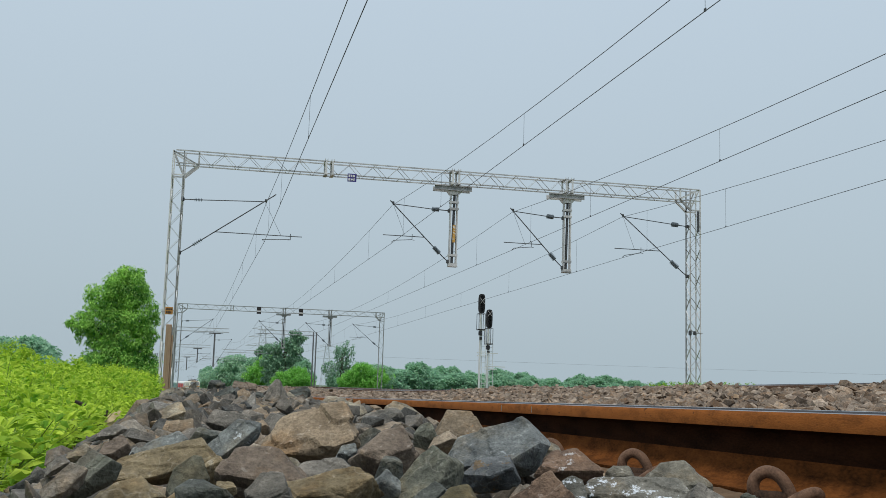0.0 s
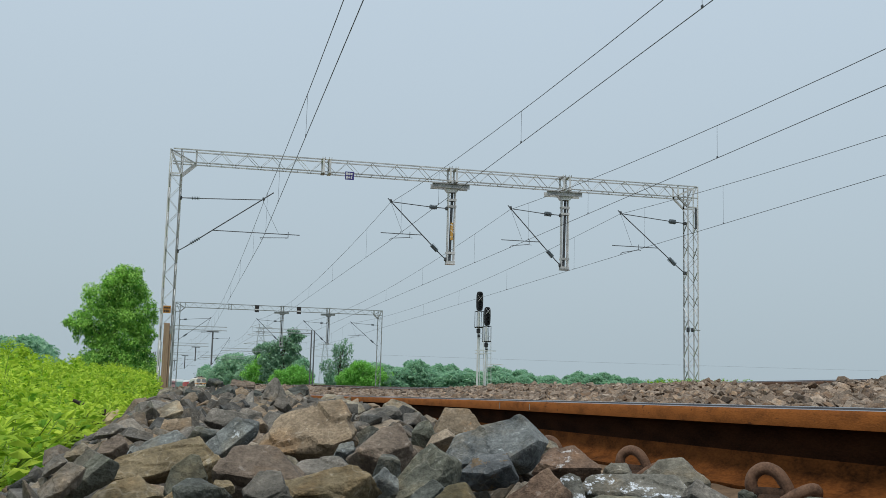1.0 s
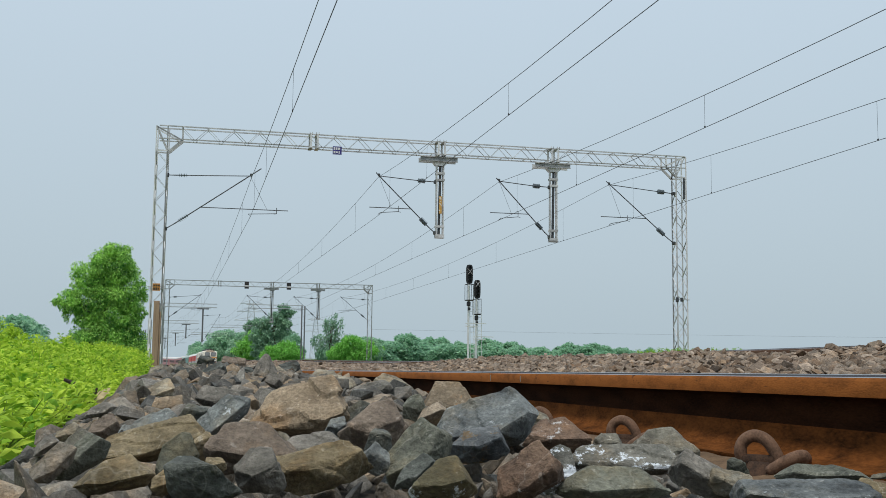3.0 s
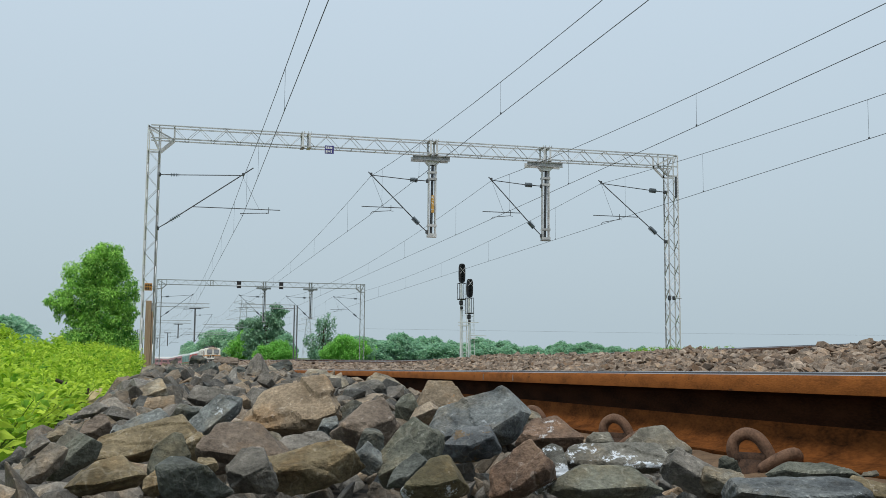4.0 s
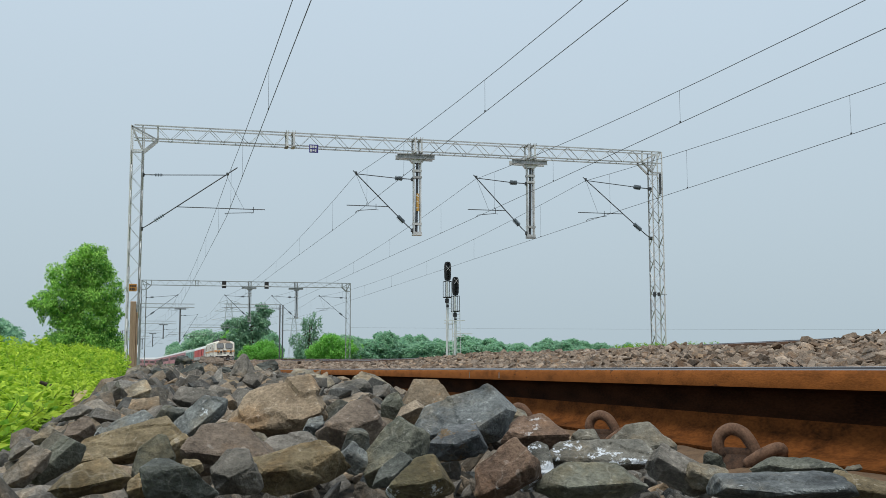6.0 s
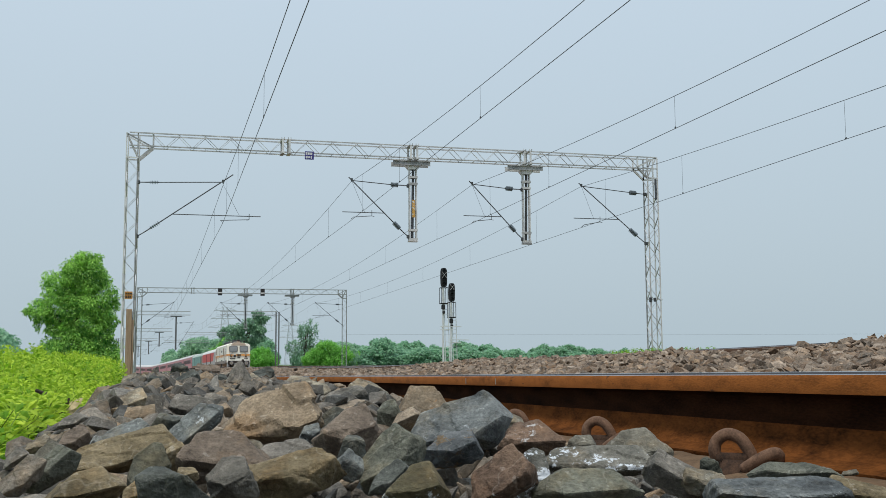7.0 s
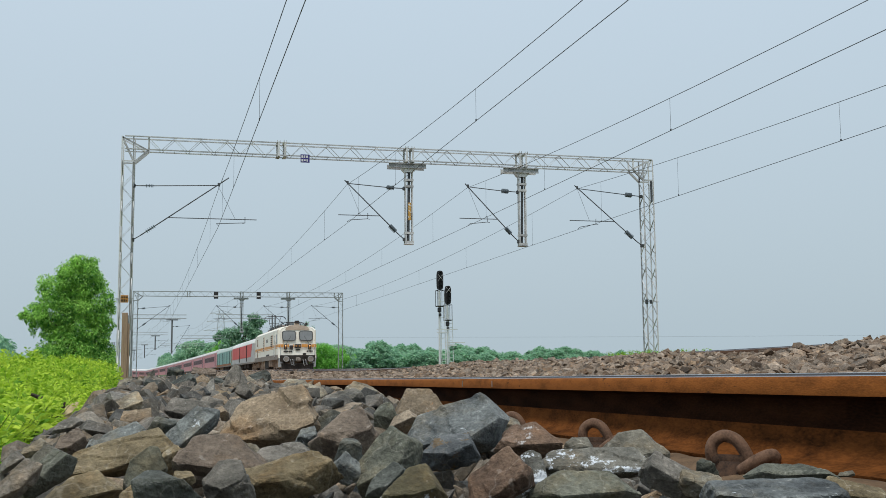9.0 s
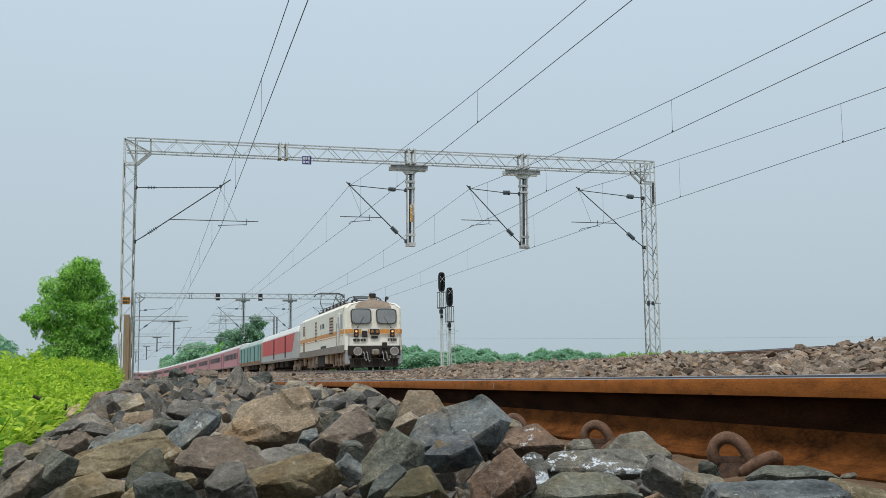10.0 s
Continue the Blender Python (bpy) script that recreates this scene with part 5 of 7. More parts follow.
def weeds(name, label, count, xr, yr, leaves, size, material, seed, lift=0.0):
    rng = np.random.default_rng(seed)
    x, y = rng.uniform(*xr, count), rng.uniform(*yr, count)
    lump = np.array([noise.noise(Vector((a * 0.9, b * 0.5, seed))) + 0.6 * noise.noise(Vector((a * 2.3, b * 1.7, seed + 5))) for a, b in zip(x, y)])
    ground = np.array([bed_height(a, b) for a, b in zip(x, y)])
    top = RD - 0.17 + 0.21 * np.clip((-x - 0.45) / 0.5, 0, 1) + 0.09 * np.clip((-x - 1.0) / 3, 0, 1) + lump * 0.19 * np.clip((-x - 0.2) / 1.2, 0.35, 1) + lift
    top = np.maximum(top - rng.uniform(0, 0.12, count), ground + 0.12)
    x = x + np.array([swing(b) for b in y])
    at, out, ln, wd = [], [], [], []
    lean = rng.normal(0, 0.07, (count, 2))
    lean[:, 0] += 0.03
    for i in range(count):
        h = top[i] - ground[i]
        f = rng.choice(np.array([0.3, 0.48, 0.62, 0.74, 0.84, 0.93, 1.0]), leaves, p=(0.1, 0.12, 0.14, 0.16, 0.17, 0.17, 0.14))
        f = f * rng.uniform(0.96, 1.03, leaves)
        a = rng.uniform(0, 2 * np.pi, leaves)
        spread = 0.012 + 0.06 * (1 - f)
        p = np.stack([x[i] + lean[i, 0] * f + np.cos(a) * spread, y[i] + lean[i, 1] * f + np.sin(a) * spread, ground[i] + h * f], axis=1)
        at.append(p)
        out.append(np.stack([np.cos(a), np.sin(a), rng.uniform(0.05, 0.75, leaves) + 0.5 * (f > 0.9)], axis=1))
        s = size * rng.uniform(0.7, 1.35) * rng.uniform(0.7, 1.2, leaves) * (1.35 - 0.5 * f)
        ln.append(s)
        wd.append(s * rng.uniform(0.34, 0.56, leaves))
    me = leaf_mesh(name, np.concatenate(at), np.concatenate(out), np.concatenate(ln), np.concatenate(wd), material, rng, plain=yr[0] > 7 or yr[0] < 0)
    ob = new(name, me)
    tagged(ob, label, "weeds", kind="stuff")
    # stems
    k = count
    foot = np.stack([x, y, ground], axis=1)
    head = np.stack([x + lean[:, 0], y + lean[:, 1], top], axis=1)
    r = 0.0025
    q = [np.array([r, 0, 0]), np.array([-r / 2, r, 0]), np.array([-r / 2, -r, 0])]
    v = np.stack([foot + d for d in q] + [head + d * 0.4 for d in q], axis=1).reshape(-1, 3)
    base = np.arange(k)[:, None] * 6
    f = np.concatenate([base + np.array([[a, b, b + 3, a + 3]]) for a, b in ((0, 1), (1, 2), (2, 0))])
    st = new("stems", mesh_of("stems", v, f, STEM))
    st.parent = ob
    tagged(st, kind="stuff")
    return ob


weeds("weeds", "dense bright green leafy weeds growing over the bank", 2100, (-2.6, -0.46), (1.7, 8.5), 46, 0.042, WEED, 11)
weeds("weeds", "darker green leafy weeds among the bright ones", 600, (-2.6, -0.46), (2.2, 8.5), 42, 0.046, WEED_DARK, 12, -0.02)
weeds("weeds", "bright green weeds covering the bank beside the track", 3000, (-6.5, -0.8), (8, 20), 40, 0.06, WEED, 13)
weeds("weeds", "deep green weeds scattered through the bank", 1200, (-6.5, -0.8), (8, 22), 34, 0.064, WEED_DARK, 14, 0.0)
weeds("weeds", "yellow-green weeds further along the bank", 2600, (-13, -1.75), (20, 46), 26, 0.13, WEED, 15, 0.02)
weeds("weeds", "taller leafy weeds crowding round the foot of the mast", 170, (-3.4, -1.6), (20, 37), 44, 0.085, WEED, 23, 0.2)
weeds("weeds", "low field of green weeds far along the line", 1300, (-30, -3.5), (46, 110), 22, 0.26, WEED_DARK, 16, 0.1)
weeds("weeds", "bright green weeds on the bank behind", 1200, (-3.2, -0.75), (-6.0, 1.7), 24, 0.07, WEED, 21, -0.03)
weeds("weeds", "low green weeds creeping over the edge of the stones", 260, (-0.62, -0.36), (1.6, 7.0), 30, 0.034, WEED, 20, -0.05)
weeds("weeds", "tall leafy weeds standing above the rest", 220, (-2.6, -0.62), (3.2, 9.5), 44, 0.056, WEED, 18, 0.015)
weeds("weeds", "tall yellow-green weeds on the bank", 420, (-6.5, -1.1), (9, 24), 40, 0.075, WEED, 19, 0.01)
weeds("weeds", "low green grass at the foot of the mast", 300, (19.2, 22.0), (38, 44), 26, 0.085, WEED_DARK, 17, 0.72)


DEAD_WOOD = surface("dead_dark_twig", (0.02, 0.016, 0.012), (0.07, 0.055, 0.04), 30, 0.9, 0, 0.3)
DRY_LEAF = surface("dry_tan_leaf", (0.34, 0.24, 0.12), (0.62, 0.50, 0.30), 20, 0.85, 0, 0.2)
twig = thing("dead_twig", "dark dead twig with dry tan leaves caught in the weeds", "twig", pose(-0.372, 3.7, RD - 0.15))
bm = bmesh.new()
tube(bm, [(-0.05, 0, 0.07), (0.0, 0, 0.05), (0.03, -0.01, 0.0), (0.04, 0, -0.10)], [0.006, 0.009, 0.009, 0.006], 6)
tube(bm, [(0.03, -0.01, 0.0), (0.055, -0.02, 0.03), (0.06, -0.02, 0.05)], [0.007, 0.005, 0.003], 6)
tube(bm, [(0.0, 0, 0.05), (-0.03, -0.02, 0.025), (-0.07, -0.03, 0.03)], [0.006, 0.005, 0.003], 6)
part("branch", bm, DEAD_WOOD, twig)
for dx, dz, turn in ((0.085, 0.0, 10), (0.07, 0.022, -25), (-0.035, 0.0, 30)):
    bm = bmesh.new()
    m = Matrix.Translation((dx, -0.03, dz)) @ Euler((radians(60), radians(turn), 0)).to_matrix().to_4x4()
    ring = [bm.verts.new(m @ Vector((0.04 * math.cos(a), 0.016 * math.sin(a), 0.006 * math.cos(2 * a)))) for a in [math.pi * q / 5 for q in range(10)]]
    hub = bm.verts.new(m @ Vector((0, 0, -0.006)))
    for q in range(10):
        bm.faces.new((hub, ring[q], ring[(q + 1) % 10]))
    part("dry_leaf", bm, DRY_LEAF, twig, "dry tan leaf")


def blob_points(rng, lobes, n, shell=0.55):
    """Points in and near the skin of a heap of uneven lobes: rows of x, y, z, rx, ry, rz."""
    lobes = np.array(lobes, float)
    vol = lobes[:, 3] * lobes[:, 4] + lobes[:, 3] * lobes[:, 5]
    pick = rng.choice(len(lobes), n, p=vol / vol.sum())
    d = rng.normal(size=(n, 3))
    d /= np.linalg.norm(d, axis=1, keepdims=True)
    r = shell + (1 - shell) * rng.uniform(0, 1, n) ** 0.6
    r *= 1 + 0.10 * np.sin(d[:, 0] * 9 + pick) * np.cos(d[:, 2] * 8 + pick)
    p = lobes[pick, :3] + d * lobes[pick, 3:] * r[:, None]
    return p, d


def grow(name, trunk_h, trunk_r, limbs, lobes, n, leaf, material, seed, droop=0.3):
    """A tree's two meshes: tapered trunk with limbs, and a crown of separate leaves."""
    rng = np.random.default_rng(seed)
    bm = bmesh.new()
    tube(bm, [(0, 0, -0.5), (0.05, 0, trunk_h * 0.35), (-0.04, 0.05, trunk_h * 0.7), (0.06, 0.0, trunk_h)], [trunk_r * 1.3, trunk_r, trunk_r * 0.8, trunk_r * 0.5], 9)
    for k in range(limbs):
        lb = lobes[k % len(lobes)]
        z0 = trunk_h * rng.uniform(0.35, 0.9)
        tgt = np.array(lb[:3]) + rng.normal(0, 0.25, 3) * np.array(lb[3:])
        mid = np.array([tgt[0] * 0.45, tgt[1] * 0.45, (z0 + tgt[2]) / 2 + 0.1])
        tube(bm, [(0, 0, z0), tuple(mid), tuple(tgt)], [trunk_r * 0.45, trunk_r * 0.28, trunk_r * 0.1], 6)
    me_t = bpy.data.meshes.new("trunk")
    bm.to_mesh(me_t)
    bm.free()
    me_t.materials.append(BARK)
    # small tufts over the skin of the large lobes give the crown its lumps and gaps
    tufts = [tuple(lb) for lb in lobes]
    for lb in lobes:
        for _ in range(22):
            q = rng.normal(size=3)
            q /= np.linalg.norm(q)
            r = rng.uniform(0.18, 0.38) * np.mean(lb[3:])
            tufts.append((*(np.array(lb[:3]) + q * np.array(lb[3:]) * rng.uniform(0.77, 1.04)), r * 1.2, r * 1.2, r * 0.8))
    inner, d1 = blob_points(rng, lobes, n // 3, 0.75)
    outer, d2 = blob_points(rng, tufts[len(lobes):], n - n // 3, 0.5)
    p, d = np.concatenate([inner * 0.97, outer]), np.concatenate([d1, d2])
    out = d * 0.6 + rng.normal(size=(n, 3)) * 0.6 + np.array([0, 0, -0.15])
    s = leaf * rng.uniform(0.6, 1.35, n)
    me_c = leaf_mesh("crown", p, out, s, s * rng.uniform(0.5, 0.8, n), material, rng, droop, plain=leaf > 0.2)
    return me_t, me_c


def tree(meshes, m, label, category="tree", group=""):
    t = thing("tree", label, category, m, group)
    alike("trunk", meshes[0], t, Matrix())
    alike("crown", meshes[1], t, Matrix())
    return t


creeper = grow("creeper_tree", 3.6, 0.22, 11, [(0.4, 0, 5.35, 1.15, 1.0, 1.05), (-0.6, 0, 4.85, 1.0, 0.95, 0.95), (-0.05, 0, 5.75, 0.75, 0.7, 0.65), (0.95, 0, 4.2, 0.95, 0.9, 1.25), (-0.8, 0.1, 3.7, 1.2, 1.0, 0.95), (-1.75, 0, 3.4, 0.68, 0.55, 0.5), (-2.42, 0, 3.5, 0.28, 0.3, 0.18), (0.4, -0.1, 3.1, 1.3, 1.1, 1.3), (1.2, 0, 2.6, 0.8, 0.8, 1.25), (-0.75, 0, 2.7, 0.6, 0.6, 0.55), (0.1, -0.2, 1.7, 1.25, 1.0, 1.1), (1.35, 0, 1.3, 0.9, 0.8, 0.9), (-0.9, 0, 1.2, 1.1, 0.9, 0.7), (-1.95, 0, 2.85, 0.12, 0.15, 0.45), (-1.45, 0, 2.55, 0.12, 0.15, 0.4), (2.0, 0, 3.9, 0.14, 0.15, 0.4), (0.6, 0, 6.2, 0.6, 0.5, 0.4), (0.2, -0.9, 1.1, 1.5, 0.5, 0.9)], 62000, 0.115, IVY, 31, 0.35)
tree(creeper, pose(-4.7, 58, RD - 0.6), "rounded tree smothered in dark green creeper", "tree")

LOBES = (
    [(0, 0, 3.9, 2.7, 2.3, 1.5), (-2.2, 0.3, 5.6, 1.7, 1.6, 1.0), (1.9, 0, 5.4, 1.9, 1.7, 1.1), (-0.3, 0, 6.7, 1.7, 1.6, 0.9), (-1.9, 0.2, 7.6, 1.4, 1.3, 0.8), (1.5, 0, 7.6, 1.4, 1.3, 0.8), (0.3, 0, 8.6, 1.1, 1.0, 0.65), (2.2, 0.2, 9.3, 1.1, 1.0, 0.6), (1.7, 0.2, 10.1, 0.8, 0.7, 0.45), (-1.2, 0, 2.6, 2.0, 1.8, 1.2)],
    [(0, 0, 4.2, 3.0, 2.6, 2.0), (-2.7, 0, 3.2, 2.2, 2.0, 1.6), (2.6, 0, 3.5, 2.3, 2.1, 1.6), (0.5, 0, 2.0, 3.3, 2.6, 1.6), (-1.0, 0, 5.4, 1.6, 1.5, 1.1)],
    [(0, 0, 5.6, 2.0, 2.0, 1.8), (-1.5, 0, 4.3, 1.7, 1.6, 1.3), (1.7, 0, 4.0, 1.7, 1.6, 1.4), (0, 0, 2.6, 2.2, 2.0, 1.6), (0.4, 0, 7.0, 1.1, 1.0, 0.9)],
)
tall = grow("tall_tree", 8.5, 0.3, 12, LOBES[0], 14000, 0.34, CROWN_DEEP, 41)
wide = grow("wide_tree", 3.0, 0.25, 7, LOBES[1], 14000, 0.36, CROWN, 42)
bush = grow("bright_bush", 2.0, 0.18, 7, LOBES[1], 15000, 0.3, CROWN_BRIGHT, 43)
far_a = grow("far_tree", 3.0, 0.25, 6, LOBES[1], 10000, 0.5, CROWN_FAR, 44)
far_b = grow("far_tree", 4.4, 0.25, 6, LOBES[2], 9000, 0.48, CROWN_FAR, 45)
sparse = grow("sparse_tree", 5.6, 0.2, 14, [(0, 0, 5.2, 1.2, 1.2, 1.6), (-2.0, 0, 3.6, 1.4, 1.2, 1.1), (2.2, 0, 4.0, 1.3, 1.2, 1.2), (0.8, 0, 6.6, 0.5, 0.5, 1.0), (-0.4, 0, 2.2, 2.2, 1.8, 1.5), (-1.0, 0, 6.0, 0.4, 0.4, 0.9), (2.0, 0, 6.0, 0.4, 0.4, 0.9)], 3600, 0.30, CROWN_DEEP, 46)

shrub = grow("shrub", 0.9, 0.04, 6, [(0.1, 0, 1.55, 0.5, 0.45, 0.42), (-0.35, 0, 1.2, 0.55, 0.5, 0.5), (0.45, 0, 1.1, 0.5, 0.45, 0.5), (0.0, 0, 0.6, 0.85, 0.7, 0.6)], 4200, 0.1, WEED, 47)
tree(shrub, pose(-6.8, 40, RD - 0.68, 0, 0, 25), "bright yellow-green leafy shrub rising out of the weeds", "shrub")


def grown_size(m, s):
    return m @ Matrix.Diagonal((s, s, s, 1))


rng = random.Random(7)
tree(tall, grown_size(pose(17.9, 245, RD - 1.2 - dip(245), 0, 0, 20), 1.5), "tall dark green tree behind the tracks")
tree(tall, grown_size(pose(15.0, 266, RD - 1.2 - dip(266), 0, 0, 130), 1.22), "dense dark green tree behind the tracks")
tree(wide, grown_size(pose(9.9, 320, RD - 1.6 - dip(320), 0, 0, 40), 2.0), "spreading green tree behind the overhead line")
tree(wide, grown_size(pose(6.0, 380, RD - 1.8 - dip(380), 0, 0, 190), 1.75), "spreading green tree behind the overhead line")
tree(far_b, grown_size(pose(1.2, 430, RD - 2.0 - dip(430), 0, 0, 90), 1.5), "hazy green tree behind the overhead line")
tree(far_b, grown_size(pose(21.9, 242, RD - 1.0 - dip(242), 0, 0, 40), 1.05), "hazy green tree behind the overhead line")
tree(wide, grown_size(pose(14.6, 285, RD - 1.4 - dip(285), 0, 0, 300), 1.7), "spreading green tree behind the overhead line")
tree(bush, grown_size(pose(16.8, 260, RD - 1.2 - dip(260), 0, 0, 10), 1.55), "bright green bushy tree beside the line")
tree(bush, grown_size(pose(18.1, 221, RD - 1.2 - dip(221), 0, 0, 200), 0.98), "low bright green bush beside the line")
tree(sparse, pose(21.6, 170, RD - 0.9 - dip(170), 0, 0, 15) @ Matrix.Diagonal((0.92, 0.92, 1.24, 1)), "thin sparse tree with bare upper branches")
tree(wide, grown_size(pose(25.6, 158, RD - 0.9, 0, 0, 120), 0.66), "green bushy tree beyond the tracks", "tree")
for x, y, s, a in ((22.7, 150, 0.66, 0), (20.6, 156, 0.42, 70), (28.4, 170, 0.62, 250)):
    tree(bush, grown_size(pose(x, y, RD - 0.9, 0, 0, a), s), "bright green bush beyond the tracks", "bush", "bushes beyond the tracks")
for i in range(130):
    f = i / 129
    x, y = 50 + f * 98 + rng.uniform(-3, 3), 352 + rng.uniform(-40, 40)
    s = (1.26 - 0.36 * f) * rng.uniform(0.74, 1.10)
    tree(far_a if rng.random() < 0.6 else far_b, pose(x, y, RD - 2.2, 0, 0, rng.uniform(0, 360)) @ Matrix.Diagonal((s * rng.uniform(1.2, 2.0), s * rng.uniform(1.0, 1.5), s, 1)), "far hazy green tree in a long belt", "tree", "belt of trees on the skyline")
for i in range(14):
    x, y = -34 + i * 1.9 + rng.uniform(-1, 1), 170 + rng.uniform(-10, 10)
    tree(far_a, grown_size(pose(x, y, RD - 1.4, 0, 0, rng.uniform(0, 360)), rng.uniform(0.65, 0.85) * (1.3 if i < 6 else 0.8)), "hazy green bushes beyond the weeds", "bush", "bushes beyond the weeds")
# ---------------------------------------------------------------- ballast
def stone_paint(name, dark, light, spots=None, spot_at=0.64, tones=None, island=False, stain=0.55):
    """Broken stone: two-tone body, brown weathering skin, crisp grain, optional splashes, pitted relief.
    With tones, each piece takes one of them for its body."""
    m = bpy.data.materials.new(name)
    m.use_nodes = True
    n, l = m.node_tree.nodes, m.node_tree.links
    bsdf = n["Principled BSDF"]
    co = n.new("ShaderNodeTexCoord")
    info = n.new("ShaderNodeObjectInfo")
    shift = n.new("ShaderNodeVectorMath")
    shift.operation = "MULTIPLY_ADD"
    shift.inputs[1].default_value, l_in = (7.0, 3.0, 5.0), shift.inputs[0]
    l.new(info.outputs["Random"], l_in)
    l.new(co.outputs["Object"], shift.inputs[2])

    def tex(scale, detail, rough=0.6):
        t = n.new("ShaderNodeTexNoise")
        t.inputs["Scale"].default_value, t.inputs["Detail"].default_value, t.inputs["Roughness"].default_value = scale, detail, rough
        l.new(shift.outputs[0], t.inputs["Vector"])
        return t.outputs[0]

    def ramp(src, lo, hi, a, b):
        r = n.new("ShaderNodeMapRange")
        for i, v in enumerate((lo, hi, a, b)):
            r.inputs[i + 1].default_value = v
        l.new(src, r.inputs[0])
        return r.outputs[0]

    def mix(kind, fac, a, b):
        x = n.new("ShaderNodeMix")
        x.data_type, x.blend_type = "RGBA", kind
        for i, v in ((0, fac), (6, a), (7, b)):
            if isinstance(v, (float, tuple)):
                x.inputs[i].default_value = v
            else:
                l.new(v, x.inputs[i])
        return x.outputs[2]

    body = tex(24, 8, 0.65)
    colour = mix("MIX", ramp(body, 0.36, 0.66, 0.0, 1.0), (*dark, 1.0), (*light, 1.0))
    if tones:
        which = n.new("ShaderNodeNewGeometry").outputs["Random Per Island"] if island else info.outputs["Random"]
        rp = n.new("ShaderNodeValToRGB")
        for i, c in enumerate(tones):
            e = rp.color_ramp.elements[i] if i < 2 else rp.color_ramp.elements.new(0.5)
            e.position, e.color = i / (len(tones) - 1), (*c, 1)
        l.new(which, rp.inputs[0])
        colour = mix("MULTIPLY", 1.0, colour, rp.outputs[0])
    skin = tex(15, 6, 0.7)
    colour = mix("MIX", ramp(skin, 0.50, 0.62, 0.0, stain), colour, mix("MULTIPLY", 1.0, colour, (1.15, 0.88, 0.58, 1.0)))
    grain = tex(330, 3, 0.7)
    colour = mix("MULTIPLY", 1.0, colour, ramp(grain, 0.32, 0.68, 0.68, 1.28))
    coarse = tex(85, 5, 0.7)
    colour = mix("MULTIPLY", 1.0, colour, ramp(coarse, 0.34, 0.66, 0.78, 1.2))
    # convex edges made paler
    colour = mix("MULTIPLY", 1.0, colour, ramp(n.new("ShaderNodeNewGeometry").outputs["Pointiness"], 0.52, 0.6, 1.0, 1.4))
    # thin pale veins
    line = n.new("ShaderNodeMath")
    line.operation = "ABSOLUTE"
    away = n.new("ShaderNodeMath")
    away.operation = "SUBTRACT"
    away.inputs[1].default_value = 0.5
    l.new(tex(20, 3, 0.5), away.inputs[0])
    l.new(away.outputs[0], line.inputs[0])
    colour = mix("MIX", ramp(line.outputs[0], 0.0, 0.007, 0.4, 0.0), colour, mix("ADD", 1.0, colour, (0.16, 0.15, 0.13, 1.0)))
    fleck = tex(170, 2, 0.5)
    colour = mix("MIX", ramp(fleck, 0.66, 0.71, 0.0, 0.45), colour, mix("ADD", 1.0, colour, (0.22, 0.21, 0.19, 1.0)))
    if spots:
        splash = tex(34, 8, 0.75)
        colour = mix("MIX", ramp(splash, spot_at, spot_at + 0.03, 0.0, 0.9), colour, (*spots, 1.0))
    l.new(colour, bsdf.inputs["Base Color"])
    bsdf.inputs["Roughness"].default_value = 0.8
    bsdf.inputs["Specular IOR Level"].default_value = 0.3
    b1, b2 = n.new("ShaderNodeBump"), n.new("ShaderNodeBump")
    b1.inputs["Strength"].default_value, b1.inputs["Distance"].default_value = 0.8, 0.0045
    b2.inputs["Strength"].default_value, b2.inputs["Distance"].default_value = 0.9, 0.0018
    l.new(tex(60, 8, 0.65), b1.inputs["Height"])
    l.new(grain, b2.inputs["Height"])
    l.new(b1.outputs[0], b2.inputs["Normal"])
    l.new(b2.outputs[0], bsdf.inputs["Normal"])
    return m


def stone_mix(name, island, tones):
    return stone_paint(name, (0.5, 0.5, 0.5), (1.15, 1.15, 1.15), tones=tones, island=island)


ROCK_TAN = stone_paint("tan_stone", (0.121, 0.087, 0.054), (0.340, 0.262, 0.175), (0.22, 0.14, 0.08), 0.66)
ROCK_OLIVE = stone_paint("olive_brown_stone", (0.094, 0.072, 0.037), (0.295, 0.235, 0.143), (0.16, 0.11, 0.05), 0.64)
ROCK_BROWN = stone_paint("brown_grey_stone", (0.122, 0.106, 0.078), (0.374, 0.329, 0.245))
ROCK_BLUE = stone_paint("blue_grey_stone", (0.086, 0.092, 0.090), (0.249, 0.267, 0.251), (0.58, 0.62, 0.64), 0.605)
ROCK_GREEN = stone_paint("green_grey_stone", (0.067, 0.071, 0.055), (0.196, 0.196, 0.152))
ROCK_GREY = stone_paint("grey_stone", (0.086, 0.081, 0.067), (0.259, 0.233, 0.197))
ROCK_PALE = stone_paint("pale_grey_stone", (0.099, 0.091, 0.070), (0.256, 0.238, 0.189))
# dark stone; on several the shade of steep faces is in the colour
ROCK_DARK = stone_paint("dark_shaded_stone", (0.032, 0.036, 0.031), (0.137, 0.144, 0.126))
ROCK_RUSTY = stone_paint("rust_brown_stone", (0.084, 0.053, 0.036), (0.248, 0.163, 0.110), (0.50, 0.48, 0.46), 0.625)
ROCK_SPECK = stone_paint("white_speckled_stone", (0.074, 0.074, 0.063), (0.216, 0.204, 0.170), (0.72, 0.76, 0.80), 0.55)
ROCK_CHALKY = stone_paint("stone_streaked_with_white", (0.080, 0.080, 0.070), (0.23, 0.22, 0.185), (0.70, 0.74, 0.78), 0.49)
ROCK_LICHEN = stone_paint("olive_stone_with_white_lichen", (0.081, 0.069, 0.037), (0.237, 0.206, 0.127), (0.70, 0.74, 0.76), 0.60)
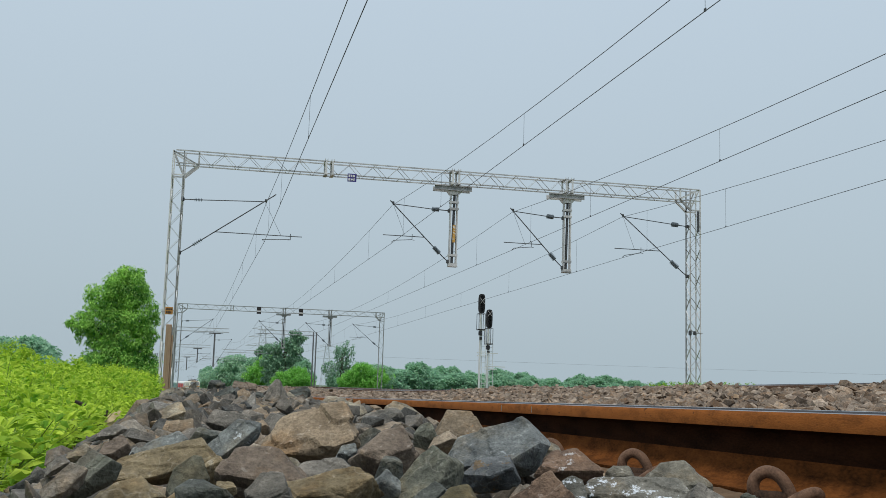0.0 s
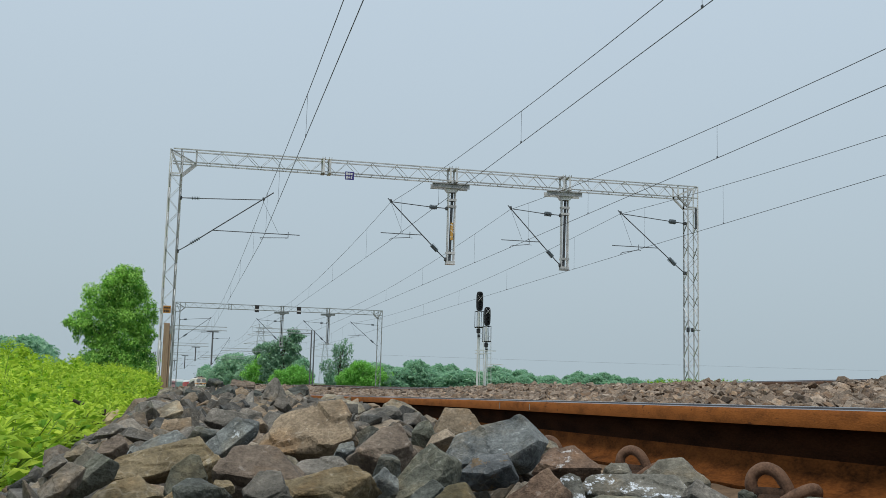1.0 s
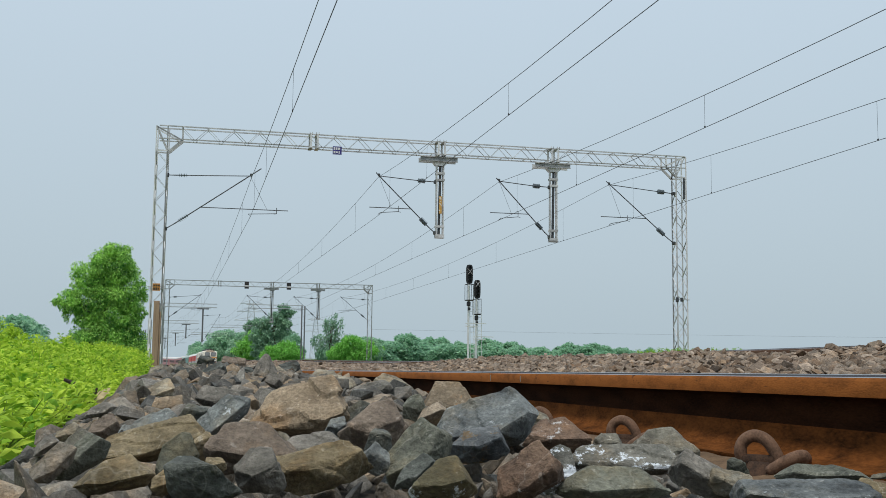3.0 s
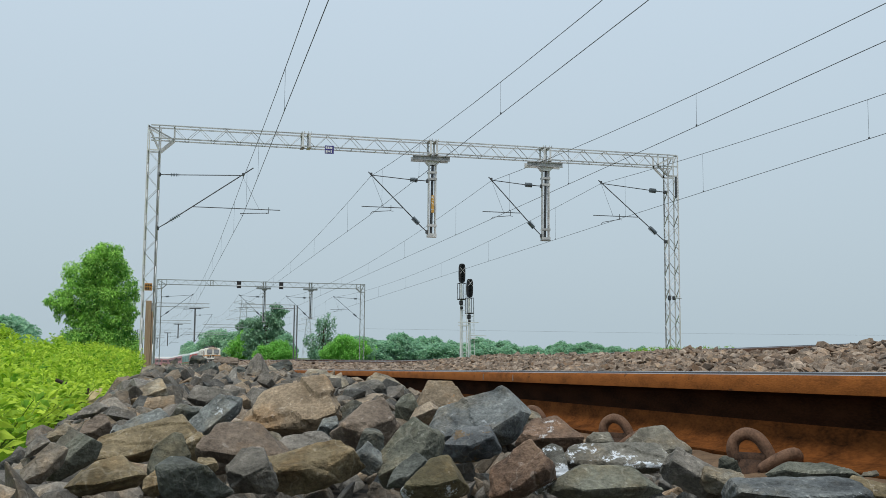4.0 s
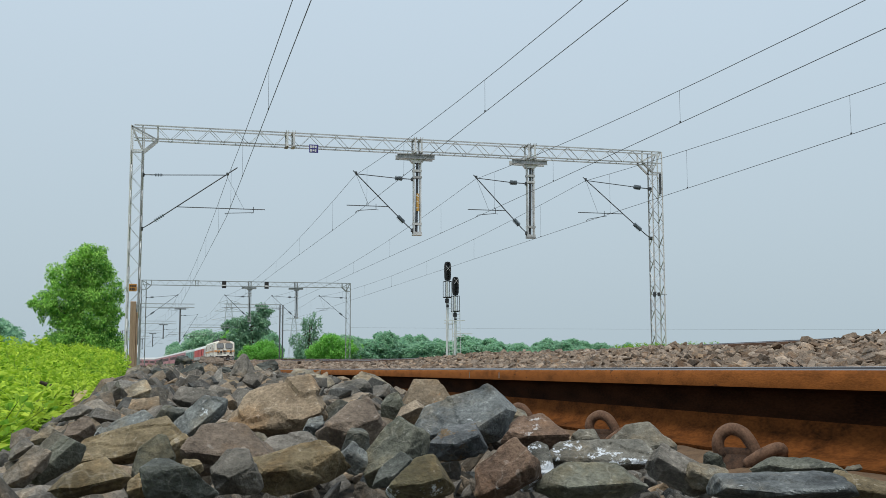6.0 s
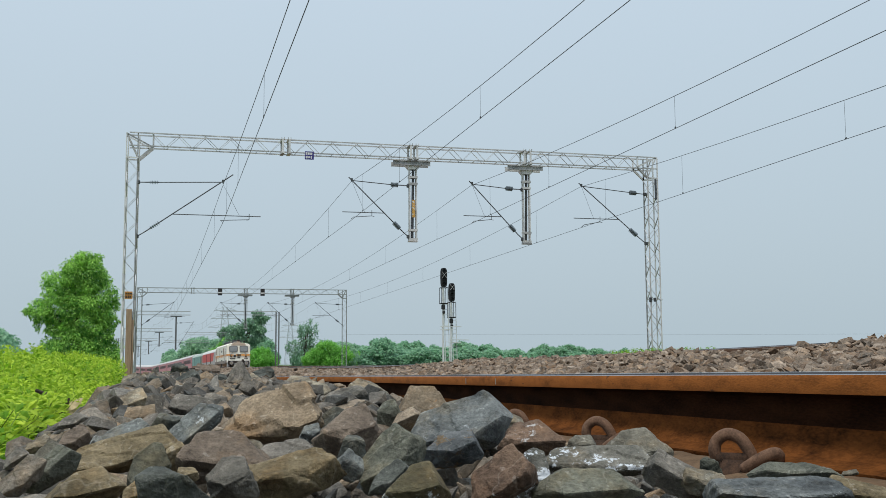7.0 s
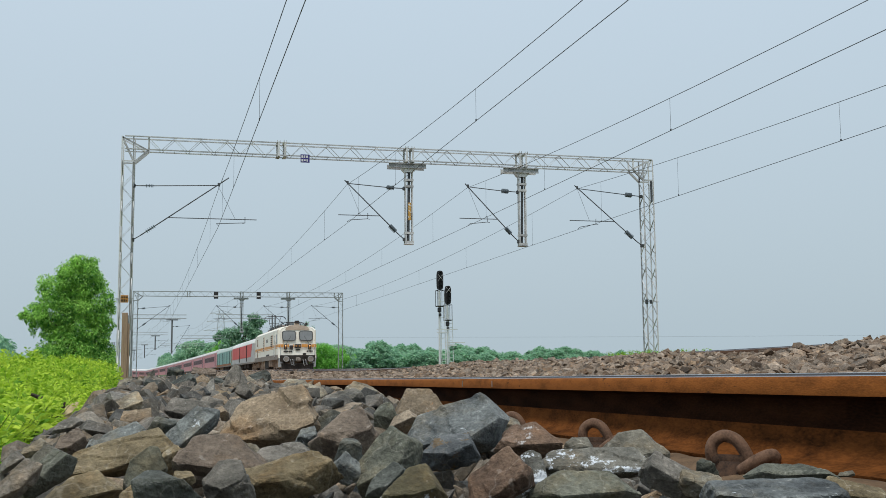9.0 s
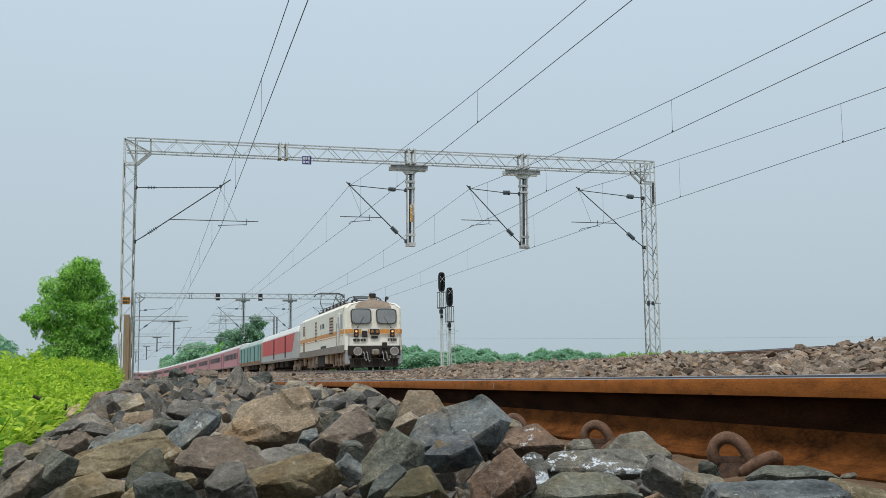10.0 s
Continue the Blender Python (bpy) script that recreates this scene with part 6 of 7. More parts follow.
ROCK_SLATE = stone_paint("slate_stone_with_brown_skin", (0.055, 0.061, 0.064), (0.184, 0.193, 0.193), (0.15, 0.10, 0.05), 0.56)
ROCK_SLATEBLUE = stone_paint("dark_blue_grey_stone", (0.067, 0.074, 0.076), (0.203, 0.218, 0.212), (0.58, 0.62, 0.64), 0.62)
ROCK_OCHRE = stone_paint("ochre_brown_stone", (0.099, 0.073, 0.045), (0.272, 0.215, 0.149), (0.30, 0.17, 0.08), 0.6)
ROCK_MAROON = stone_paint("dull_maroon_stone", (0.089, 0.068, 0.052), (0.237, 0.186, 0.140))
TONES = ((0.086, 0.076, 0.061), (0.236, 0.221, 0.193), (0.270, 0.207, 0.140), (0.147, 0.129, 0.106), (0.333, 0.259, 0.175), (0.190, 0.193, 0.178), (0.132, 0.094, 0.066), (0.069, 0.071, 0.067))
TONES_WARM = ((0.066, 0.049, 0.036), (0.231, 0.175, 0.129), (0.132, 0.106, 0.083), (0.304, 0.241, 0.185), (0.086, 0.062, 0.045), (0.191, 0.149, 0.115), (0.132, 0.089, 0.059))
MIXED = stone_mix("mixed_crushed_stone", True, TONES)
MIXED_PIECE = stone_mix("crushed_stone", False, TONES)


def rock_points(kind, rng):
    if isinstance(kind, tuple):
        a, b, hl, hr, c = kind
        lc, rc = -0.5 + a * c * 0.7, 0.5 - (1 - b) * c * 0.7
        m, hm = (a + b) / 2 - 0.5, min(hl, hr)
        p = np.array([
            (-0.32, -0.1, -0.5), (0.32, -0.1, -0.5), (lc, -0.46, c * hl - 0.5), (rc, -0.40, c * hr - 0.5), (m + rng.uniform(-0.25, 0.25), -0.54, c * hm - 0.6),
            (a - 0.5, 0.02, hl - 0.5), (b - 0.5, 0.08, hr - 0.5), (-0.5, -0.1, 0.3 * hl - 0.5), (0.5, -0.05, 0.3 * hr - 0.5),
            (-0.4, 0.5, -0.4), (0.4, 0.5, -0.4), (a * 0.8 - 0.4, 0.4, 0.5 * hl - 0.4), (b * 0.8 - 0.4, 0.4, 0.5 * hr - 0.4)])
        jog = rng.uniform(-0.085, 0.085, p.shape)
        jog[5:7] *= 0.5
        return p + jog
    n = 7 if kind == "peak" else 9
    p = rng.normal(size=(n, 3))
    p /= (np.abs(p) ** 4).sum(axis=1, keepdims=True) ** 0.25
    p *= 0.5
    if kind == "block":
        # a squarish lump: eight corners, each knocked in by its own amount, narrower on top
        p = np.array([(a, b, c) for a in (-0.5, 0.5) for b in (-0.5, 0.5) for c in (-0.5, 0.5)])
        p *= 1 - rng.uniform(0, 0.38, (8, 3))
        p[p[:, 2] > 0, :2] *= rng.uniform(0.65, 0.95)
        p = np.vstack([p, [[rng.uniform(-0.3, 0.3), -0.5, rng.uniform(-0.2, 0.3)]]])
    if kind == "peak":
        top = np.clip(p[:, 2] + 0.5, 0, 1)
        p[:, :2] *= (1.15 - 0.75 * top)[:, None]
        p = np.vstack([p, [rng.uniform(-0.12, 0.12), rng.uniform(-0.1, 0.1), 0.52]])
    if kind == "slab":
        p[:, 2] += p[:, 0] * rng.uniform(-0.25, 0.25)
    lo, hi = p.min(axis=0), p.max(axis=0)
    return (p - lo) / (hi - lo) - 0.5


def layered(dims):
    """Whether a stone is one of the largest, which split in level layers."""
    return dims[2] > 0.055 and 0.085 < dims[0] < 0.5


def rock_mesh(name, kind, seed, material, fine, dims=(1, 1, 1), worn=False):
    """An angular broken stone: a hull of random corners, split by fracture planes, with worn edges."""
    rng = np.random.default_rng(seed)
    size = float(np.mean(dims))
    bm = bmesh.new()
    for p in rock_points(kind, rng) * np.array(dims):
        bm.verts.new(p)
    bmesh.ops.convex_hull(bm, input=bm.verts)
    bmesh.ops.delete(bm, geom=[v for v in bm.verts if not v.link_faces], context="VERTS")
    if fine:
        # chips struck off the corners
        for _ in range(3):
            d = Vector(rng.normal(size=3)).normalized()
            reach = max(v.co.dot(d) for v in bm.verts)
            geom = list(bm.verts) + list(bm.edges) + list(bm.faces)
            cut = bmesh.ops.bisect_plane(bm, geom=geom, plane_co=d * reach * rng.uniform(0.84, 0.94), plane_no=d, clear_outer=True)
            rim = [e for e in cut["geom_cut"] if isinstance(e, bmesh.types.BMEdge)]
            if rim:
                bmesh.ops.contextual_create(bm, geom=rim)
    bmesh.ops.dissolve_limit(bm, angle_limit=radians(9), verts=bm.verts, edges=bm.edges)
    if worn:
        bmesh.ops.bevel(bm, geom=list(bm.edges), offset=0.035 * size, segments=1, affect="EDGES")
    if fine:
        bmesh.ops.triangulate(bm, faces=bm.faces)
        for _ in range(5):
            long = [e for e in bm.edges if e.calc_length() > (0.058 if isinstance(kind, tuple) else 0.12) * size]
            if long:
                bmesh.ops.subdivide_edges(bm, edges=long, cuts=1)
                bmesh.ops.triangulate(bm, faces=[f for f in bm.faces if len(f.verts) > 3])
        bmesh.ops.smooth_vert(bm, verts=bm.verts, factor=0.45, use_axis_x=True, use_axis_y=True, use_axis_z=True)
        bm.normal_update()
        # ledges along the cleavage, then pits and ripples
        cleave = Vector(rng.normal(size=3)).normalized() * rng.uniform(1.2, 2.8)
        if layered(dims):
            cleave = Vector((0.12, -0.35, 1)).normalized() * 4.2
        k = Vector((seed * 3.1, seed * 1.7, 0))
        for v in bm.verts:
            q = v.co / size
            h = q.dot(cleave) + 1.1 * noise.noise(q * 1.8 + k)
            f = h - math.floor(h)
            ledge = min(f / 0.1, 1.0) - f
            d = (0.06 if layered(dims) else 0.034) * ledge + 0.022 * noise.noise(q * 2.4 + k) + 0.016 * abs(noise.noise(q * 5.0 + k)) - 0.02 * max(noise.noise(q * 3.3 - k) - 0.25, 0) + 0.007 * noise.noise(q * 14.0 + k)
            v.co += v.normal * d * size
    bmesh.ops.triangulate(bm, faces=bm.faces)
    me = bpy.data.meshes.new(name)
    bm.to_mesh(me)
    bm.free()
    me.materials.append(material)
    return me


ballast = thing("ballast_shoulder", "heap of angular grey, blue and brown crushed stones beside the rail", "ballast", kind="structure")


def rock(x, y, z, w, d, h, lean, turn, seed, material, a, b, hl, hr, crest):
    """One large stone of the shoulder: a steep broken face up to its crest, then a slope back to a top edge
    that runs from a to b of its width and is hl and hr of its height at either end."""
    ob = new("stone", rock_mesh("stone", (a, b, hl, hr, crest), seed, material, True, (w, d, h)))
    ob.parent = ballast
    ob.matrix_basis = pose(x, y, RD + z, 0, lean, turn)


rock(0.098, 1.023, -0.047, 0.091, 0.073, 0.058, -6, -18, 1, ROCK_TAN, 0.3, 0.9, 0.8, 1, 0.37)
rock(-0.030, 0.709, -0.055, 0.068, 0.034, 0.024, -10, 2, 2, ROCK_OLIVE, 0.12, 0.97, 0.75, 1, 0.42)
rock(-0.010, 0.595, -0.055, 0.024, 0.019, 0.024, -15, 13, 3, ROCK_GREEN, 0.35, 0.95, 0.8, 1, 0.47)
rock(0.034, 0.641, -0.053, 0.056, 0.039, 0.030, -0, -4, 4, ROCK_MAROON, 0.2, 0.62, 1, 0.9, 0.47)
rock(0.005, 0.664, -0.056, 0.015, 0.012, 0.019, -15, 11, 5, ROCK_OLIVE, 0.3, 0.9, 0.8, 1, 0.82)
rock(0.021, 0.962, -0.055, 0.065, 0.032, 0.025, -38, -3, 6, ROCK_BLUE, 0.1, 0.8, 0.8, 1, 0.42)
rock(-0.002, 0.981, -0.055, 0.034, 0.027, 0.024, -0, 10, 7, ROCK_DARK, 0.35, 0.85, 1, 0.9, 0.9)
rock(-0.035, 1.198, -0.055, 0.055, 0.032, 0.024, -5, -1, 8, ROCK_TAN, 0.2, 0.9, 0.8, 1, 0.52)
rock(-0.052, 1.359, -0.053, 0.060, 0.043, 0.033, -20, 11, 9, ROCK_BROWN, 0.3, 0.95, 0.9, 1, 0.72)
rock(-0.036, 0.888, -0.056, 0.054, 0.027, 0.019, -12, -2, 10, ROCK_BLUE, 0.15, 0.8, 0.7, 1, 0.52)
rock(-0.069, 0.850, -0.056, 0.026, 0.021, 0.020, -15, 13, 11, ROCK_MAROON, 0.3, 0.9, 0.8, 1, 0.62)
rock(-0.094, 1.909, -0.053, 0.064, 0.043, 0.033, -20, -2, 12, ROCK_GREY, 0.2, 0.8, 0.7, 1, 0.52)
rock(-0.028, 2.593, -0.049, 0.046, 0.036, 0.048, -0, 8, 13, ROCK_DARK, 0.3, 0.8, 1, 0.9, 0.9)
rock(0.035, 2.775, -0.049, 0.104, 0.064, 0.049, -22, -7, 14, ROCK_DARK, 0.2, 0.9, 0.8, 1, 0.72)
rock(0.031, 2.049, -0.055, 0.110, 0.055, 0.021, -5, 5, 15, ROCK_GREY, 0.1, 0.9, 0.8, 1, 0.62)
rock(0.107, 2.899, -0.049, 0.067, 0.053, 0.049, -0, -9, 16, ROCK_TAN, 0.2, 0.8, 1, 0.9, 0.62)
rock(0.157, 3.139, -0.049, 0.043, 0.034, 0.050, -0, 2, 17, ROCK_DARK, 0.3, 0.7, 1, 0.9, 0.9)
rock(0.035, 1.445, -0.054, 0.072, 0.036, 0.027, 5, -9, 18, ROCK_GREY, 0.15, 0.8, 1, 0.9, 0.47)
rock(-0.073, 0.593, -0.057, 0.027, 0.018, 0.014, -35, 11, 19, ROCK_GREY, 0.1, 0.8, 0.7, 1, 0.52)
rock(-0.062, 0.612, -0.056, 0.036, 0.021, 0.016, -35, -3, 20, ROCK_GREEN, 0.1, 0.85, 0.7, 1, 0.62)
rock(-0.074, 0.708, -0.057, 0.029, 0.017, 0.013, -30, 9, 21, ROCK_PALE, 0.1, 0.8, 0.7, 1, 0.52)
rock(-0.035, 0.526, -0.056, 0.037, 0.023, 0.017, -8, -6, 22, ROCK_OLIVE, 0.35, 0.62, 0.9, 1, 0.42)
rock(-0.012, 0.514, -0.058, 0.017, 0.014, 0.011, -25, 3, 23, ROCK_OLIVE, 0.2, 0.8, 0.8, 1, 0.62)
rock(0.005, 0.495, -0.056, 0.033, 0.026, 0.021, -0, -12, 24, ROCK_DARK, 0.14, 0.32, 1, 0.95, 0.82)
rock(0.011, 0.579, -0.058, 0.013, 0.011, 0.009, -5, -0, 25, ROCK_OLIVE, 0.2, 0.8, 1, 0.9, 0.72)
rock(0.032, 0.519, -0.055, 0.028, 0.022, 0.022, -0, -16, 26, ROCK_GREY, 0.3, 0.62, 1, 0.95, 0.62)
rock(0.072, 0.654, -0.056, 0.043, 0.024, 0.019, -3, -6, 27, ROCK_GREY, 0.2, 0.75, 0.9, 1, 0.52)
rock(0.064, 0.541, -0.055, 0.050, 0.029, 0.023, -8, 5, 28, ROCK_OLIVE, 0.05, 0.8, 0.8, 1, 0.67)
rock(0.134, 0.803, -0.051, 0.052, 0.042, 0.040, -0, -11, 29, ROCK_MAROON, 0.48, 0.72, 0.95, 1, 0.57)
# added dark stone, coloured as the shaded facet of the maroon one
rock(0.111, 0.639, -0.055, 0.019, 0.015, 0.024, -0, 1, 30, ROCK_DARK, 0.3, 0.7, 1, 0.95, 0.9)
rock(0.121, 0.597, -0.054, 0.044, 0.034, 0.026, -35, -14, 31, ROCK_GREEN, 0.3, 0.85, 0.8, 1, 0.52)
# added dark stone in place of shading on the green one
rock(0.110, 0.526, -0.057, 0.023, 0.016, 0.012, -25, -2, 32, ROCK_DARK, 0.2, 0.85, 0.8, 1, 0.62)
rock(0.109, 0.468, -0.055, 0.034, 0.027, 0.021, -8, -16, 33, ROCK_LICHEN, 0.45, 0.75, 0.9, 1, 0.57)
rock(0.098, 0.580, -0.056, 0.017, 0.013, 0.017, 30, -1, 34, ROCK_BLUE, 0.2, 0.8, 1, 0.9, 0.62)
rock(0.243, 1.450, -0.052, 0.067, 0.051, 0.039, -10, -14, 35, ROCK_GREY, 0.2, 0.8, 0.9, 1, 0.72)
rock(0.210, 1.364, -0.054, 0.026, 0.021, 0.026, -0, -1, 36, ROCK_DARK, 0.2, 0.8, 1, 0.8, 0.9)
rock(0.153, 1.035, -0.056, 0.042, 0.022, 0.017, -35, -13, 37, ROCK_DARK, 0.1, 0.85, 0.8, 1, 0.52)
rock(0.113, 0.855, -0.056, 0.020, 0.016, 0.017, -0, -1, 38, ROCK_BLUE, 0.3, 0.8, 0.9, 1, 0.62)
rock(0.376, 2.006, -0.051, 0.080, 0.057, 0.043, -0, -17, 39, ROCK_BROWN, 0.25, 0.6, 1, 0.9, 0.72)
rock(0.262, 1.831, -0.051, 0.047, 0.038, 0.041, -0, -2, 40, ROCK_BROWN, 0.2, 0.7, 1, 0.9, 0.72)
rock(0.166, 2.526, -0.039, 0.077, 0.062, 0.098, -0, -11, 41, ROCK_GREY, 0.36, 0.58, 0.95, 1, 0.37)
rock(0.348, 4.065, -0.046, 0.108, 0.084, 0.065, -15, 0, 42, ROCK_DARK, 0.2, 0.9, 0.8, 1, 0.62)
rock(0.328, 2.655, -0.051, 0.082, 0.055, 0.043, -0, -15, 43, ROCK_BROWN, 0.2, 0.7, 1, 0.9, 0.72)
rock(0.288, 1.180, -0.050, 0.059, 0.048, 0.048, -0, -10, 44, ROCK_OCHRE, 0.2, 0.72, 1, 0.97, 0.42)
rock(0.224, 1.073, -0.053, 0.028, 0.022, 0.033, -10, -21, 45, ROCK_GREEN, 0.3, 0.8, 0.9, 1, 0.72)
rock(0.058, 0.779, -0.058, 0.027, 0.014, 0.010, 8, -1, 46, ROCK_PALE, 0.1, 0.8, 1, 0.8, 0.42)
rock(0.244, 0.884, -0.052, 0.092, 0.061, 0.047, -12, -26, 47, ROCK_SLATEBLUE, 0.2, 0.84, 0.78, 1, 0.47)
rock(0.181, 0.678, -0.057, 0.045, 0.030, 0.023, -5, -13, 48, ROCK_SLATE, 0.35, 0.9, 0.9, 1, 0.72)
rock(0.174, 0.540, -0.060, 0.035, 0.028, 0.026, -28, -29, 49, ROCK_RUSTY, 0.15, 0.9, 0.8, 1, 0.42)
rock(0.285, 0.806, -0.061, 0.061, 0.039, 0.030, -0, -19, 50, ROCK_RUSTY, 0.28, 0.6, 0.95, 1, 0.52)
rock(0.204, 0.572, -0.062, 0.024, 0.019, 0.027, -0, -32, 51, ROCK_CHALKY, 0.35, 0.7, 1, 0.95, 0.42)
rock(0.291, 0.684, -0.068, 0.076, 0.038, 0.019, -0, -23, 52, ROCK_SPECK, 0.1, 0.9, 0.95, 1, 0.42)
rock(0.221, 0.536, -0.067, 0.056, 0.028, 0.022, -0, -11, 53, ROCK_GREEN, 0.15, 0.75, 1, 0.95, 0.52)
rock(0.325, 0.795, -0.067, 0.025, 0.020, 0.018, -0, -23, 54, ROCK_PALE, 0.3, 0.75, 1, 0.95, 0.72)
rock(0.338, 1.000, -0.062, 0.024, 0.019, 0.021, -0, -8, 55, ROCK_PALE, 0.3, 0.7, 1, 0.9, 0.72)
rock(0.370, 0.791, -0.069, 0.061, 0.040, 0.031, -0, -27, 56, ROCK_PALE, 0.34, 0.6, 0.95, 1, 0.42)
rock(0.320, 0.628, -0.073, 0.046, 0.028, 0.022, 25, -17, 57, ROCK_GREY, 0.2, 0.85, 1, 0.9, 0.62)
rock(0.377, 0.683, -0.076, 0.016, 0.013, 0.017, -0, -32, 58, ROCK_GREEN, 0.3, 0.7, 1, 0.9, 0.82)
rock(0.333, 0.612, -0.076, 0.033, 0.021, 0.016, 5, -20, 59, ROCK_PALE, 0.15, 0.85, 1, 0.9, 0.62)
rock(0.420, 0.644, -0.077, 0.056, 0.028, 0.015, -0, -37, 60, ROCK_GREEN, 0.18, 0.85, 1, 0.95, 0.72)
rock(0.349, 0.555, -0.077, 0.085, 0.042, 0.016, -0, -25, 61, ROCK_SLATEBLUE, 0.1, 0.9, 0.95, 1, 0.62)
rock(0.393, 0.537, -0.077, 0.043, 0.021, 0.014, 8, -42, 62, ROCK_OLIVE, 0.1, 0.8, 1, 0.9, 0.72)
rock(0.100, 8.727, -0.038, 0.155, 0.124, 0.100, -5, 6, 63, ROCK_DARK, 0.2, 0.7, 1, 0.9, 0.82)
rock(0.296, 8.118, -0.041, 0.204, 0.111, 0.085, 4, -8, 64, ROCK_MAROON, 0.1, 0.9, 1, 0.9, 0.62)
rock(0.208, 2.860, -0.051, 0.079, 0.051, 0.039, -20, 2, 65, ROCK_BROWN, 0.2, 0.8, 0.8, 1, 0.52)
rock(0.096, 2.362, -0.055, 0.067, 0.033, 0.022, -0, -9, 66, ROCK_BROWN, 0.1, 0.9, 1, 0.9, 0.52)
rock(-0.064, 3.029, -0.051, 0.069, 0.053, 0.041, -20, 6, 67, ROCK_GREY, 0.2, 0.8, 0.8, 1, 0.52)
rock(-0.140, 4.224, -0.051, 0.074, 0.051, 0.039, -15, -6, 68, ROCK_BROWN, 0.2, 0.8, 0.8, 1, 0.52)
rock(0.120, 1.966, -0.055, 0.068, 0.034, 0.025, 6, 0, 69, ROCK_BROWN, 0.1, 0.9, 1, 0.9, 0.52)
rock(0.195, 2.092, -0.055, 0.062, 0.032, 0.024, -8, -14, 70, ROCK_GREEN, 0.1, 0.9, 0.9, 1, 0.52)
rock(-0.004, 1.730, -0.055, 0.045, 0.028, 0.021, -12, 3, 71, ROCK_MAROON, 0.2, 0.8, 0.8, 1, 0.52)
rock(-0.096, 1.400, -0.056, 0.031, 0.024, 0.018, -20, -6, 72, ROCK_DARK, 0.2, 0.8, 0.8, 1, 0.62)
rock(-0.096, 1.168, -0.057, 0.031, 0.018, 0.014, -18, 7, 73, ROCK_GREY, 0.2, 0.8, 0.8, 1, 0.52)
rock(-0.092, 0.837, -0.058, 0.023, 0.014, 0.011, -22, -5, 74, ROCK_BROWN, 0.2, 0.8, 0.8, 1, 0.52)
rock(-0.092, 0.718, -0.058, 0.018, 0.013, 0.010, -28, 8, 75, ROCK_GREY, 0.2, 0.8, 0.8, 1, 0.52)
rock(0.471, 0.654, -0.079, 0.013, 0.006, 0.004, -8, -48, 76, ROCK_PALE, 0.2, 0.8, 0.8, 1, 0.52)

# smaller stones between and behind them
SEEDS = range(100, 118)
BASE = [rock_mesh("stone", ("block", "slab", "slab", "block", "slab", "block")[i % 6], s, MIXED_PIECE, False) for i, s in enumerate(SEEDS)]
WORN = [rock_mesh("stone", ("block", "slab", "block", "block", "slab", "block")[i % 6], s + 40, MIXED_PIECE, False, worn=True) for i, s in enumerate(SEEDS)]
FINE = [rock_mesh("stone", ("block", "slab", "slab", "block", "slab", "peak")[i % 6], s, MIXED_PIECE, True, (0.058, 0.048, 0.036)) for i, s in enumerate(SEEDS)]


def arrays(me):
    v = np.empty(len(me.vertices) * 3)
    me.vertices.foreach_get("co", v)
    f = np.empty(len(me.polygons) * 3, dtype=np.int32)
    me.polygons.foreach_get("vertices", f)
    return v.reshape(-1, 3), f.reshape(-1, 3)


BASE_ARRAYS = [arrays(me) for me in BASE]
# squarish forms alone, for the packed stone between the rails
BLOCKS = [BASE[i - i % 6 + (0, 1, 2, 3, 3, 5)[i % 6]] for i in range(len(BASE))]
BLOCK_ARRAYS = [arrays(me) for me in BLOCKS]
WORN_ARRAYS = [arrays(me) for me in WORN]


def top_line(y):
    """Upper level of the shoulder's stones, from the lens."""
    if y < 2:
        return -0.075 + 0.026 * ease(0.5, 2.0, y)
    return -0.049 - 0.0085 * max(y - 2.5, 0)


def shoulder(x, y):
    c = RD + top_line(y)
    if x > 0.25:
        return c + (rail_height(0, y) - 0.205 - c) * ease(0.25, 0.9, x)
    if x > -0.08:
        return c
    return c - (-0.08 - x) * 0.72


def lay(xr, yr, pitch, size, height, seed, spread=0.012, rough_lie=40):
    """Stones strewn over a stretch: rows of a form's number and its place."""
    rng = np.random.default_rng(seed)
    nx, ny = int((xr[1] - xr[0]) / pitch), int((yr[1] - yr[0]) / pitch)
    rows = []
    for j in range(ny):
        for i in range(nx):
            x = xr[0] + (i + 0.5 + rng.uniform(-0.42, 0.42) + 0.5 * (j % 2)) * pitch
            y = yr[0] + (j + 0.5 + rng.uniform(-0.42, 0.42)) * pitch
            s = size * rng.uniform(0.7, 1.35)
            dim = np.array([s * rng.uniform(0.95, 1.55), s * rng.uniform(0.75, 1.1), s * rng.uniform(0.38, 0.75)])
            z = height(x, y) - dim[2] * 0.35 + rng.normal(0, spread)
            m = Matrix.Translation((x + swing(y), y, z)) @ Euler((rng.uniform(-1, 1) * radians(rough_lie), rng.uniform(-1, 1) * radians(rough_lie), rng.uniform(0, 6.28))).to_matrix().to_4x4() @ Matrix.Diagonal((*dim, 1))
            rows.append((rng.integers(0, len(BASE)), m))
    return rows


def join(name, rows, material, parent, label="", forms=BASE_ARRAYS):
    vs, fs, k = [], [], 0
    for i, m in rows:
        v, f = forms[i]
        a = np.array(m)
        vs.append(v @ a[:3, :3].T + a[:3, 3])
        fs.append(f + k)
        k += len(v)
    ob = new(name, mesh_of(name, np.concatenate(vs), np.concatenate(fs), material))
    ob.parent = parent
    return tagged(ob, label, kind="stuff")


near = lay((-0.05, 0.98), (0.46, 1.05), 0.029, 0.024, lambda x, y: shoulder(x, y) - 0.03, 51, 0.006, rough_lie=70)
mid = lay((-0.08, 1.0), (1.05, 3.2), 0.029, 0.029, lambda x, y: shoulder(x, y) - 0.004, 52, 0.008, rough_lie=50)
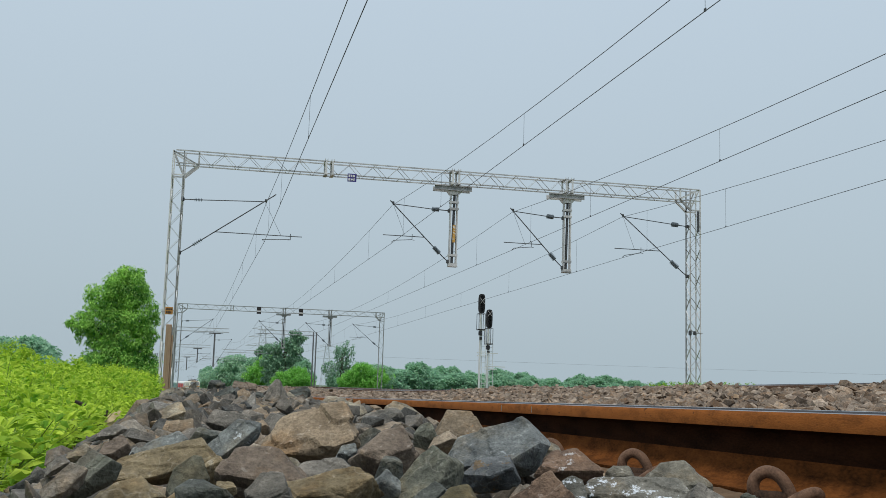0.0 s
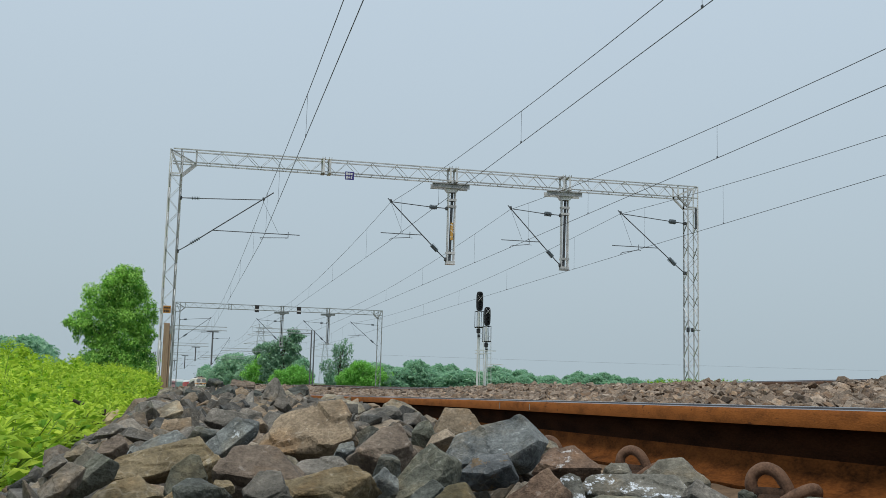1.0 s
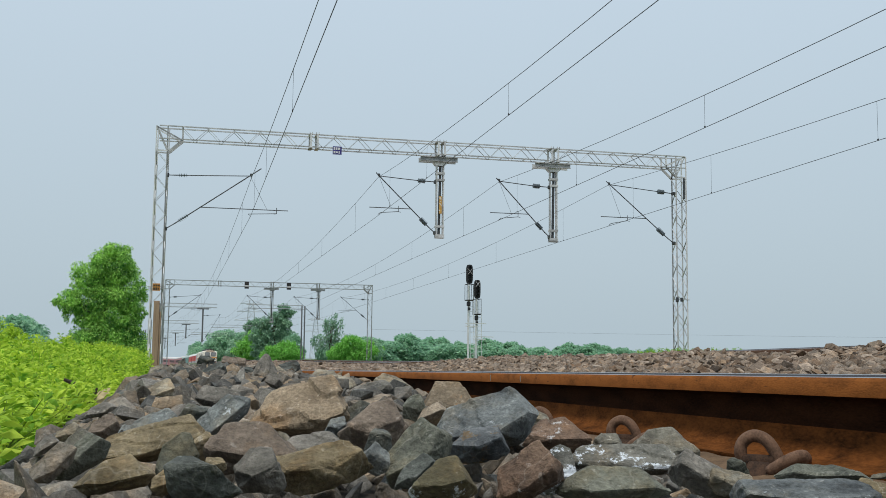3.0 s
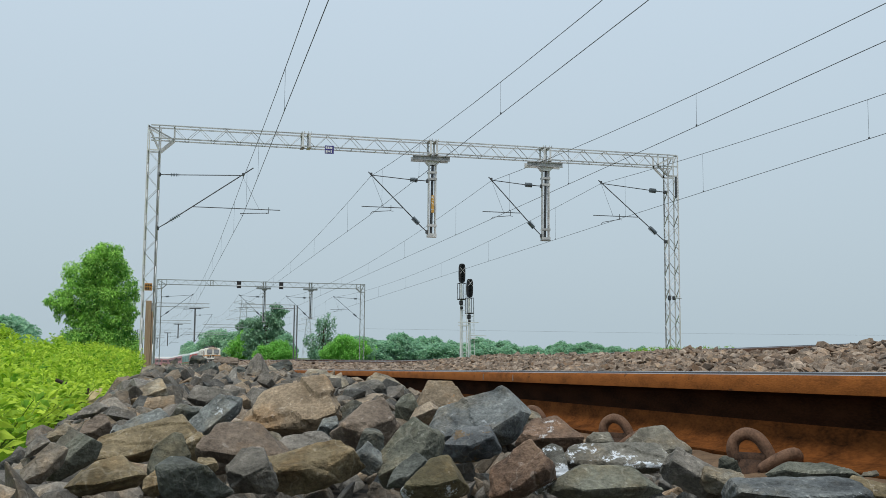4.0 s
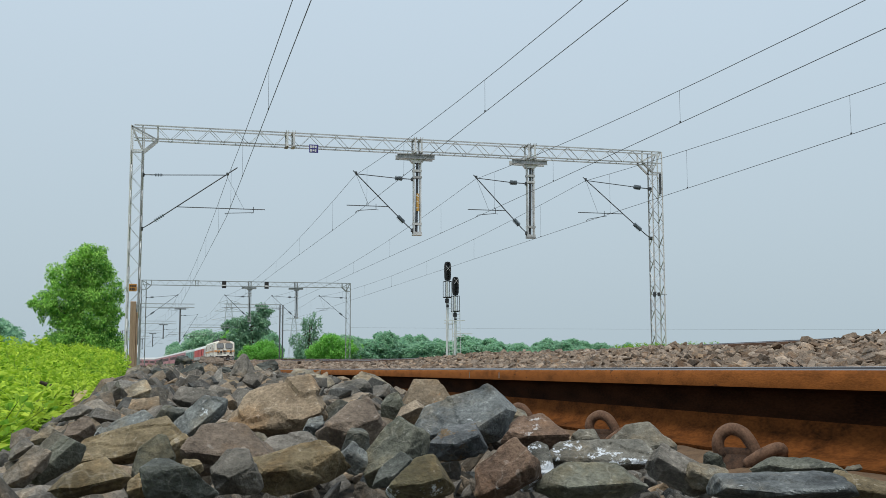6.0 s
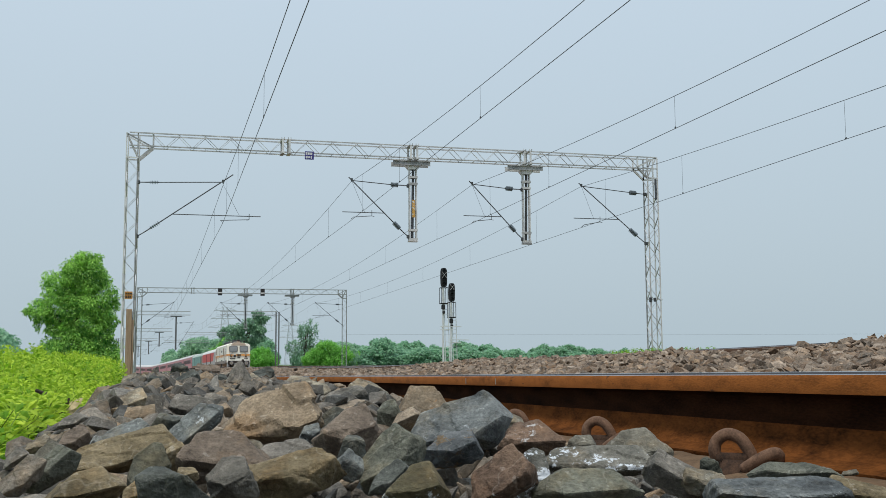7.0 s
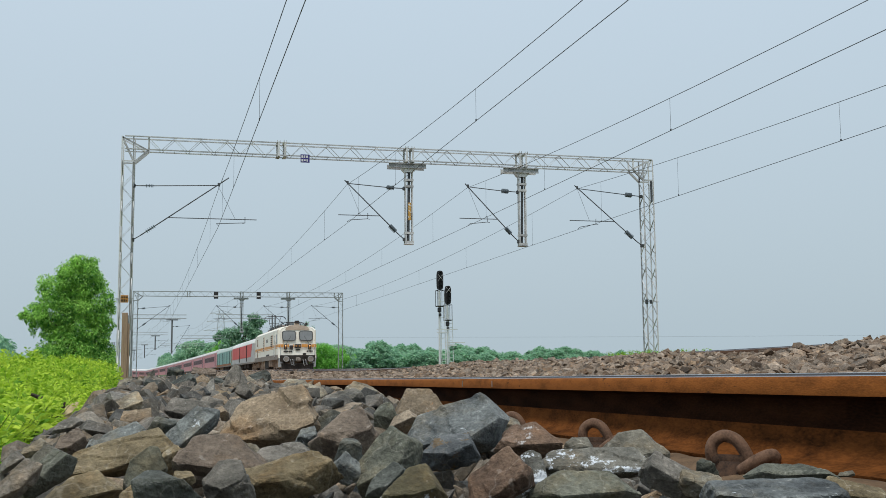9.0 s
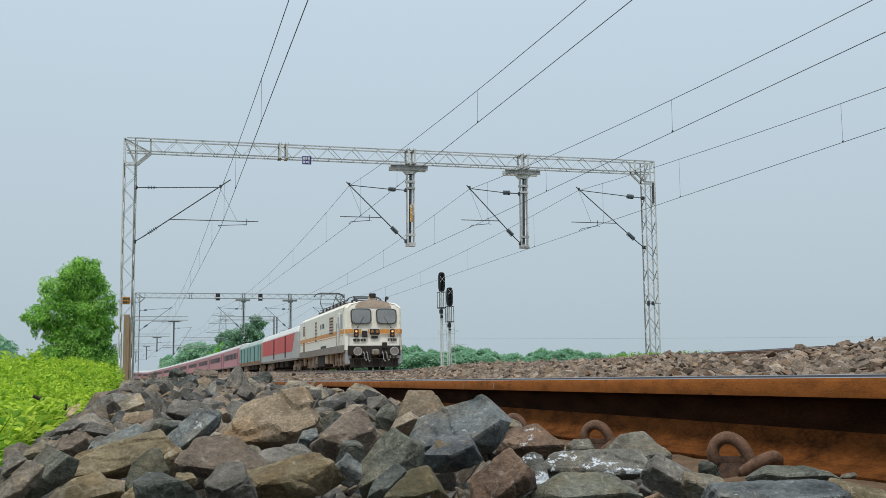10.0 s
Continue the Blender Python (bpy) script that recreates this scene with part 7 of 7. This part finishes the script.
# dark hollows stay open between the largest stones
def in_hollow(p):
    k = p.x / p.y
    return (0.25 < k < 0.315 and 0.5 < p.y < 0.74) or (0.195 < k < 0.24 and 0.64 < p.y < 0.92) or (0.31 < k < 0.35 and 0.47 < p.y < 0.6)


near = [r for r in near if not in_hollow(r[1].translation) and (r[1].translation.y > 0.66 or r[1].translation.x > 0.42)]
pieces = (near + mid)
for i, m in pieces[:300]:
    ob = new("stone", FINE[i])
    ob.parent = ballast
    where, turn, dims = m.decompose()
    k = (dims.x / 0.058 + dims.y / 0.048 + dims.z / 0.036) / 3
    ob.matrix_basis = Matrix.LocRotScale(where, turn, (k, k, k))
join("stones", pieces[300:], MIXED, ballast, forms=WORN_ARRAYS)
join("stones", lay((-1.2, -0.75), (0.46, 1.7), 0.04, 0.042, shoulder, 53, 0.01, rough_lie=50), MIXED, ballast, forms=WORN_ARRAYS)
join("stones", lay((-0.75, -0.03), (0.45, 1.7), 0.021, 0.027, shoulder, 56, 0.008, rough_lie=50), MIXED, ballast, forms=WORN_ARRAYS)
join("stones", lay((-1.1, -0.06), (1.7, 3.2), 0.026, 0.029, shoulder, 57, 0.009, rough_lie=50), MIXED, ballast, forms=WORN_ARRAYS)
# behind the lens the shoulder goes on
join("stones", lay((-1.2, 1.0), (-6.0, 0.46), 0.06, 0.062, lambda x, y: shoulder(x, max(y, 0.3)) - 0.035, 58, 0.008), MIXED, ballast)
join("stones", lay((-1.3, 1.0), (3.2, 9.0), 0.036, 0.04, shoulder, 54, 0.01, rough_lie=65), MIXED, ballast)
join("stones", lay((-1.3, 1.0), (9.0, 24.0), 0.075, 0.085, shoulder, 55, 0.012), MIXED, ballast)

crib = thing("ballast_crib", "brown crushed stone heaped between the rails", "ballast", kind="structure")


def crib_height(x, y):
    low = rail_height(0, y)
    f = (x - 1.2) / 1.55
    heap = 0.03 * noise.noise(Vector((x * 0.6, y * 0.3, 3)))
    shut = ease(4.5, 5.3, y) * (1 - ease(8.4, 9.8, y)) + (1 - ease(3.4, 3.9, y)) - 0.5 * ease(9.0, 12.0, y)
    return low - 0.066 + f * (CANT + 0.036) + heap + 0.026 * shut * ease(1.9, 2.5, x)


MIXED_WARM = stone_mix("brown_crushed_stone", True, TONES_WARM)
WARM_PIECE = stone_mix("brown_stone", False, TONES_WARM)
WARM = []
for me in BLOCKS:
    me = me.copy()
    me.materials[0] = WARM_PIECE
    WARM.append(me)
heaped = lay((1.2, 2.74), (1.6, 9.0), 0.030, 0.036, crib_height, 61, 0.009, rough_lie=36)
single = [r for r in heaped if 2.45 < r[1].translation.x < 2.8 and 3.6 < r[1].translation.y < 5.2][:300]
taken = set(id(r) for r in single)
for i, m in single:
    ob = new("stone", WARM[i])
    ob.parent = crib
    ob.matrix_basis = m
join("stones", lay((1.2, 2.74), (-6.0, 1.6), 0.07, 0.075, crib_height, 66, 0.01), MIXED_WARM, crib)
join("stones", [r for r in heaped if id(r) not in taken], MIXED_WARM, crib, forms=BLOCK_ARRAYS)
join("stones", lay((1.2, 2.74), (9.0, 14.0), 0.042, 0.050, crib_height, 62, 0.010, rough_lie=30), MIXED_WARM, crib, forms=BLOCK_ARRAYS)
join("stones", lay((1.2, 2.74), (14.0, 22.0), 0.06, 0.068, crib_height, 67, 0.012, rough_lie=35), MIXED_WARM, crib)
join("stones", lay((1.2, 2.74), (22.0, 48.0), 0.09, 0.10, crib_height, 63, 0.01), MIXED_WARM, crib)
# sheet below the stones, coloured dark as the shade in their gaps
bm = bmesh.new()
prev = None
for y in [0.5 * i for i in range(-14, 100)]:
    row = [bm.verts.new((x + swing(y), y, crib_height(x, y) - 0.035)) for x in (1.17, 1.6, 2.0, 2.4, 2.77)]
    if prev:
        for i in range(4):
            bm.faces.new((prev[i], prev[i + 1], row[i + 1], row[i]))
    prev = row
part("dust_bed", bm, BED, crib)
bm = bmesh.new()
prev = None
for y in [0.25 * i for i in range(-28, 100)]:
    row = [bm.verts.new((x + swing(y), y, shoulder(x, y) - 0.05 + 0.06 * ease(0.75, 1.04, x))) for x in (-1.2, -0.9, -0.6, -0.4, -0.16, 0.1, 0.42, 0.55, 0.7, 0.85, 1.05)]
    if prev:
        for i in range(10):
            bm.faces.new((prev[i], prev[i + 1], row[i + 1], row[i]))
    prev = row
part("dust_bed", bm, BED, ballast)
bm = bmesh.new()
prev = None
for y in [0.06 * i for i in range(-100, 200)]:
    row = [bm.verts.new((x + swing(y), y, rail_height(0, y) - 0.172 - q + 0.006 * noise.noise(Vector((x * 14, y * 14, 2))))) for x, q in ((0.74, 0.075), (0.82, 0.05), (0.9, 0.03), (0.97, 0.014), (1.03, 0.0), (1.062, -0.007), (1.075, 0.0))]
    if prev:
        for i in range(6):
            bm.faces.new((prev[i], prev[i + 1], row[i + 1], row[i]))
    prev = row
part("rail_dust", bm, RAIL_DUST, ballast, "rusty brown dust banked against the rail", smooth=True)
outer = thing("ballast_bed", "rough brown stone ballast under the further tracks", "ballast", kind="structure")
def slope_height(x, y):
    return rail_height(0, y) + CANT - 0.056 - 0.06 * (x - 2.95)


join("stones", lay((2.95, 6.2), (-6.0, 2.0), 0.075, 0.085, slope_height, 64, 0.012), MIXED_WARM, outer)
join("stones", lay((2.95, 5.0), (2.0, 10.0), 0.040, 0.046, slope_height, 68, 0.007, rough_lie=25), MIXED_WARM, outer, forms=BLOCK_ARRAYS)
join("stones", lay((2.95, 6.2), (10.0, 16.0), 0.06, 0.065, slope_height, 69, 0.01, rough_lie=28), MIXED_WARM, outer)
join("stones", lay((3.0, 20.0), (16.0, 60.0), 0.24, 0.24, lambda x, y: bed_height(x, y) - 0.03, 65, 0.02), MIXED_WARM, outer)

# the stone bed of the further tracks
BED_BROWN = stone_mix("coarse_brown_ballast", False, ((0.30, 0.22, 0.16), (0.30, 0.22, 0.16)))
bm = bmesh.new()
prev = None
for y in [14 + 4 * i for i in range(0, 20)] + [95 + 12 * i for i in range(0, 26)]:
    row = [bm.verts.new((x + swing(y), y, rail_height(1, y) - 0.125 + 0.02 * noise.noise(Vector((x, y, 1))))) for x in (2.95, 5, 8, 11, 14, 17, 19.0)]
    if prev:
        for i in range(6):
            bm.faces.new((prev[i], prev[i + 1], row[i + 1], row[i]))
    prev = row
part("stone_bed", bm, BED_BROWN, outer)
motions()
